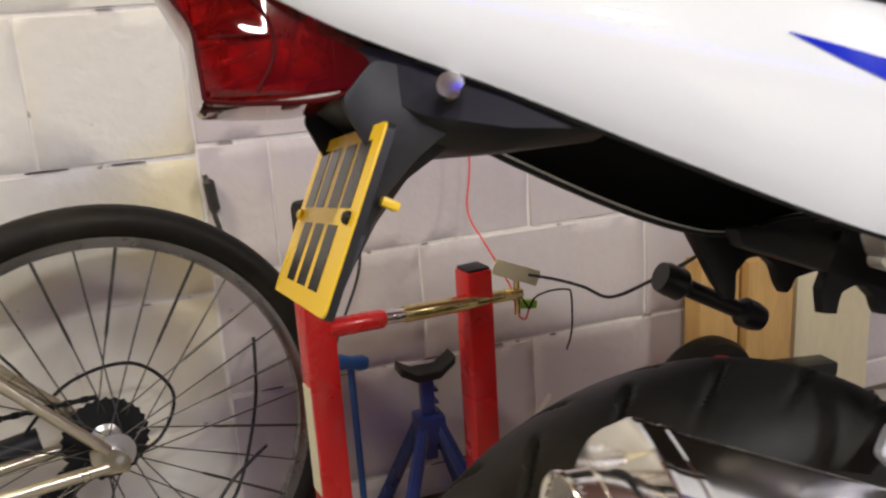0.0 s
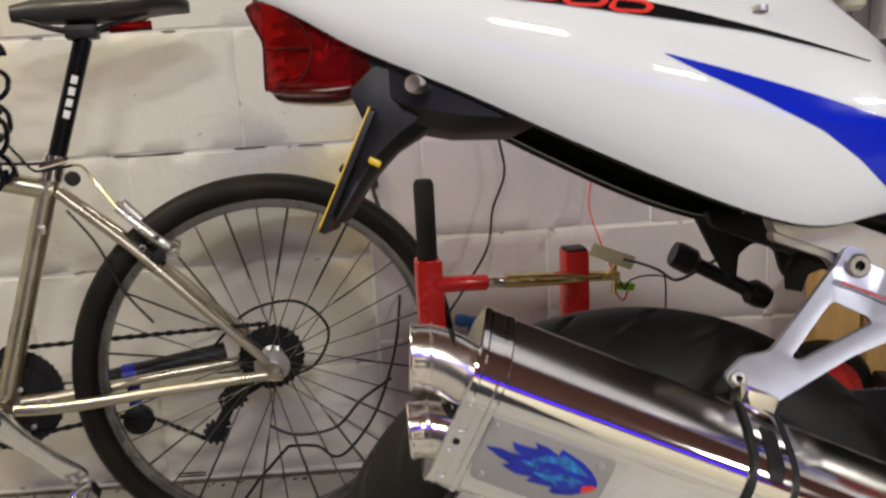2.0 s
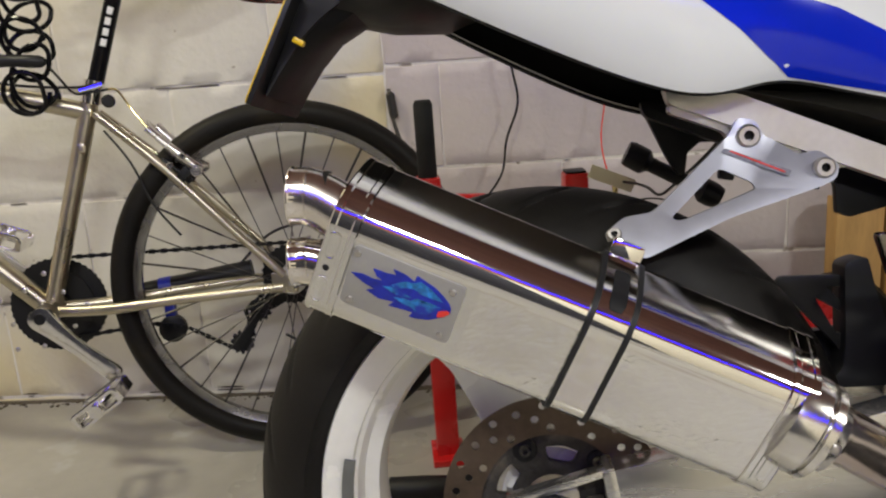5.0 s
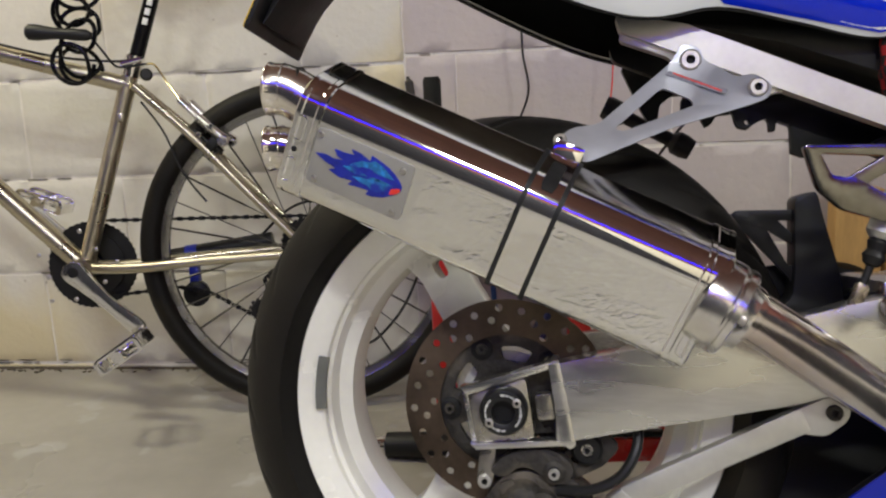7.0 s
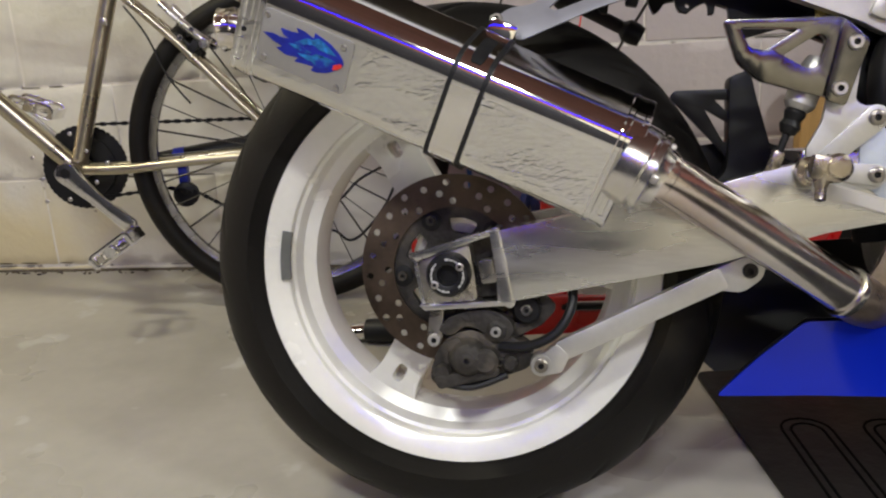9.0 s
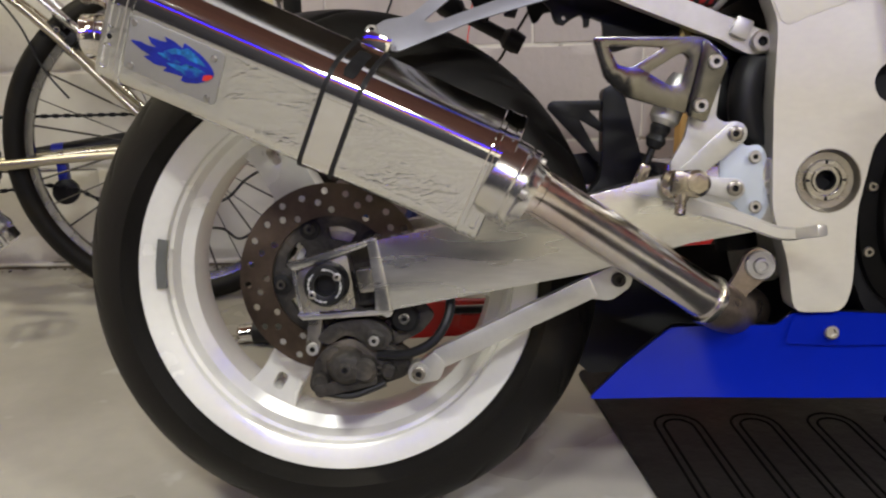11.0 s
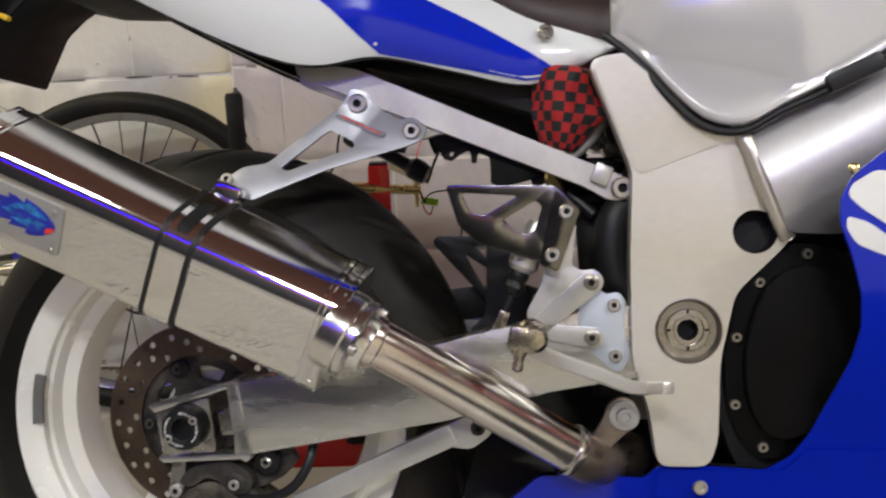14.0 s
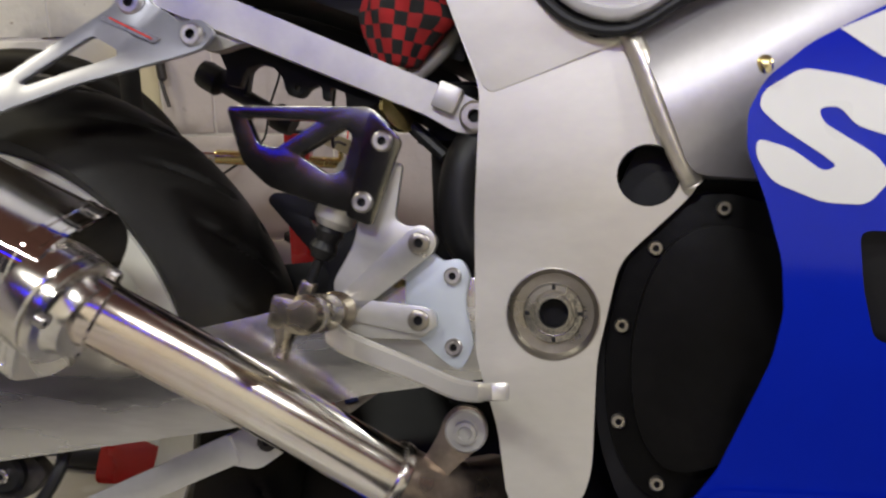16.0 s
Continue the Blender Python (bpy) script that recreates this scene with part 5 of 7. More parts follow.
for sg in (-1, 1):
    pts = []
    for i in range(41):
        x = -0.20 + 0.62 * i / 40
        zb, hw, zs, zt = lerp_table(TAIL, x)
        pts.append(V(x, sg * 0.86 * hw, zb + 0.0015))
    tube(bm, pts, 0.0035, 8)
part("tail_lip", bm, PLASTIC, bike)

# seat
bm = bmesh.new()
rows = []
for i in range(25):
    x = 0.25 + 0.245 * i / 24
    zb, hw, zs, zt = lerp_table(TAIL, min(x, 0.465))
    top = max(zs, 0.425) + 0.050 + 0.012 * max(0, (x - 0.40) / 0.09)
    w = hw * 0.86
    rows.append([V(x, a * w, b) for a, b in ((-0.9, zs - 0.012), (-1.0, zs + 0.002), (-1.02, zs + 0.018), (-0.9, top - 0.010), (-0.55, top), (0, top + 0.003), (0.55, top), (0.9, top - 0.010), (1.02, zs + 0.018), (1.0, zs + 0.002), (0.9, zs - 0.012))])
rings(bm, rows, True)
part("seat", bm, SEAT, bike, "dark brown vinyl rider seat", 60)

# tail light
bm = bmesh.new()
rows = []
for x, z0, z1, hb, ht in ((-0.3390, 0.6165, 0.6235, 0.028, 0.028), (-0.3310, 0.6010, 0.6260, 0.036, 0.034), (-0.3235, 0.5850, 0.6260, 0.041, 0.037), (-0.3226, 0.5430, 0.6255, 0.049, 0.038), (-0.3190, 0.5400, 0.6250, 0.052, 0.040), (-0.3000, 0.5375, 0.6210, 0.057, 0.045), (-0.2800, 0.5360, 0.6095, 0.060, 0.049), (-0.2600, 0.5350, 0.5945, 0.062, 0.054), (-0.2400, 0.5365, 0.5790, 0.064, 0.058), (-0.2200, 0.5480, 0.5640, 0.064, 0.061)):
    h = z1 - z0
    rows.append([V(x, a * (hb + (ht - hb) * b), z0 + b * h) for a, b in ((-1.0, 0.10), (-0.92, 0.0), (0, -0.02), (0.92, 0.0), (1.0, 0.10), (1.0, 0.5), (1.0, 0.90), (0.92, 1.0), (-0.92, 1.0), (-1.0, 0.90), (-1.0, 0.5))])
rings(bm, rows, True)
light = part("tail_light", bm, LENS, bike, "red faceted tail light lens", 25)
for line, r in (([(-0.339, -0.029, 0.620), (-0.331, -0.037, 0.602), (-0.3235, -0.042, 0.586), (-0.3228, -0.046, 0.566), (-0.3226, -0.050, 0.543)], 0.0014), ([(-0.3226, -0.049, 0.5425), (-0.300, -0.0575, 0.5380), (-0.260, -0.0625, 0.5355), (-0.235, -0.0645, 0.5395)], 0.0016), ([(-0.3063, -0.0455, 0.6164), (-0.2869, -0.0515, 0.597), (-0.2788, -0.0555, 0.5781), (-0.2822, -0.0580, 0.5601), (-0.2932, -0.0580, 0.544)], 0.0012), ([(-0.3225, -0.0435, 0.5790), (-0.300, -0.0525, 0.5775), (-0.281, -0.0560, 0.5765)], 0.0010)):
    bm = bmesh.new()
    tube(bm, spline(line, 5, False), r, 8)
    part("lens_edge", bm, LENSRIM, light)
bm = bmesh.new()
tube(bm, spline([(-0.318, -0.049, 0.5405), (-0.285, -0.057, 0.5370), (-0.245, -0.061, 0.5385)], 5, False), 0.0015, 8)
part("clear_strip", bm, CLEAR, light)
bm = bmesh.new()
for k in range(5):
    box(bm, (0.026, 0.076, 0.003), pose(-0.300, 0, 0.552 + 0.013 * k, 0, -12), 0.001)
box(bm, (0.004, 0.10, 0.060), pose(-0.262, 0, 0.578, 0, 20), 0.001)
part("reflector", bm, WORN, light)
bm = bmesh.new()
box(bm, (0.072, 0.070, 0.026), pose(-0.268, 0, 0.562), 0.004)
box(bm, (0.040, 0.052, 0.030), pose(-0.284, 0, 0.592, 0, 20), 0.004)
part("lamp_core", bm, LAMPBACK, light)
bm = bmesh.new()
lathe(bm, [(0.002, -0.016), (0.010, -0.008), (0.012, 0.004), (0.006, 0.014), (0, 0.016)], pose(-0.262, -0.022, 0.557, 0, 60), 16)
part("bulb", bm, AMBER, light, "orange bulb")

# under-tail tray and plate hanger
bm = bmesh.new()
rows = []
for x, z0, z1, hw in ((-0.245, 0.540, 0.570, 0.055), (-0.20, 0.505, 0.556, 0.072), (-0.15, 0.494, 0.535, 0.086), (-0.09, 0.492, 0.515, 0.096), (-0.06, 0.505, 0.512, 0.098)):
    rows.append([V(x, a * hw, z0 + b * (z1 - z0)) for a, b in ((-0.8, 0), (-1, 0.3), (-1, 1), (1, 1), (1, 0.3), (0.8, 0))])
rings(bm, rows, True)
tray = part("undertail_tray", bm, PLASTIC, bike, "black plastic under-tail tray", 40)
bm = bmesh.new()
rows = []
for x, z, hw, d in ((-0.190, 0.522, 0.062, 0.032), (-0.220, 0.490, 0.060, 0.016), (-0.239, 0.462, 0.066, 0.009), (-0.255, 0.436, 0.072, 0.006), (-0.265, 0.420, 0.074, 0.005)):
    n = V(0.85, 0, -0.45)
    c = V(x, 0, z)
    rows.append([c + V(0, a * hw, 0) + n * (b * d) for a, b in ((-0.75, 1), (-1, 0.2), (-1, -0.2), (1, -0.2), (1, 0.2), (0.75, 1))])
rings(bm, rows, True)
hang = part("plate_hanger", bm, PLASTIC, bike, "black plastic plate hanger", 40)
for w in (0.062, -0.068):
    bm = bmesh.new()
    plate(bm, rounded([(-0.247, 0.534), (-0.224, 0.556), (-0.190, 0.545), (-0.178, 0.512), (-0.206, 0.494), (-0.228, 0.474), (-0.245, 0.449), (-0.262, 0.420), (-0.267, 0.424), (-0.250, 0.458), (-0.232, 0.498)], 0.006), w, w + 0.006, (), FLAT, 0.002)
    part("gusset", bm, PLASTIC, hang)
PM = Matrix(((0, 0.44, -0.898, -0.2490), (-1, 0, 0, -0.004), (0, 0.898, 0.44, 0.4625), (0, 0, 0, 1)))  # plan on the plate, facing the rear
bm = bmesh.new()
plate(bm, rounded([(-0.094, -0.059), (0.094, -0.059), (0.094, 0.058), (-0.094, 0.058)], 0.006), 0.0050, 0.0065, (), PM)
np_ = part("number_plate", bm, YELLOW, bike, "yellow number plate with two rows of dark bars")
bm = bmesh.new()
plate(bm, rounded([(-0.0945, -0.0595), (0.0945, -0.0595), (0.0945, 0.0585), (-0.0945, 0.0585)], 0.006), 0.0, 0.005, (), PM)
part("plate_back", bm, PLASTIC, np_)
for u, v in ((-0.060, 0.027), (-0.022, 0.027), (0.022, 0.027), (0.060, 0.027), (-0.042, -0.026), (0.0, -0.026), (0.042, -0.026)):
    bm = bmesh.new()
    plate(bm, [(u - 0.014, v - 0.021), (u + 0.014, v - 0.021), (u + 0.014, v + 0.021), (u - 0.014, v + 0.021)], 0.0065, 0.0069, (), PM)
    part("plate_bar", bm, BLACKP, np_)
for u, mt in ((-0.078, YELLOW), (0.078, DARK)):
    bm = bmesh.new()
    lathe(bm, [(0.0042, 0.0065), (0.0042, 0.009), (0.0025, 0.0105), (0, 0.0105)], PM @ pose(u, 0.0, 0), 12)
    part("plate_screw", bm, mt, np_)
bm = bmesh.new()
box(bm, (0.012, 0.009, 0.006), pose(-0.228, -0.076, 0.470, 0, 30), 0.002)
part("plate_clip", bm, YELLOW, np_)
for sgn in (-1, 1):
    bm = bmesh.new()
    tube(bm, [(-0.180, sgn * 0.06, 0.532), (-0.182, sgn * 0.074, 0.532), (-0.184, sgn * 0.086, 0.533)], [0.007, 0.0065, 0.0055], 12)
    stalk = part("indicator", bm, PLASTIC, bike, "small metal-capped indicator on a black stalk")
    bm = bmesh.new()
    lathe(bm, [(0.004, -0.010), (0.0070, -0.007), (0.0085, 0.006), (0.0075, 0.010), (0, 0.011)], along((-0.186, sgn * 0.092, 0.533), (-0.45, sgn * 0.85, 0.1)), 20)
    part("indicator_lens", bm, SATIN, stalk)

# fuel tank
bm = bmesh.new()
rows = []
TANK = [(0.472, 0.411, 0.098, 0.47), (0.50, 0.386, 0.122, 0.55), (0.53, 0.348, 0.138, 0.60), (0.56, 0.320, 0.147, 0.64), (0.597, 0.3115, 0.152, 0.67), (0.635, 0.3300, 0.156, 0.69), (0.68, 0.3510, 0.160, 0.70), (0.78, 0.4060, 0.168, 0.70), (0.92, 0.46, 0.165, 0.68), (1.02, 0.50, 0.12, 0.62)]
CREASE = [(0.472, 0.420), (0.490, 0.403), (0.5437, 0.392), (0.6191, 0.372), (0.660, 0.361), (0.690, 0.365), (0.78, 0.410), (1.02, 0.53)]
for i in range(45):
    x = 0.472 + 0.548 * i / 44
    zb, hw, zt = lerp_table(TANK, x)
    h = zt - zb
    zc = max(lerp_table(CREASE, x)[0], zb + 0.020)
    k = min(1.0, max(0.0, (zc - zb - 0.020) / 0.016))
    half = [(0.80 * hw, zb + 0.006), (0.955 * hw, zb), (0.985 * hw, zb + 0.003), (0.987 * hw, zb + 0.008), ((0.975 - 0.042 * k) * hw, zb + 0.0125), ((0.98 - 0.038 * k) * hw, zc - 0.006), (0.990 * hw, zc), (1.0 * hw, zb + max(0.36 * h, zc - zb + 0.02)), (0.97 * hw, zb + 0.55 * h), (0.84 * hw, zb + 0.78 * h), (0.55 * hw, zb + 0.95 * h), (0, zt)]
    rows.append([V(x, -a, b) for a, b in half] + [V(x, a, b) for a, b in half[-2::-1]])
rings(bm, rows, True)
part("fuel_tank", bm, TANKP, bike, "pearl white fuel tank with recessed sides", 55)
bm = bmesh.new()
gl = spline([(0.4620, -0.116, 0.4130), (0.4890, -0.124, 0.3890), (0.5250, -0.132, 0.3450), (0.5570, -0.137, 0.3145), (0.5960, -0.141, 0.3065), (0.6350, -0.146, 0.3260), (0.6850, -0.152, 0.3480), (0.7750, -0.160, 0.4010), (0.86, -0.160, 0.433)], 6, False)
tube(bm, gl, 0.0045, 10)
part("tank_seal", bm, PLASTIC, bike, "black rubber edge below the tank")
bm = bmesh.new()
box(bm, (0.058, 0.014, 0.019), pose(0.700, -0.158, 0.3590, 0, -24.5), 0.005)
part("rubber_pad", bm, PLASTIC, bike)

# side fairing and belly pan: one blue panel, and a dark inner shell


def fair_y(x, z):
    t = min(1.0, max(0.0, (z + 0.17) / 0.40))
    return -0.088 - 0.138 * t * t * (3 - 2 * t) + 0.12 * max(0.0, 0.55 - x)


def panel(outline, holes=(), thick=0.003, side=1):
    return skin(outline, fair_y, holes, thick, side)


edge = [(0.296, -0.156), (0.340, -0.108), (0.386, -0.063), (0.440, -0.060), (0.499, -0.059), (0.512, -0.044), (0.560, -0.042), (0.622, -0.046), (0.645, -0.030), (0.660, -0.005), (0.675, 0.040), (0.688, 0.080), (0.692, 0.112), (0.688, 0.145), (0.675, 0.185), (0.664, 0.212), (0.664, 0.235), (0.674, 0.255), (0.700, 0.276), (0.740, 0.296), (0.90, 0.36), (1.05, 0.30), (1.05, -0.13), (0.80, -0.150), (0.55, -0.148), (0.40, -0.151)]
vent = rounded([(0.731, 0.164), (0.737, 0.128), (0.748, 0.094), (0.85, 0.080), (0.86, 0.160)], 0.008)
bm = panel([(p.x, p.y) for p in rounded([(a, b) for a, b in edge], 0.006, 3)], [[(p.x, p.y) for p in vent]])
fair_bvh = BVHTree.FromBMesh(bm)
part("side_fairing", bm, BLUE, bike, "glossy blue side fairing and belly pan", 40)
inner = panel([(x + 0.004, z) for x, z in edge], (), 0.003, 1)
for v in inner.verts:
    v.co.y += 0.012 if v.co.x > 0.5 else 0.02
bm = inner
part("fairing_lining", bm, PLASTIC, bike)
bm = panel([(a, b) for a, b in [(0.255, -0.105), (0.300, -0.045), (0.36, 0.000), (0.50, 0.005), (0.66, -0.02), (0.95, 0.05), (0.95, -0.14), (0.55, -0.150), (0.31, -0.155)]], (), 0.003, -1)
part("belly_pan", bm, PLASTIC, bike, "black inside of the far belly pan")
bm = bmesh.new()
box(bm, (0.50, 0.15, 0.004), pose(0.70, 0, -0.147), 0.001)
part("pan_floor", bm, BLUE, bike)
white = [(0.716, 0.2835), (0.740, 0.266), (0.80, 0.262), (0.95, 0.29), (0.95, 0.335), (0.90, 0.352), (0.742, 0.294)]
decal("white_flash", white, fair_bvh, WHITEDEC, bike, "white flash on the fairing")
letter = [(0.673, 0.248), (0.695, 0.261), (0.722, 0.2555), (0.760, 0.243), (0.760, 0.214), (0.748, 0.218), (0.725, 0.226), (0.716, 0.238), (0.704, 0.2365), (0.707, 0.228), (0.738, 0.208), (0.747, 0.195), (0.734, 0.179), (0.709, 0.1805), (0.679, 0.193), (0.669, 0.208), (0.669, 0.2195), (0.689, 0.213), (0.708, 0.199), (0.716, 0.202), (0.707, 0.209), (0.682, 0.226), (0.670, 0.238)]
decal("white_band", [(p.x, p.y) for p in rounded(letter, 0.006, 3)], fair_bvh, WHITEDEC, bike, "curved white logo band")
bm = bmesh.new()
lathe(bm, [(0.0078, -0.003), (0.0078, 0.0010), (0.0066, 0.0022), (0.0042, 0.0022), (0.0036, -0.001), (0, -0.001)], along(V(0.556, fair_y(0.556, -0.066) - 0.006, -0.066), (0.1, -1, 0.1)), 20)
part("panel_bolt", bm, WORN, bike)
bm = bmesh.new()
lathe(bm, [(0.0045, -0.004), (0.0045, 0.003), (0.003, 0.004), (0, 0.004)], along(V(0.672, -0.236, 0.262), (-0.3, -1, 0.3)), 16)
part("panel_screw", bm, GOLD, bike)
decal("pan_step", rounded([(0.513, -0.0455), (0.640, -0.046), (0.660, -0.020), (0.80, -0.020), (0.80, -0.080), (0.584, -0.083), (0.510, -0.081)], 0.006), fair_bvh, BLUE, bike, "", 0.0028)

# ---- bicycle leaning on the wall ----
BM = Matrix.Translation((-0.45, 0.706, 0.0)) @ pose(0, 0, 0, 0, 0, 12) @ pose(0, 0, 0, -5)
bicycle = group_of("bicycle", "bare metal mountain bicycle with black tyres leaning against the wall", "bicycle", BM)
HUB, BB, SC = V(0, 0, 0.335), V(-0.445, 0, 0.320), V(-0.322, 0, 0.685)
bm = bmesh.new()
lathe(bm, [(0.312 + 0.0235 * math.cos(a), 0.0245 * math.sin(a)) for a in [2 * math.pi * k / 16 for k in range(16)]], Matrix.Translation(HUB) @ ABOUT_Y, 96, loop=True)
bwheel_tyre = bm
bm2 = bmesh.new()
lathe(bm2, [(0.290, -0.011), (0.294, -0.013), (0.300, -0.012), (0.300, 0.012), (0.294, 0.013), (0.290, 0.011), (0.278, 0.008), (0.276, 0.0), (0.278, -0.008)], Matrix.Translation(HUB) @ ABOUT_Y, 96, loop=True)
bwheel = part("bicycle_wheel", bm2, material("grey_alloy_rim", (0.24, 0.235, 0.23), 0.24, 0.9, vary=0.3, scale=14), bicycle, "spoked rear bicycle wheel")
part("tyre", bwheel_tyre, RUBBER, bwheel, "black semi-slick bicycle tyre")
bm = bmesh.new()
lathe(bm, [(0.0, -0.058), (0.009, -0.058), (0.011, -0.040), (0.027, -0.037), (0.027, -0.033), (0.015, -0.026), (0.015, 0.026), (0.027, 0.033), (0.027, 0.037), (0.009, 0.04), (0.012, 0.056), (0.012, 0.064), (0.0, 0.066)], Matrix.Translation(HUB) @ ABOUT_Y, 24)
part("hub", bm, CAST, bwheel, "polished wheel hub")
for k in range(32):
    a = 2 * math.pi * k / 32
    side = 1 if k % 2 else -1
    lead = 0.75 if (k // 2) % 2 else -0.75
    p0 = HUB + V(0.020 * math.cos(a + lead), side * 0.034, 0.020 * math.sin(a + lead))
    p1 = HUB + V(0.278 * math.cos(a), 0.0, 0.278 * math.sin(a))
    bm = bmesh.new()
    tube(bm, [p0, p0.lerp(p1, 0.50), p0.lerp(p1, 0.53), p1], [0.0011, 0.0011, 0.0023 if k % 2 else 0.0014, 0.0023 if k % 2 else 0.0014], 6, False)
    part("spoke", bm, STEEL, bwheel)
bm = bmesh.new()
tube(bm, [BB, SC + V(0.002, 0, 0.02)], 0.0165, 18)
part("seat_tube", bm, TITAN, bicycle)
bm = bmesh.new()
tube(bm, [SC + V(0, 0, -0.012), V(-0.86, 0, 0.835)], 0.0165, 18)
part("top_tube", bm, TITAN, bicycle)
bm = bmesh.new()
tube(bm, [BB, V(-0.60, 0, 0.487), V(-0.885, 0, 0.785)], 0.019, 18)
part("down_tube", bm, TITAN, bicycle)
bm = bmesh.new()
tube(bm, [V(-0.845, 0, 0.885), V(-0.895, 0, 0.740)], 0.021, 18)
part("head_tube", bm, TITAN, bicycle)
bm = bmesh.new()
lathe(bm, [(0.0, -0.037), (0.021, -0.037), (0.021, 0.037), (0, 0.037)], Matrix.Translation(BB) @ ABOUT_Y, 20)
part("bottom_bracket", bm, TITAN, bicycle)
for sg in (-1, 1):
    bm = bmesh.new()
    tube(bm, spline([SC + V(0.008, sg * 0.014, -0.014), V(-0.20, sg * 0.034, 0.560), V(-0.10, sg * 0.052, 0.448), HUB + V(-0.012, sg * 0.062, 0.016)], 5, False), [0.0085] * 10 + [0.0075] * 6, 14)
    part("seat_stay", bm, TITAN, bicycle)
    bm = bmesh.new()
    tube(bm, spline([BB + V(0.012, sg * 0.022, 0.0), V(-0.33, sg * 0.036, 0.317), V(-0.20, sg * 0.050, 0.324), HUB + V(-0.015, sg * 0.062, -0.006)], 5, False), [0.0105] * 8 + [0.009] * 8, 14)
    part("chain_stay", bm, TITAN, bicycle)
    bm = bmesh.new()
    plate(bm, rounded([(-0.035, 0.358), (-0.005, 0.352), (0.014, 0.335), (0.010, 0.315), (-0.035, 0.322)], 0.006), sg * 0.062 - 0.003, sg * 0.062 + 0.003, (), FLAT, 0.001)
    part("dropout", bm, TITAN, bicycle)
bm = bmesh.new()
tube(bm, [SC + V(0, 0, 0.005), SC + V(0.012, 0, 0.045)], 0.019, 18)
tube(bm, [SC + V(-0.01, -0.026, 0.028), SC + V(0.03, -0.026, 0.036)], 0.005, 10)
part("seat_clamp", bm, CHROME, bicycle)
bm = bmesh.new()
post_top = V(-0.243, 0, 0.912)
tube(bm, [SC + V(0.008, 0, 0.025), post_top], 0.0145, 18)
post = part("seat_post", bm, BLACKP, bicycle, "black seat post with white marks")
bm = bmesh.new()
axis = (post_top - SC).normalized()
for k in range(4):
    q = SC + axis * (0.115 + 0.019 * k)
    box(bm, (0.010, 0.010, 0.013), Matrix.Translation(q) @ pose(0.002, -0.0098, 0) @ axis.to_track_quat("Z", "Y").to_matrix().to_4x4(), 0.0004)
part("printed_mark", bm, WHITEDEC, post)
bm = bmesh.new()
rows = []
for x, zc, w, h in ((-0.345, 0.955, 0.016, 0.014), (-0.31, 0.956, 0.022, 0.021), (-0.25, 0.956, 0.034, 0.024), (-0.20, 0.955, 0.055, 0.025), (-0.165, 0.957, 0.066, 0.023), (-0.135, 0.960, 0.068, 0.021), (-0.10, 0.961, 0.064, 0.019), (-0.084, 0.958, 0.050, 0.016), (-0.072, 0.953, 0.030, 0.009)):
    rows.append([V(x, w * math.cos(a), zc + h * (math.sin(a) if math.sin(a) > 0 else 0.9 * math.sin(a))) for a in [2 * math.pi * k / 16 for k in range(16)]])
rings(bm, rows, True)
saddle = part("saddle", bm, LEATHER, bicycle, "worn black vinyl saddle", 60)
bm = bmesh.new()
for sg in (-1, 1):
    tube(bm, spline([(-0.33, sg * 0.012, 0.945), (-0.27, sg * 0.022, 0.926), (-0.21, sg * 0.022, 0.926), (-0.14, sg * 0.035, 0.945)], 5, False), 0.0035, 8)
box(bm, (0.05, 0.05, 0.022), pose(-0.243, 0, 0.922), 0.005)
part("saddle_rail", bm, PLASTIC, saddle)
bm = bmesh.new()
tube(bm, [(-0.20, -0.02, 0.924), (-0.135, -0.01, 0.927)], 0.008, 10)
part("reflector_lamp", bm, LENS, saddle, "small red rear lamp")
# drivetrain
bm = bmesh.new()
pts = []
for k in range(44 * 4):
    r = 0.088 + (0.0018 if k % 4 in (0, 1) else 0.0)
    a = 2 * math.pi * k / 176
    pts.append((BB.x + r * math.cos(a), BB.z + r * math.sin(a)))
slots = [rounded([(BB.x + q * math.cos(radians(k * 72 + d)), BB.z + q * math.sin(radians(k * 72 + d))) for q, d in ((0.062, -9), (0.062, 9), (0.048, 9), (0.048, -9))], 0.004) for k in range(5)]
plate(bm, pts, -0.049, -0.046, slots, FLAT)
plate(bm, circle(BB.x, BB.z, 0.066, 60), -0.041, -0.038, [circle(BB.x, BB.z, 0.03, 24)], FLAT)
ringset = part("chainring", bm, PLASTIC, bicycle, "black toothed chainrings with small silver bolts")
for k in range(10):
    a = radians(k * 36 + 10)
    r = 0.056 if k % 2 else 0.078
    bm = bmesh.new()
    lathe(bm, [(0.0045, 0.0495), (0.0045, 0.0510), (0.002, 0.0520), (0, 0.0520)], FLAT @ pose(BB.x + r * math.cos(a), BB.z + r * math.sin(a), 0), 10)
    part("ring_bolt", bm, BOLT, ringset)
CR = V(-0.326, -0.085, 0.196)
bm = bmesh.new()
b0 = BB + V(0, -0.070, 0)
plate(bm, [(p.x, p.y) for p in spline([(-0.018, 0.008), (-0.018, -0.010), (-0.004, -0.021), (0.030, -0.018), (0.090, -0.0135), (0.150, -0.0145), (0.170, -0.009), (0.170, 0.010), (0.150, 0.0155), (0.090, 0.0115), (0.030, 0.016), (-0.004, 0.021)], 4)], -0.008, 0.008, (), Matrix.Translation(b0) @ pose(0, 0, 0, 0, math.degrees(math.atan2(BB.z - CR.z, CR.x - BB.x)), 0) @ FLAT, 0.005)
crank = part("crank_arm", bm, POLISH, bicycle, "scuffed silver crank arm")
bm = bmesh.new()
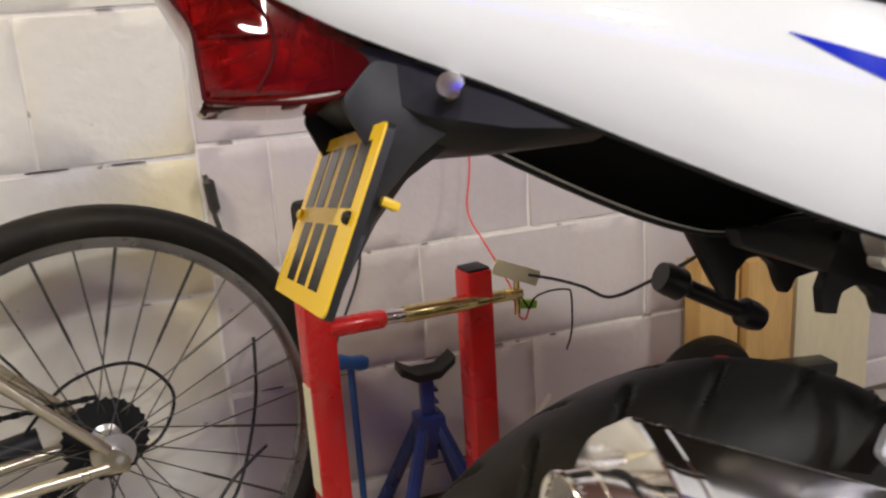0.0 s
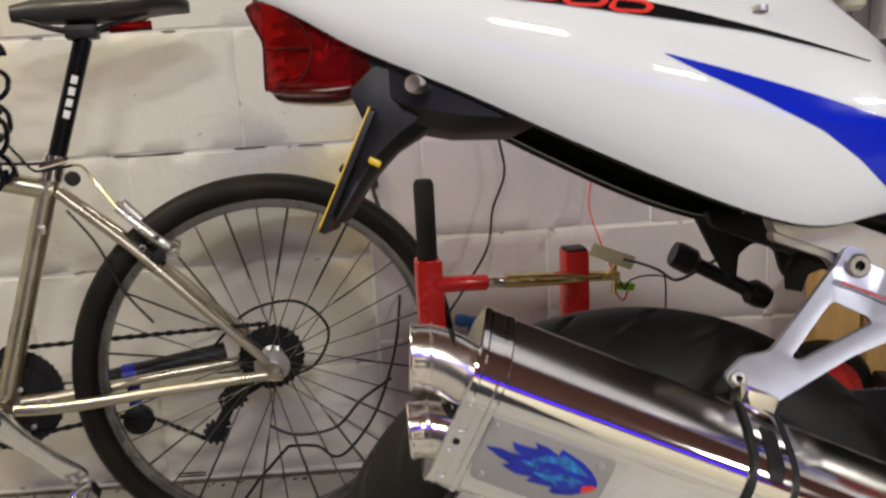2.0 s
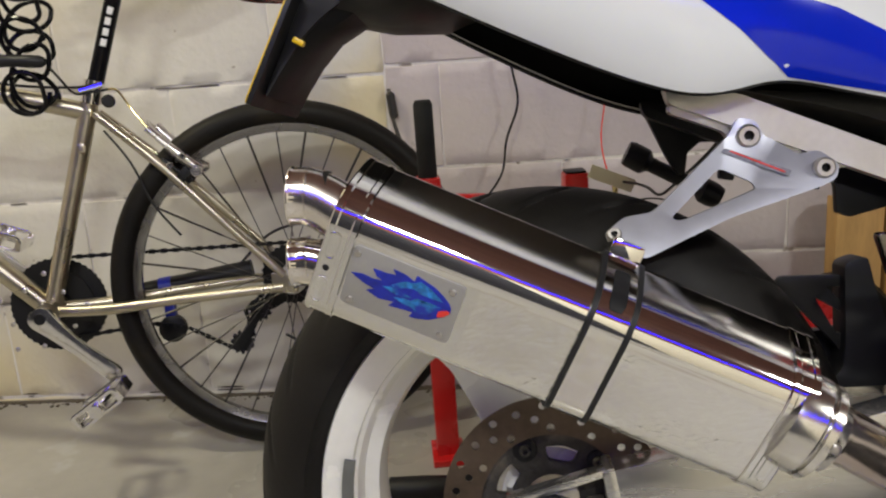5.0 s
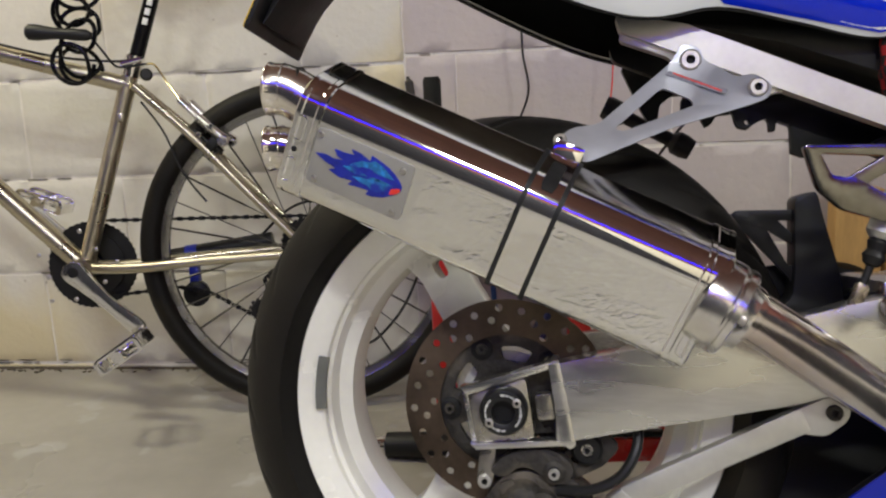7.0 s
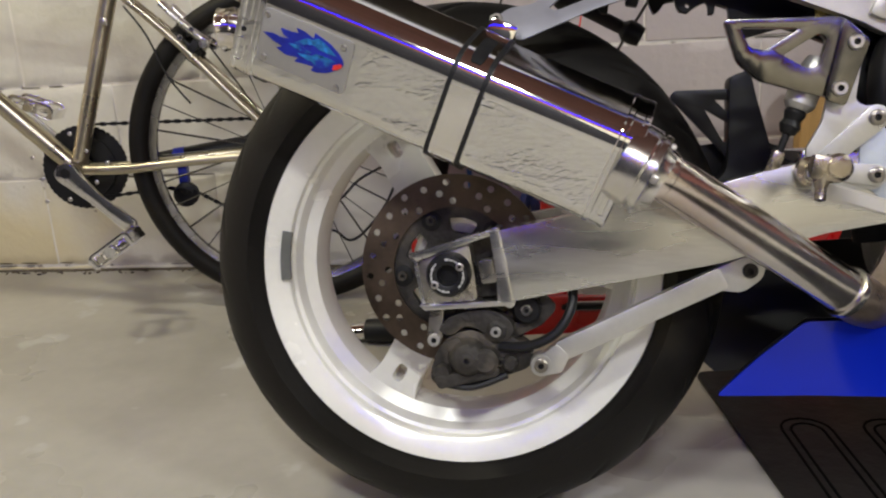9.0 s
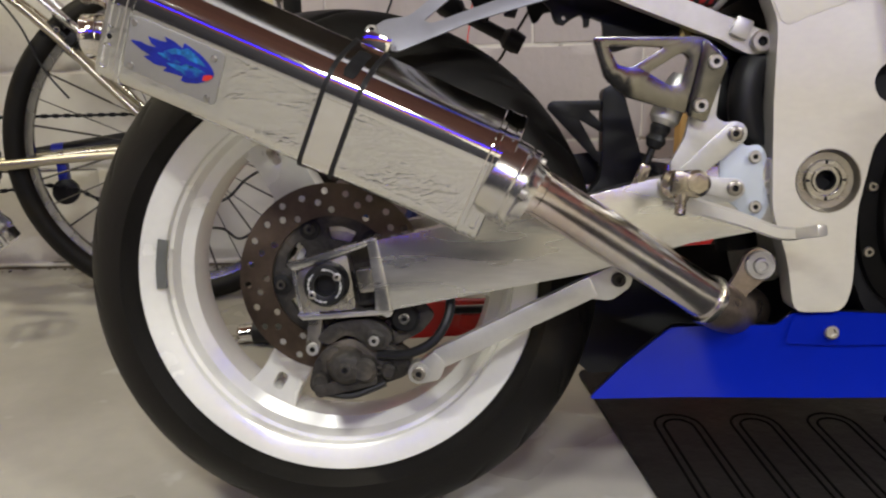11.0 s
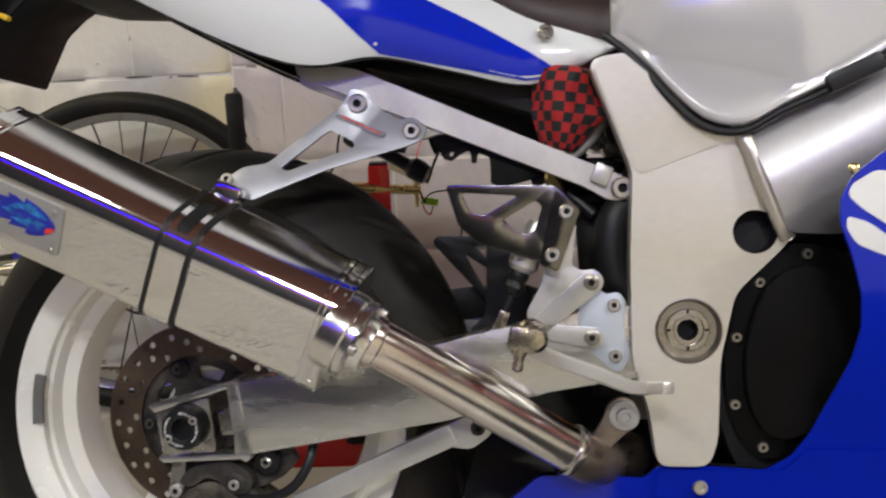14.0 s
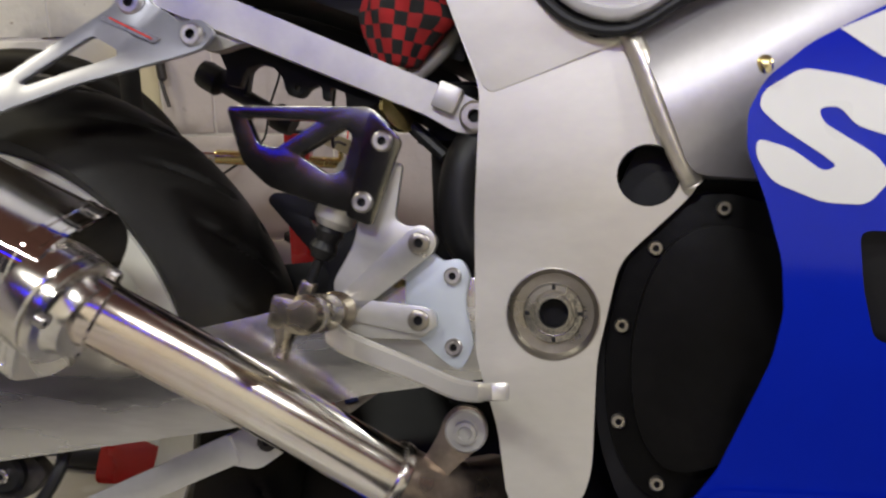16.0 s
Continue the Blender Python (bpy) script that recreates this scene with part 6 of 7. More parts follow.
lathe(bm, [(0.0, 0.079), (0.010, 0.079), (0.010, 0.074), (0, 0.074)], Matrix.Translation(BB) @ ABOUT_Y, 16)
part("crank_bolt", bm, DARK, crank)
bm = bmesh.new()
b1 = BB + V(0, 0.060, 0)
plate(bm, rounded([(-0.016, 0.016), (-0.016, -0.016), (0.168, -0.010), (0.168, 0.010)], 0.012), -0.007, 0.007, (), Matrix.Translation(b1) @ pose(0, 0, 0, 0, 180 + math.degrees(math.atan2(BB.z - CR.z, CR.x - BB.x)), 0) @ FLAT, 0.003)
part("crank_arm", bm, CAST, bicycle, "scuffed silver crank arm")


def pedal(c, turn):
    m = Matrix.Translation(c) @ pose(0, 0, 0, 0, turn, 0)
    bm = bmesh.new()
    plate(bm, rounded([(-0.050, 0.012), (-0.040, 0.018), (0.040, 0.018), (0.050, 0.010), (0.046, -0.014), (-0.046, -0.014)], 0.006), -0.040, -0.034, [rounded([(-0.038, 0.010), (-0.014, 0.010), (-0.014, -0.008), (-0.038, -0.008)], 0.003), rounded([(0.014, 0.010), (0.038, 0.010), (0.038, -0.008), (0.014, -0.008)], 0.003)], m @ FLAT, 0.001)
    plate(bm, rounded([(-0.050, 0.012), (-0.040, 0.018), (0.040, 0.018), (0.050, 0.010), (0.046, -0.014), (-0.046, -0.014)], 0.006), 0.034, 0.040, [rounded([(-0.038, 0.010), (-0.014, 0.010), (-0.014, -0.008), (-0.038, -0.008)], 0.003), rounded([(0.014, 0.010), (0.038, 0.010), (0.038, -0.008), (0.014, -0.008)], 0.003)], m @ FLAT, 0.001)
    for u in (-0.046, 0.046):
        box(bm, (0.006, 0.076, 0.022), m @ pose(u, 0, 0), 0.001)
    lathe(bm, [(0.011, -0.05), (0.011, 0.05), (0.0, 0.05)], m @ ABOUT_Y, 14)
    return part("pedal", bm, POLISH, bicycle, "silver cage pedal")


pedal(V(-0.345, -0.135, 0.172), -32)
pedal(V(-0.552, 0.110, 0.452), 22)
bm = bmesh.new()
for k in range(6):
    r = 0.030 + 0.0058 * k
    n = 14 + 3 * k
    pts = []
    for j in range(n * 2):
        a = 2 * math.pi * j / (n * 2)
        rr = r + (0.002 if j % 2 else -0.002)
        pts.append((rr * math.cos(a), HUB.z + rr * math.sin(a)))
    plate(bm, pts, -0.052 + 0.004 * k, -0.050 + 0.004 * k, [circle(0, HUB.z, 0.018, 12)], FLAT)
part("cassette", bm, DARK, bicycle, "dark toothed rear sprocket cluster")
runs = ([(BB.x, BB.z + 0.090), (0.0, HUB.z + 0.060)], [(BB.x + 0.01, BB.z - 0.068), (-0.275, 0.2625), (-0.213, 0.2476), (-0.122, 0.1900)], [(-0.090, 0.2150), (-0.100, 0.2700), (-0.052, 0.3080)])
for run in runs:
    bm = bmesh.new()
    flip = 0
    for (x0, z0), (x1, z1) in zip(run, run[1:]):
        n = max(1, int(math.hypot(x1 - x0, z1 - z0) / 0.0110))
        ang = math.degrees(math.atan2(z0 - z1, x1 - x0))
        for k in range(n):
            t = (k + 0.5) / n
            flip += 1
            box(bm, (0.0108, 0.005 if flip % 2 else 0.008, 0.0085 if flip % 2 else 0.0050), pose(x0 + (x1 - x0) * t, 0.042, z0 + (z1 - z0) * t, 0, ang, 0))
    part("chain_run", bm, DARK, bicycle, "oily black chain")
bm = bmesh.new()
plate(bm, rounded([(-0.010, 0.322), (0.012, 0.306), (-0.020, 0.276), (-0.050, 0.262), (-0.070, 0.272), (-0.062, 0.290)], 0.008), -0.070, -0.052, (), FLAT, 0.004)
for w in (-0.052, -0.035):
    plate(bm, rounded([(-0.062, 0.272), (-0.078, 0.276), (-0.124, 0.206), (-0.118, 0.192), (-0.106, 0.196)], 0.006), w, w + 0.0025, (), FLAT, 0.0008)
derailleur = part("derailleur", bm, DARK, bicycle, "black rear derailleur")
for cx, cz in ((-0.113, 0.206), (-0.072, 0.268)):
    bm = bmesh.new()
    teeth = [(cx + (0.0235 if j % 4 < 2 else 0.0185) * math.cos(2 * math.pi * j / 44), cz + (0.0235 if j % 4 < 2 else 0.0185) * math.sin(2 * math.pi * j / 44)) for j in range(44)]
    plate(bm, teeth, -0.048, -0.037, [circle(cx, cz, 0.005, 12)], FLAT)
    part("jockey_wheel", bm, PLASTIC, derailleur, "black toothed jockey wheel")
bm = bmesh.new()
tube(bm, spline([(-0.10, 0.065, 0.360), (-0.03, 0.075, 0.415), (0.06, 0.080, 0.420), (0.112, 0.080, 0.360), (0.080, 0.078, 0.295), (0.01, 0.07, 0.280)], 7, False), 0.0028, 8)
tube(bm, spline([(-0.02, -0.065, 0.24), (0.02, -0.08, 0.222), (0.09, -0.085, 0.225), (0.14, -0.08, 0.265), (0.20, -0.06, 0.29)], 7, False), 0.0028, 8)
part("gear_cable", bm, PLASTIC, bicycle)
# rim brake
bm = bmesh.new()
for sg in (-1, 1):
    tube(bm, spline([(-0.222, sg * 0.050, 0.640), (-0.192, sg * 0.048, 0.607), (-0.158, sg * 0.042, 0.575), (-0.136, sg * 0.042, 0.558)], 5, False), 0.0085, 12, True, 0.6)
    lathe(bm, [(0.010, -0.006), (0.012, 0.0), (0.010, 0.008), (0.0, 0.009)], along((-0.146, sg * 0.050, 0.556), (0, sg, 0)), 14)
    tube(bm, [(-0.182, sg * 0.022, 0.575), (-0.166, sg * 0.045, 0.585)], 0.004, 8)
tube(bm, spline([(-0.215, -0.05, 0.634), (-0.225, -0.02, 0.650), (-0.222, 0.05, 0.634)], 6, False), 0.0025, 8)
brake = part("rim_brake", bm, SATIN, bicycle, "silver linear-pull rim brake")
for sg in (-1, 1):
    bm = bmesh.new()
    box(bm, (0.066, 0.013, 0.014), pose(-0.186, sg * 0.026, 0.556, 0, 42), 0.004)
    box(bm, (0.018, 0.016, 0.026), pose(-0.168, sg * 0.040, 0.552, 0, 42), 0.004)
    part("brake_pad", bm, PLASTIC, brake)
    bm = bmesh.new()
    tube(bm, spline([(-0.140, sg * 0.056, 0.552), (-0.165, sg * 0.058, 0.570), (-0.195, sg * 0.054, 0.598)], 5, False), 0.0014, 6)
    part("return_spring", bm, STEEL, brake)
    for x, z in ((-0.190, 0.570), (-0.166, 0.585), (-0.143, 0.556)):
        bolt("pad_bolt", (x, sg * 0.052, z), (0, sg, 0), 0.0058, 0.008, brake, SATIN)
bm = bmesh.new()
tube(bm, spline([(-0.372, -0.046, 0.757), (-0.358, -0.040, 0.735), (-0.340, -0.030, 0.709), (-0.312, -0.024, 0.709), (-0.285, -0.020, 0.712)], 6, False), 0.0024, 8)
tube(bm, spline([(-0.288, -0.025, 0.725), (-0.30, -0.025, 0.722), (-0.35, -0.02, 0.720), (-0.46, -0.018, 0.735), (-0.60, -0.018, 0.775)], 6, False), 0.0025, 8)
tube(bm, spline([(-0.302, -0.020, 0.640), (-0.262, -0.030, 0.580), (-0.232, -0.028, 0.500), (-0.19, -0.035, 0.44)], 6, False), 0.0022, 8)
part("brake_cable", bm, PLASTIC, bicycle)
bm = bmesh.new()
tube(bm, spline([(-0.285, -0.020, 0.712), (-0.268, -0.024, 0.708), (-0.247, -0.036, 0.676), (-0.222, -0.044, 0.638)], 6, False), 0.0020, 8)
part("brake_noodle", bm, GOLD, bicycle, "thin bright brake cable guide")
bm = bmesh.new()
lathe(bm, [(0.0, -0.010), (0.010, -0.010), (0.012, -0.006), (0.012, 0.008), (0.009, 0.011), (0.0, 0.011)], along(SC + V(0.036, -0.024, 0.006), (0.2, -1, 0)), 18)
part("clamp_bolt", bm, PLASTIC, bicycle)
bm = bmesh.new()
box(bm, (0.014, 0.012, 0.016), pose(-0.345, -0.02, 0.612), 0.003)
part("cable_stop", bm, TITAN, bicycle)

# spiral cable lock hanging on the top tube
bm = bmesh.new()
pts = []
LOOPS = [(-0.392, 0.945, 0.030, 0.026), (-0.410, 0.915, 0.036, 0.034), (-0.396, 0.900, 0.037, 0.030), (-0.406, 0.862, 0.035, 0.036), (-0.396, 0.846, 0.038, 0.030), (-0.408, 0.812, 0.036, 0.036), (-0.4030, 0.793, 0.039, 0.032), (-0.4000, 0.768, 0.034, 0.040), (-0.4020, 0.712, 0.034, 0.036), (-0.4180, 0.7165, 0.0345, 0.0355), (-0.4140, 0.7140, 0.034, 0.036)]
STEPS = 26
for k in range((len(LOOPS) - 1) * STEPS + 1):
    i, t = min(k // STEPS, len(LOOPS) - 2), (k - min(k // STEPS, len(LOOPS) - 2) * STEPS) / STEPS
    cx, cz, rx_, rz_ = (a + (b - a) * t for a, b in zip(LOOPS[i], LOOPS[i + 1]))
    a = 2 * math.pi * k / STEPS
    pts.append(V(cx + rx_ * math.cos(a), -0.046 + 0.016 * math.sin(a * 0.5 + 1) + 0.004 * i % 0.012, cz + rz_ * math.sin(a + 0.25 * math.sin(i * 2.1))))
tube(bm, pts, 0.0042, 8)
lockbody = part("cable_lock", bm, BLACKP, None, "", 35, BM)
tagged(lockbody, "black spiral cable lock hung on the bicycle top tube", "cable lock")
bm = bmesh.new()
lathe(bm, [(0.0, -0.034), (0.010, -0.033), (0.0150, -0.028), (0.0155, -0.014), (0.0130, 0.004), (0.0105, 0.022), (0.0100, 0.040), (0.0115, 0.056), (0.0105, 0.078), (0.006, 0.086), (0.0, 0.086)], along((-0.457, -0.062, 0.7735), (1, 0, -0.10)), 18)
part("lock_head", bm, PLASTIC, lockbody)

# blue-banded black pump strapped low on the far chain stay
bm = bmesh.new()
tube(bm, [(-0.33, 0.080, 0.316), (-0.08, 0.072, 0.345)], 0.019, 14)
pump = part("frame_pump", bm, PLASTIC, bicycle, "black mini pump with blue straps")
bm = bmesh.new()
tube(bm, [(-0.262, 0.078, 0.323), (-0.238, 0.078, 0.325)], 0.022, 14)
box(bm, (0.020, 0.03, 0.075), pose(-0.248, 0.078, 0.275), 0.004)
part("strap", bm, BLUEPL, pump)
bm = bmesh.new()
lathe(bm, [(0.020, -0.012), (0.027, -0.008), (0.027, 0.008), (0.020, 0.012)], FLAT @ pose(-0.246, 0.243, -0.070), 18)
part("stand_foot", bm, PLASTIC, bicycle, "black kickstand foot")

# ---- red work stand behind the machine ----
stand = group_of("work_stand", "red steel work stand with zinc adjuster and black foam grip", "work stand", pose(0, 0, 0))


def post(x, y, top, label):
    bm = bmesh.new()
    box(bm, (0.042, 0.042, top - 0.010), pose(x, y, (top + 0.010) / 2, 0, 0, 8), 0.004)
    return part("post", bm, REDP, stand, label)


p1 = post(-0.172, 0.632, 0.531, "red square steel post with a worn label")
p2 = post(0.083, 0.704, 0.512, "red square steel post with a black end plug")
bm = bmesh.new()
box(bm, (0.036, 0.036, 0.004), pose(0.083, 0.704, 0.514, 0, 0, 8), 0.001)
part("end_plug", bm, PLASTIC, p2)
bm = bmesh.new()
lathe(bm, [(0.014, 0.525), (0.0165, 0.530), (0.0165, 0.655), (0.013, 0.662), (0, 0.662)], pose(-0.172, 0.632, 0), 20)
part("foam_grip", bm, FOAM, p1, "black foam grip")
bm = bmesh.new()
box(bm, (0.0015, 0.030, 0.16), pose(-0.1935, 0.629, 0.33, 0, 0, 8))
part("label_strip", bm, CREAM, p1, "worn pale label strip")
A, B = V(-0.160, 0.622, 0.489), V(0.200, 0.722, 0.455)
dirn = (B - A).normalized()
for r, s0, s1, mt, nm in ((0.0135, 0.0, 0.088, REDP, "cross_sleeve"), (0.0100, 0.088, 0.125, CHROME, "adjuster_tip"), (0.0120, 0.120, 0.245, GOLD, "adjuster_tube"), (0.0095, 0.245, 0.335, GOLD, "adjuster_rod")):
    bm = bmesh.new()
    tube(bm, [A + dirn * s0, A + dirn * (s0 + 0.003), A + dirn * (s1 - 0.003), A + dirn * s1], [r * 0.9, r, r, r * 0.9], 16)
    part(nm, bm, mt, stand)
bm = bmesh.new()
tube(bm, [A + dirn * 0.328 + V(0, 0, -0.034), A + dirn * 0.328 + V(0, 0, 0.030)], 0.005, 10)
part("tommy_bar", bm, GOLD, stand)
for x, y in ((-0.172, 0.632), (0.083, 0.704)):
    bm = bmesh.new()
    box(bm, (0.06, 0.09, 0.012), pose(x, y, 0.006, 0, 0, 8), 0.002)
    part("foot", bm, REDP, stand)

# tag and wires
bm = bmesh.new()
box(bm, (0.085, 0.0012, 0.024), pose(0.147, 0.690, 0.499, 0, 24, 8), 0.0004)
tagged(part("paper_tag", bm, CREAM), "cream paper tag tied to the stand's adjuster", "tag")
bm = bmesh.new()
box(bm, (0.034, 0.012, 0.014), pose(0.178, 0.728, 0.432, 0, 10), 0.003)
tagged(part("terminal_clip", bm, GREEN), "small lime green terminal clip hanging from wires", "clip")
bm = bmesh.new()
tube(bm, spline([(0.165, 0.90, 0.72), (0.16, 0.90, 0.62), (0.150, 0.89, 0.55), (0.146, 0.80, 0.512), (0.158, 0.740, 0.460), (0.164, 0.735, 0.420), (0.178, 0.733, 0.405), (0.186, 0.730, 0.432)], 7, False), 0.0015, 6)
tagged(part("red_wire", bm, REDDEC), "thin red wire hanging down the wall", "wire")
bm = bmesh.new()
tube(bm, spline([(-0.02, 0.90, 0.80), (-0.02, 0.90, 0.70), (-0.01, 0.90, 0.62), (-0.035, 0.90, 0.55), (-0.05, 0.88, 0.48), (-0.10, 0.80, 0.43), (-0.14, 0.72, 0.405)], 7, False), 0.0024, 8)
tagged(part("black_cable", bm, PLASTIC), "black cable hanging down the wall", "cable")
bm = bmesh.new()
tube(bm, spline([(0.168, 0.690, 0.492), (0.180, 0.620, 0.502), (0.190, 0.560, 0.507), (0.202, 0.507, 0.506), (0.222, 0.440, 0.545), (0.246, 0.378, 0.590), (0.270, 0.330, 0.640)], 7, False), 0.0024, 8)
tagged(part("black_cable", bm, PLASTIC), "black lead running up to the motorcycle tail", "cable")
bm = bmesh.new()
tube(bm, spline([(-0.268, WY - 0.01, 0.66), (-0.262, WY - 0.02, 0.60), (-0.250, WY - 0.02, 0.55)], 5, False), 0.004, 8)
lathe(bm, [(0.004, -0.03), (0.009, -0.025), (0.009, 0.02), (0.004, 0.025)], along((-0.262, WY - 0.018, 0.625), (0.1, 0, -1)), 12)
tagged(part("wall_hook", bm, STEEL), "small grey steel hook hanging on the wall", "hook")

bm = bmesh.new()
tube(bm, spline([(-0.455, 0.80, 0.134), (-0.401, 0.80, 0.130), (-0.365, 0.79, 0.110), (-0.329, 0.80, 0.129), (-0.280, 0.83, 0.189), (-0.240, 0.88, 0.290), (-0.225, WY - 0.006, 0.380)], 7, False), 0.0030, 8)
tube(bm, [(-0.455, 0.80, 0.134), (-0.520, 0.82, 0.060), (-0.560, 0.84, 0.003)], 0.0030, 8)
tagged(part("black_cable", bm, PLASTIC), "black cable looping down the wall to the floor", "cable")

bm = bmesh.new()
tube(bm, spline([(0.171, 0.70, 0.434), (0.180, 0.70, 0.450), (0.204, 0.70, 0.457), (0.235, 0.70, 0.455), (0.243, 0.70, 0.444), (0.243, 0.70, 0.388), (0.238, 0.71, 0.350)], 5, False), 0.0016, 8)
tube(bm, spline([(0.171, 0.70, 0.434), (0.166, 0.71, 0.445), (0.160, 0.715, 0.458)], 5, False), 0.0016, 8)
tagged(part("black_wire", bm, PLASTIC), "thin stiff black wire looped from the stand's adjuster", "wire")

# blue axle stand
axs = group_of("axle_stand", "dark blue steel axle stand with a black saddle", "axle stand", pose(0.045, 0.86, 0))
bm = bmesh.new()
box(bm, (0.022, 0.022, 0.15), pose(0, 0, 0.205), 0.003)
for k in range(6):
    box(bm, (0.008, 0.026, 0.006), pose(0.013, 0, 0.15 + 0.022 * k, 0, 20), 0.001)
part("ratchet_bar", bm, NAVY, axs)
for sx in (-1, 1):
    for sy in (-1, 1):
        bm = bmesh.new()
        tube(bm, [(sx * 0.012, sy * 0.012, 0.20), (sx * 0.085, sy * 0.075, 0.0)], [0.012, 0.014], 8)
        part("leg", bm, NAVY, axs)
bm = bmesh.new()
box(bm, (0.05, 0.05, 0.05), pose(0, 0, 0.19), 0.006)
part("collar", bm, NAVY, axs)
bm = bmesh.new()
plate(bm, [(-0.048, 0.300), (-0.020, 0.283), (0.020, 0.283), (0.048, 0.305), (0.050, 0.318), (0.022, 0.298), (-0.020, 0.298), (-0.046, 0.314)], -0.022, 0.022, (), FLAT, 0.002)
part("saddle", bm, PLASTIC, axs, "black V-shaped saddle")

# blue tool behind the stand
bm = bmesh.new()
lathe(bm, [(0.0, -0.030), (0.010, -0.028), (0.013, -0.018), (0.010, 0.0), (0.013, 0.018), (0.010, 0.028), (0.0, 0.030)], along((-0.095, 0.80, 0.360), (1, 0.05, -0.25)), 14)
tube(bm, [(-0.095, 0.80, 0.360), (-0.090, 0.82, 0.18), (-0.085, 0.84, 0.004)], 0.006, 8)
tagged(part("blue_tool", bm, material("mid_blue_plastic", (0.02, 0.09, 0.30), 0.4, vary=0.2)), "blue-handled T-shaped tool standing by the wall", "tool")

# timber, wheel and board by the wall
bm = bmesh.new()
box(bm, (0.095, 0.045, 0.40), pose(0.640, 0.885, 0.20, 0, 0, 6), 0.003)
tagged(part("timber_post", bm, WOOD), "short upright pine board leaning by the wall", "timber")
bm = bmesh.new()
box(bm, (0.115, 0.045, 0.385), pose(0.755, 0.880, 0.1925, 0, 0, 4), 0.003)
tagged(part("timber_post", bm, WOOD), "wider upright pine board by the wall", "timber")
bm = bmesh.new()
box(bm, (0.20, 0.03, 0.42), pose(0.935, 0.895, 0.21, 0, 0, 2), 0.002)
tagged(part("pale_board", bm, PALEWOOD), "pale cream board standing against the wall", "board")
tw = group_of("trolley_wheel", "small red wheel with a black rubber tyre standing by the wall", "wheel", pose(0.585, 0.83, 0.130, 0, 0, 10))
bm = bmesh.new()
lathe(bm, [(0.100, -0.02), (0.122, -0.022), (0.130, -0.01), (0.130, 0.01), (0.122, 0.022), (0.100, 0.02)], ABOUT_Y, 48, loop=True)
part("tyre", bm, RUBBER, tw)
bm = bmesh.new()
lathe(bm, [(0.0, 0.012), (0.03, 0.016), (0.04, 0.008), (0.085, 0.006), (0.100, 0.018), (0.100, -0.018), (0.0, -0.018)], ABOUT_Y, 40)
part("disc", bm, REDP, tw)
bm = bmesh.new()
box(bm, (0.16, 0.05, 0.030), pose(0.775, 0.80, 0.172, 0, 6, 0), 0.006)
box(bm, (0.05, 0.05, 0.16), pose(0.80, 0.80, 0.080), 0.006)
tagged(part("black_bracket", bm, PLASTIC), "black steel T-shaped bracket standing on the floor", "bracket")

# red stand arm beyond the rear wheel
jack = group_of("paddock_stand", "red steel paddock stand arm with black slots beside the rear wheel", "paddock stand", pose(0, 0, 0))
bm = bmesh.new()
plate(bm, rounded([(0.00, 0.150), (0.02, 0.212), (0.19, 0.209), (0.33, 0.225), (0.345, 0.246), (0.44, 0.235), (0.42, 0.175), (0.33, 0.158), (0.20, 0.158), (0.06, 0.152)], 0.012), -0.150, -0.138, [rounded([(0.120, 0.202), (0.186, 0.204), (0.186, 0.189), (0.120, 0.187)], 0.006)], FLAT, 0.003)
part("arm", bm, REDP, jack, "red pressed steel arm")
bm = bmesh.new()
box(bm, (0.075, 0.012, 0.008), pose(0.153, 0.142, 0.1945, 0, -1), 0.002)
part("slot_rubber", bm, PLASTIC, jack)
bm = bmesh.new()
plate(bm, rounded([(0.228, 0.20), (0.242, 0.20), (0.242, 0.0), (0.228, 0.0)], 0.004), -0.170, -0.150, (), FLAT, 0.002)
part("leg", bm, PLASTIC, jack)

# black strap with chrome buckle on the floor
bm = bmesh.new()
lathe(bm, [(0.010, -0.06), (0.022, -0.055), (0.024, 0.0), (0.024, 0.16), (0.018, 0.17)], along((-0.205, 0.470, 0.024), (1, -0.02, 0)), 16)
bar = part("padlock_sleeve", bm, PLASTIC)
tagged(bar, "black sleeved chain end with a chrome padlock on the floor", "padlock")
bm = bmesh.new()
lathe(bm, [(0.008, -0.02), (0.017, -0.015), (0.018, 0.01), (0.010, 0.02)], along((-0.275, 0.475, 0.020), (0.9, 0.2, 0)), 16)
lathe(bm, [(0.013, -0.004), (0.017, -0.004), (0.017, 0.004), (0.013, 0.004)], along((-0.300, 0.478, 0.006), (0, 0, 1)), 16, loop=True)
part("shackle", bm, CHROME, bar)

# rubber mat under the engine
# Its stretch past y -0.42 is unseen, added to darken the pipe's reflection.
bm = bmesh.new()
plate(bm, rounded([(0.325, 0.330), (0.400, -0.085), (0.440, -0.42), (0.515, -1.05), (1.62, -0.92), (1.40, 0.50)], 0.02), 0.0, 0.007, (), Matrix(), 0.002)
floor_mat = tagged(part("rubber_mat", bm, MAT), "dirty black ribbed rubber mat on the floor", "mat")
# Grooves drawn as raised near-black lines; their shade is put into the colour.
for k in range(9):
    for w, top in ((0.034, 0.170), (0.022, 0.155)):
        bm = bmesh.new()
        x = 0.452 + 0.112 * k
        loop = [(x - w, -0.95), (x - w, top - w)] + [(x + w * math.cos(a), top - w + w * math.sin(a)) for a in [math.pi * (8 - j) / 8 for j in range(9)]] + [(x + w, -0.95)]
        tube(bm, [(p + 0.12 * (0.17 - q), q, 0.0055) for p, q in loop], 0.0028, 6, False)
        part("mat_rib", bm, GROOVE, floor_mat)

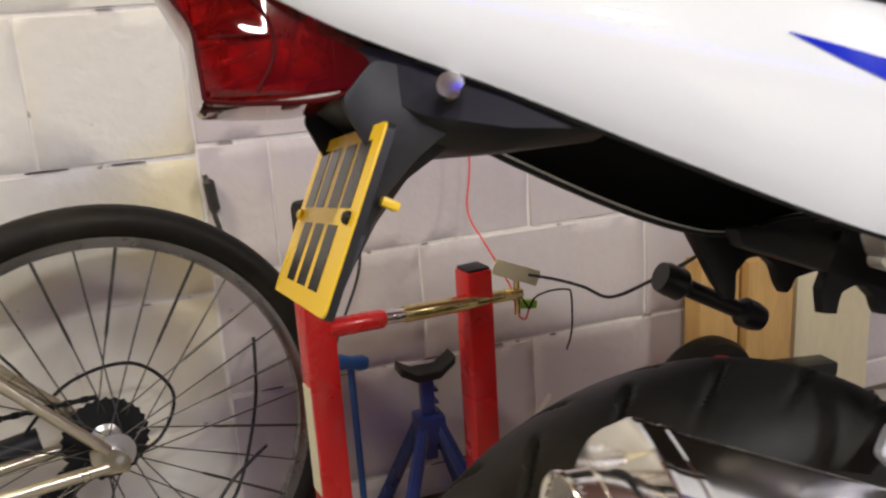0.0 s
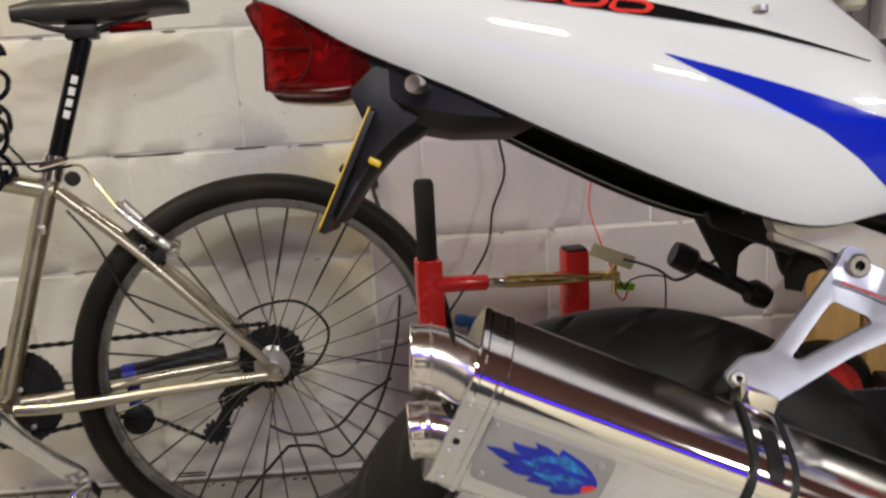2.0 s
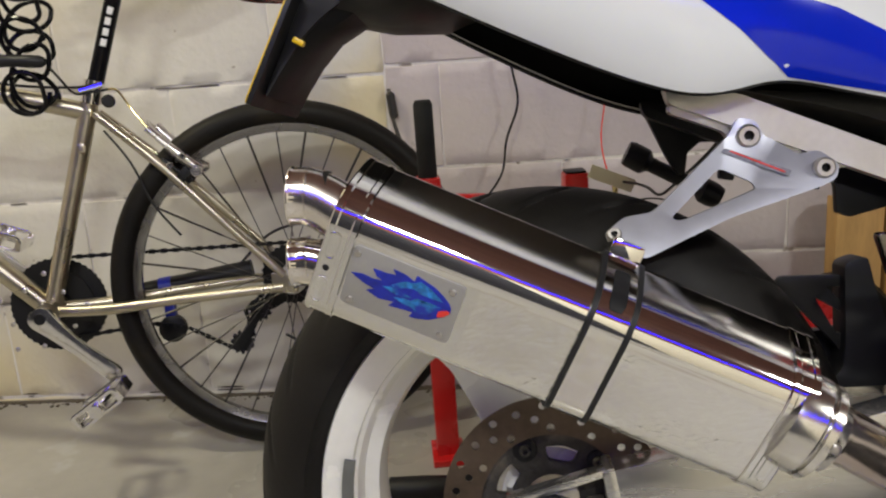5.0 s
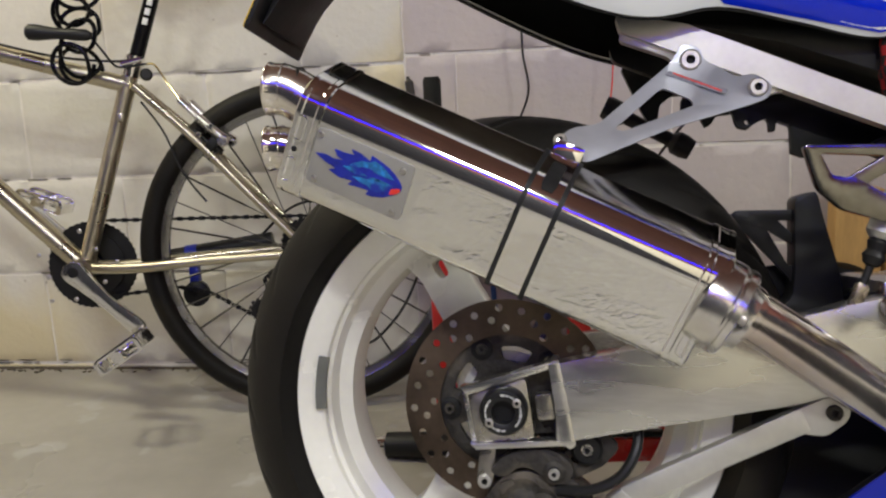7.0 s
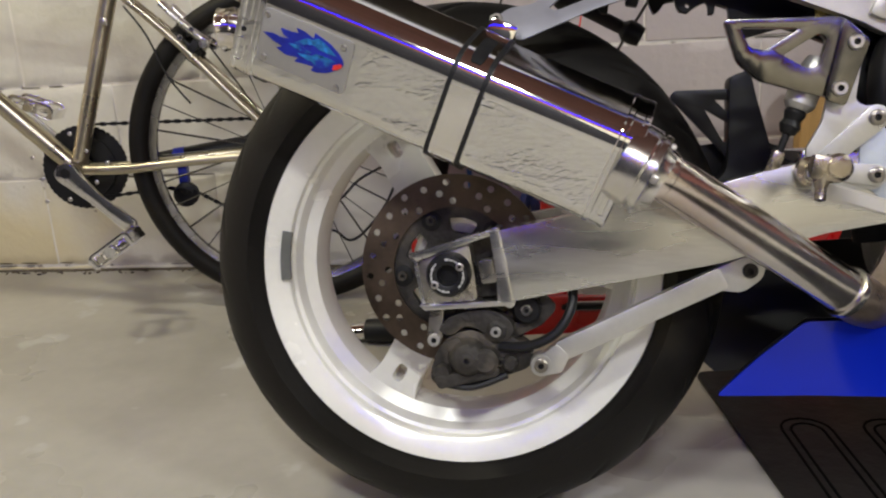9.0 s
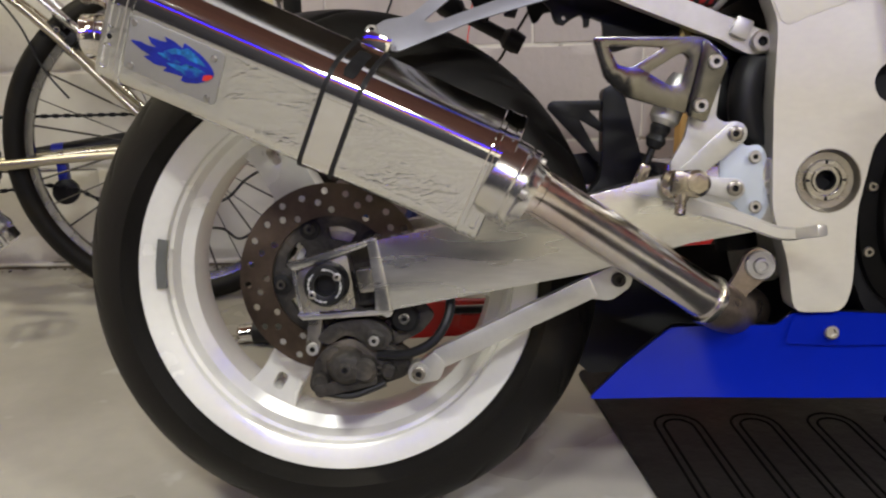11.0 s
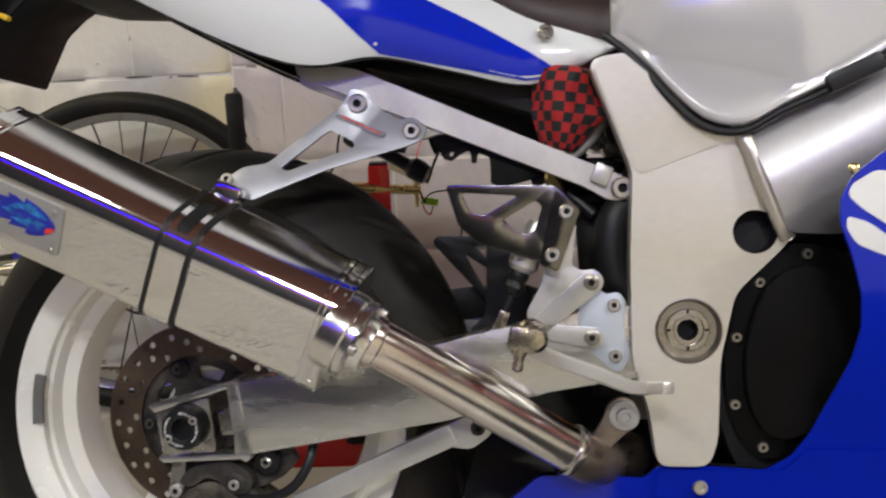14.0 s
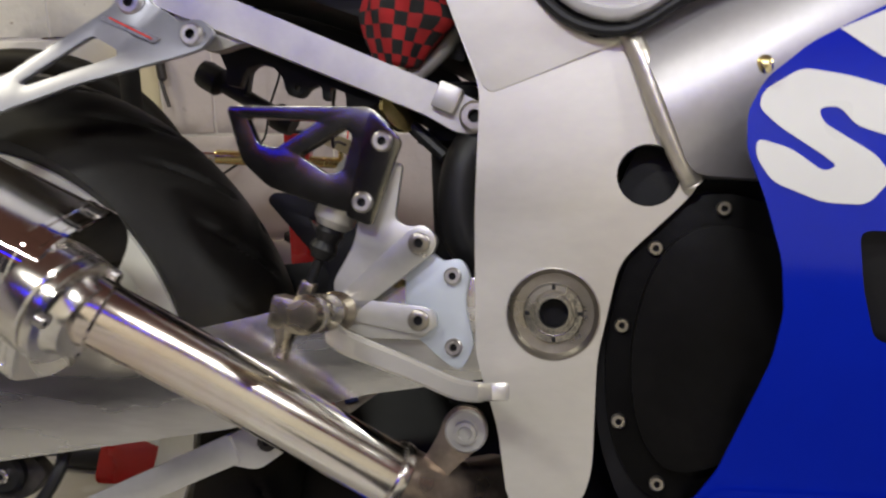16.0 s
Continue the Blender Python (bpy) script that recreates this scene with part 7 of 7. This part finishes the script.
# shelf corner behind the seat: ledge, panels and hanging things
bm = bmesh.new()
box(bm, (0.75, 0.13, 0.020), pose(1.055, 0.872, 0.792), 0.002)
shelf = tagged(part("wall_shelf", bm, PLASTIC), "dark narrow ledge fixed to the wall", "shelf")
for x in (0.76, 1.35):
    bm = bmesh.new()
    plate(bm, [(0.0, 0.0), (0.0, -0.10), (0.015, -0.10), (0.11, 0.0)], -0.006, 0.006, (), pose(x, WY - 0.002, 0.782, 90, 0, -90), 0.001)
    part("shelf_bracket", bm, PLASTIC, shelf)
PANEL = material("grey_painted_board", (0.48, 0.46, 0.45), 0.55, vary=0.06, scale=5, fine=60, bump=0.1)
for x, w, h in ((0.722, 0.062, 0.34), (0.800, 0.066, 0.36), (0.90, 0.11, 0.30)):
    bm = bmesh.new()
    box(bm, (w, 0.05, h), pose(x, 0.885, 0.802 + h / 2, 0, 0, 3), 0.004)
    tagged(part("grey_panel", bm, PANEL), "grey upright board standing on the ledge", "board")
bm = bmesh.new()
lathe(bm, [(0.0, 0.885), (0.020, 0.885), (0.029, 0.895), (0.030, 0.990), (0.024, 1.012), (0.012, 1.020), (0.012, 1.040), (0.0, 1.040)], pose(0.640, 0.890, 0), 24)
tube(bm, [(0.640, 0.890, 1.035), (0.640, 0.915, 1.075), (0.640, WY + 0.004, 1.08)], 0.003, 8)
tagged(part("hanging_bottle", bm, CREAM), "cream plastic bottle hanging from the wall", "bottle")
bm = bmesh.new()
box(bm, (0.058, 0.10, 0.14), pose(0.588, 0.888, 0.985), 0.006)
tagged(part("wall_box", bm, material("slate_blue_plastic", (0.20, 0.21, 0.30), 0.5, vary=0.1)), "slate blue plastic box fixed to the wall", "box")
bm = bmesh.new()
tube(bm, spline([(0.765, 0.856, 1.10), (0.762, 0.854, 0.95), (0.768, 0.850, 0.85), (0.760, 0.842, 0.808)], 6, False), 0.0022, 8)
tagged(part("black_cable", bm, PLASTIC), "thin black wire hanging beside the boards", "cable")

# unseen lamp fittings, added to hold the lights
for x, y in LAMPS:
    bm = bmesh.new()
    lathe(bm, [(0.0, 2.41), (0.15, 2.41), (0.15, 2.385), (0.12, 2.345), (0.0, 2.345)], pose(x, y, 0), 32)
    tagged(part("ceiling_lamp", bm, CAST), "plain round unseen lamp fitting added to the ceiling", "lamp", "ceiling lamps")

# ---- painted wall blocks ----
rnd = random.Random(4)


def block(x0, x1, z0, z1, mat=WALL):
    bm = bmesh.new()
    nx, nz = min(40, max(3, int((x1 - x0) / 0.025))), max(2, int((z1 - z0) / 0.025))
    seed = rnd.random() * 50
    deep = rnd.uniform(-0.0009, 0.0009)
    grid = []
    us = [0, 0.0035] + [(x1 - x0) * i / nx for i in range(1, nx)] + [x1 - x0 - 0.0035, x1 - x0]
    ws = [0, 0.0035] + [(z1 - z0) * j / nz for j in range(1, nz)] + [z1 - z0 - 0.0035, z1 - z0]
    nx, nz = len(us) - 1, len(ws) - 1
    for i in range(nx + 1):
        row = []
        for j in range(nz + 1):
            x, z = x0 + us[i], z0 + ws[j]
            e = min(x - x0, x1 - x, z - z0, z1 - z)
            y = WY - 0.0016 + deep - 0.0016 * noise.noise((x * 9, z * 9, seed)) - 0.0012 * noise.noise((x * 36, z * 36, seed))
            if e < 0.001:
                y = WY + 0.0026
                k = 0.006 * noise.noise((x * 18, z * 18, seed + 9))
                x, z = x + (k if i in (0, nx) else 0), z + (k if j in (0, nz) else 0)
            row.append(bm.verts.new((x, y, z)))
        grid.append(row)
    for i in range(nx):
        for j in range(nz):
            bm.faces.new((grid[i][j], grid[i][j + 1], grid[i + 1][j + 1], grid[i + 1][j]))
    for f in bm.faces:
        if f.normal.y > 0:
            f.normal_flip()
    part("block", bm, mat, wall_north, "", 50)


def courses(xa, xb, base, pitch, joints, n, mat):
    z = base
    for k in range(n):
        z0, z1 = max(z + 0.0016, 0.004), z + pitch - 0.0016
        x = joints[k % 2]
        while x < xb:
            a, b = max(x, xa) + 0.0004, min(x + 0.45, xb) - 0.0004
            if b - a > 0.03:
                block(a, b, z0, z1, mat)
            x += 0.45
        z += pitch


courses(-2.76, -0.275, 0.015, 0.225, (-3.425, -3.20), 10, WALL)
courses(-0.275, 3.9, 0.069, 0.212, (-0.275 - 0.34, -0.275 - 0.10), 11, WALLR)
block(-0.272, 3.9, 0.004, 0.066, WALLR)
block(-2.76, -0.278, 0.002, 0.012)

# hairline cracks where the paint has split along the bed joints
CRACK = material("dark_crack", (0.10, 0.082, 0.062), 0.9, vary=0.4, scale=40)
bm = bmesh.new()
for xa, xb, z, thick in [(-2.7, -0.28, 0.015 + 0.225 * k, 0.0040) for k in range(7)] + [(-0.27, 3.6, 0.069 + 0.212 * k, 0.0026) for k in range(7)] + [(-2.7, -0.28, 0.022, 0.006), (-0.27, 3.6, 0.018, 0.005)]:
    n = int((xb - xa) / 0.012)
    last = None
    for k in range(n + 1):
        x = xa + (xb - xa) * k / n
        w = thick * (noise.noise((x * 3.1, z * 11, 4)) + 0.7 * noise.noise((x * 17, z * 11, 8)) - 0.10)
        zc = z + 0.0016 * noise.noise((x * 21, z * 7, 2)) + 0.0020 * noise.noise((x * 5, z * 3, 6))
        if w < 0.0003:
            last = None
            continue
        pair = [bm.verts.new((x, WY - 0.0034, zc - w * 0.6)), bm.verts.new((x, WY - 0.0036, zc + w * 0.6))]
        if last:
            bm.faces.new((last[0], pair[0], pair[1], last[1]))
        last = pair
solid = bmesh.ops.extrude_face_region(bm, geom=list(bm.faces))
for v in solid["geom"]:
    if isinstance(v, bmesh.types.BMVert):
        v.co.y += 0.004
part("joint_crack", bm, CRACK, wall_north, "dark cracks along the painted joints")

# dirt gathered where wall and floor meet
bm = bmesh.new()
last = None
for k in range(541):
    x = -2.7 + 6.4 * k / 540
    w = 0.004 + 0.007 * abs(noise.noise((x * 9, 3, 1))) + 0.004 * noise.noise((x * 33, 7, 1))
    h = 0.002 + 0.004 * abs(noise.noise((x * 24, 1, 5)))
    row = [bm.verts.new(q) for q in ((x, WY + 0.001, 0.0), (x, WY + 0.001, h + 0.004), (x, WY - 0.004 - w * 0.4, h), (x, WY - 0.004 - w, 0.0003))]
    if last:
        for i in range(3):
            bm.faces.new((last[i], last[i + 1], row[i + 1], row[i]))
    last = row
for k in range(620):
    x = -2.7 + 6.4 * k / 620 + rnd.uniform(-0.004, 0.004)
    s = rnd.uniform(0.0014, 0.0042)
    box(bm, (s * rnd.uniform(1, 3.2), s * 1.2, s), pose(x, WY - 0.006 - rnd.random() ** 3 * 0.03, s * 0.4, rnd.uniform(-20, 20), 0, rnd.uniform(0, 180)))
tagged(part("grit", bm, material("brown_grit", (0.12, 0.10, 0.075), 0.9, vary=0.4, scale=40)), "dark grit along the foot of the wall", "grit", kind="stuff")
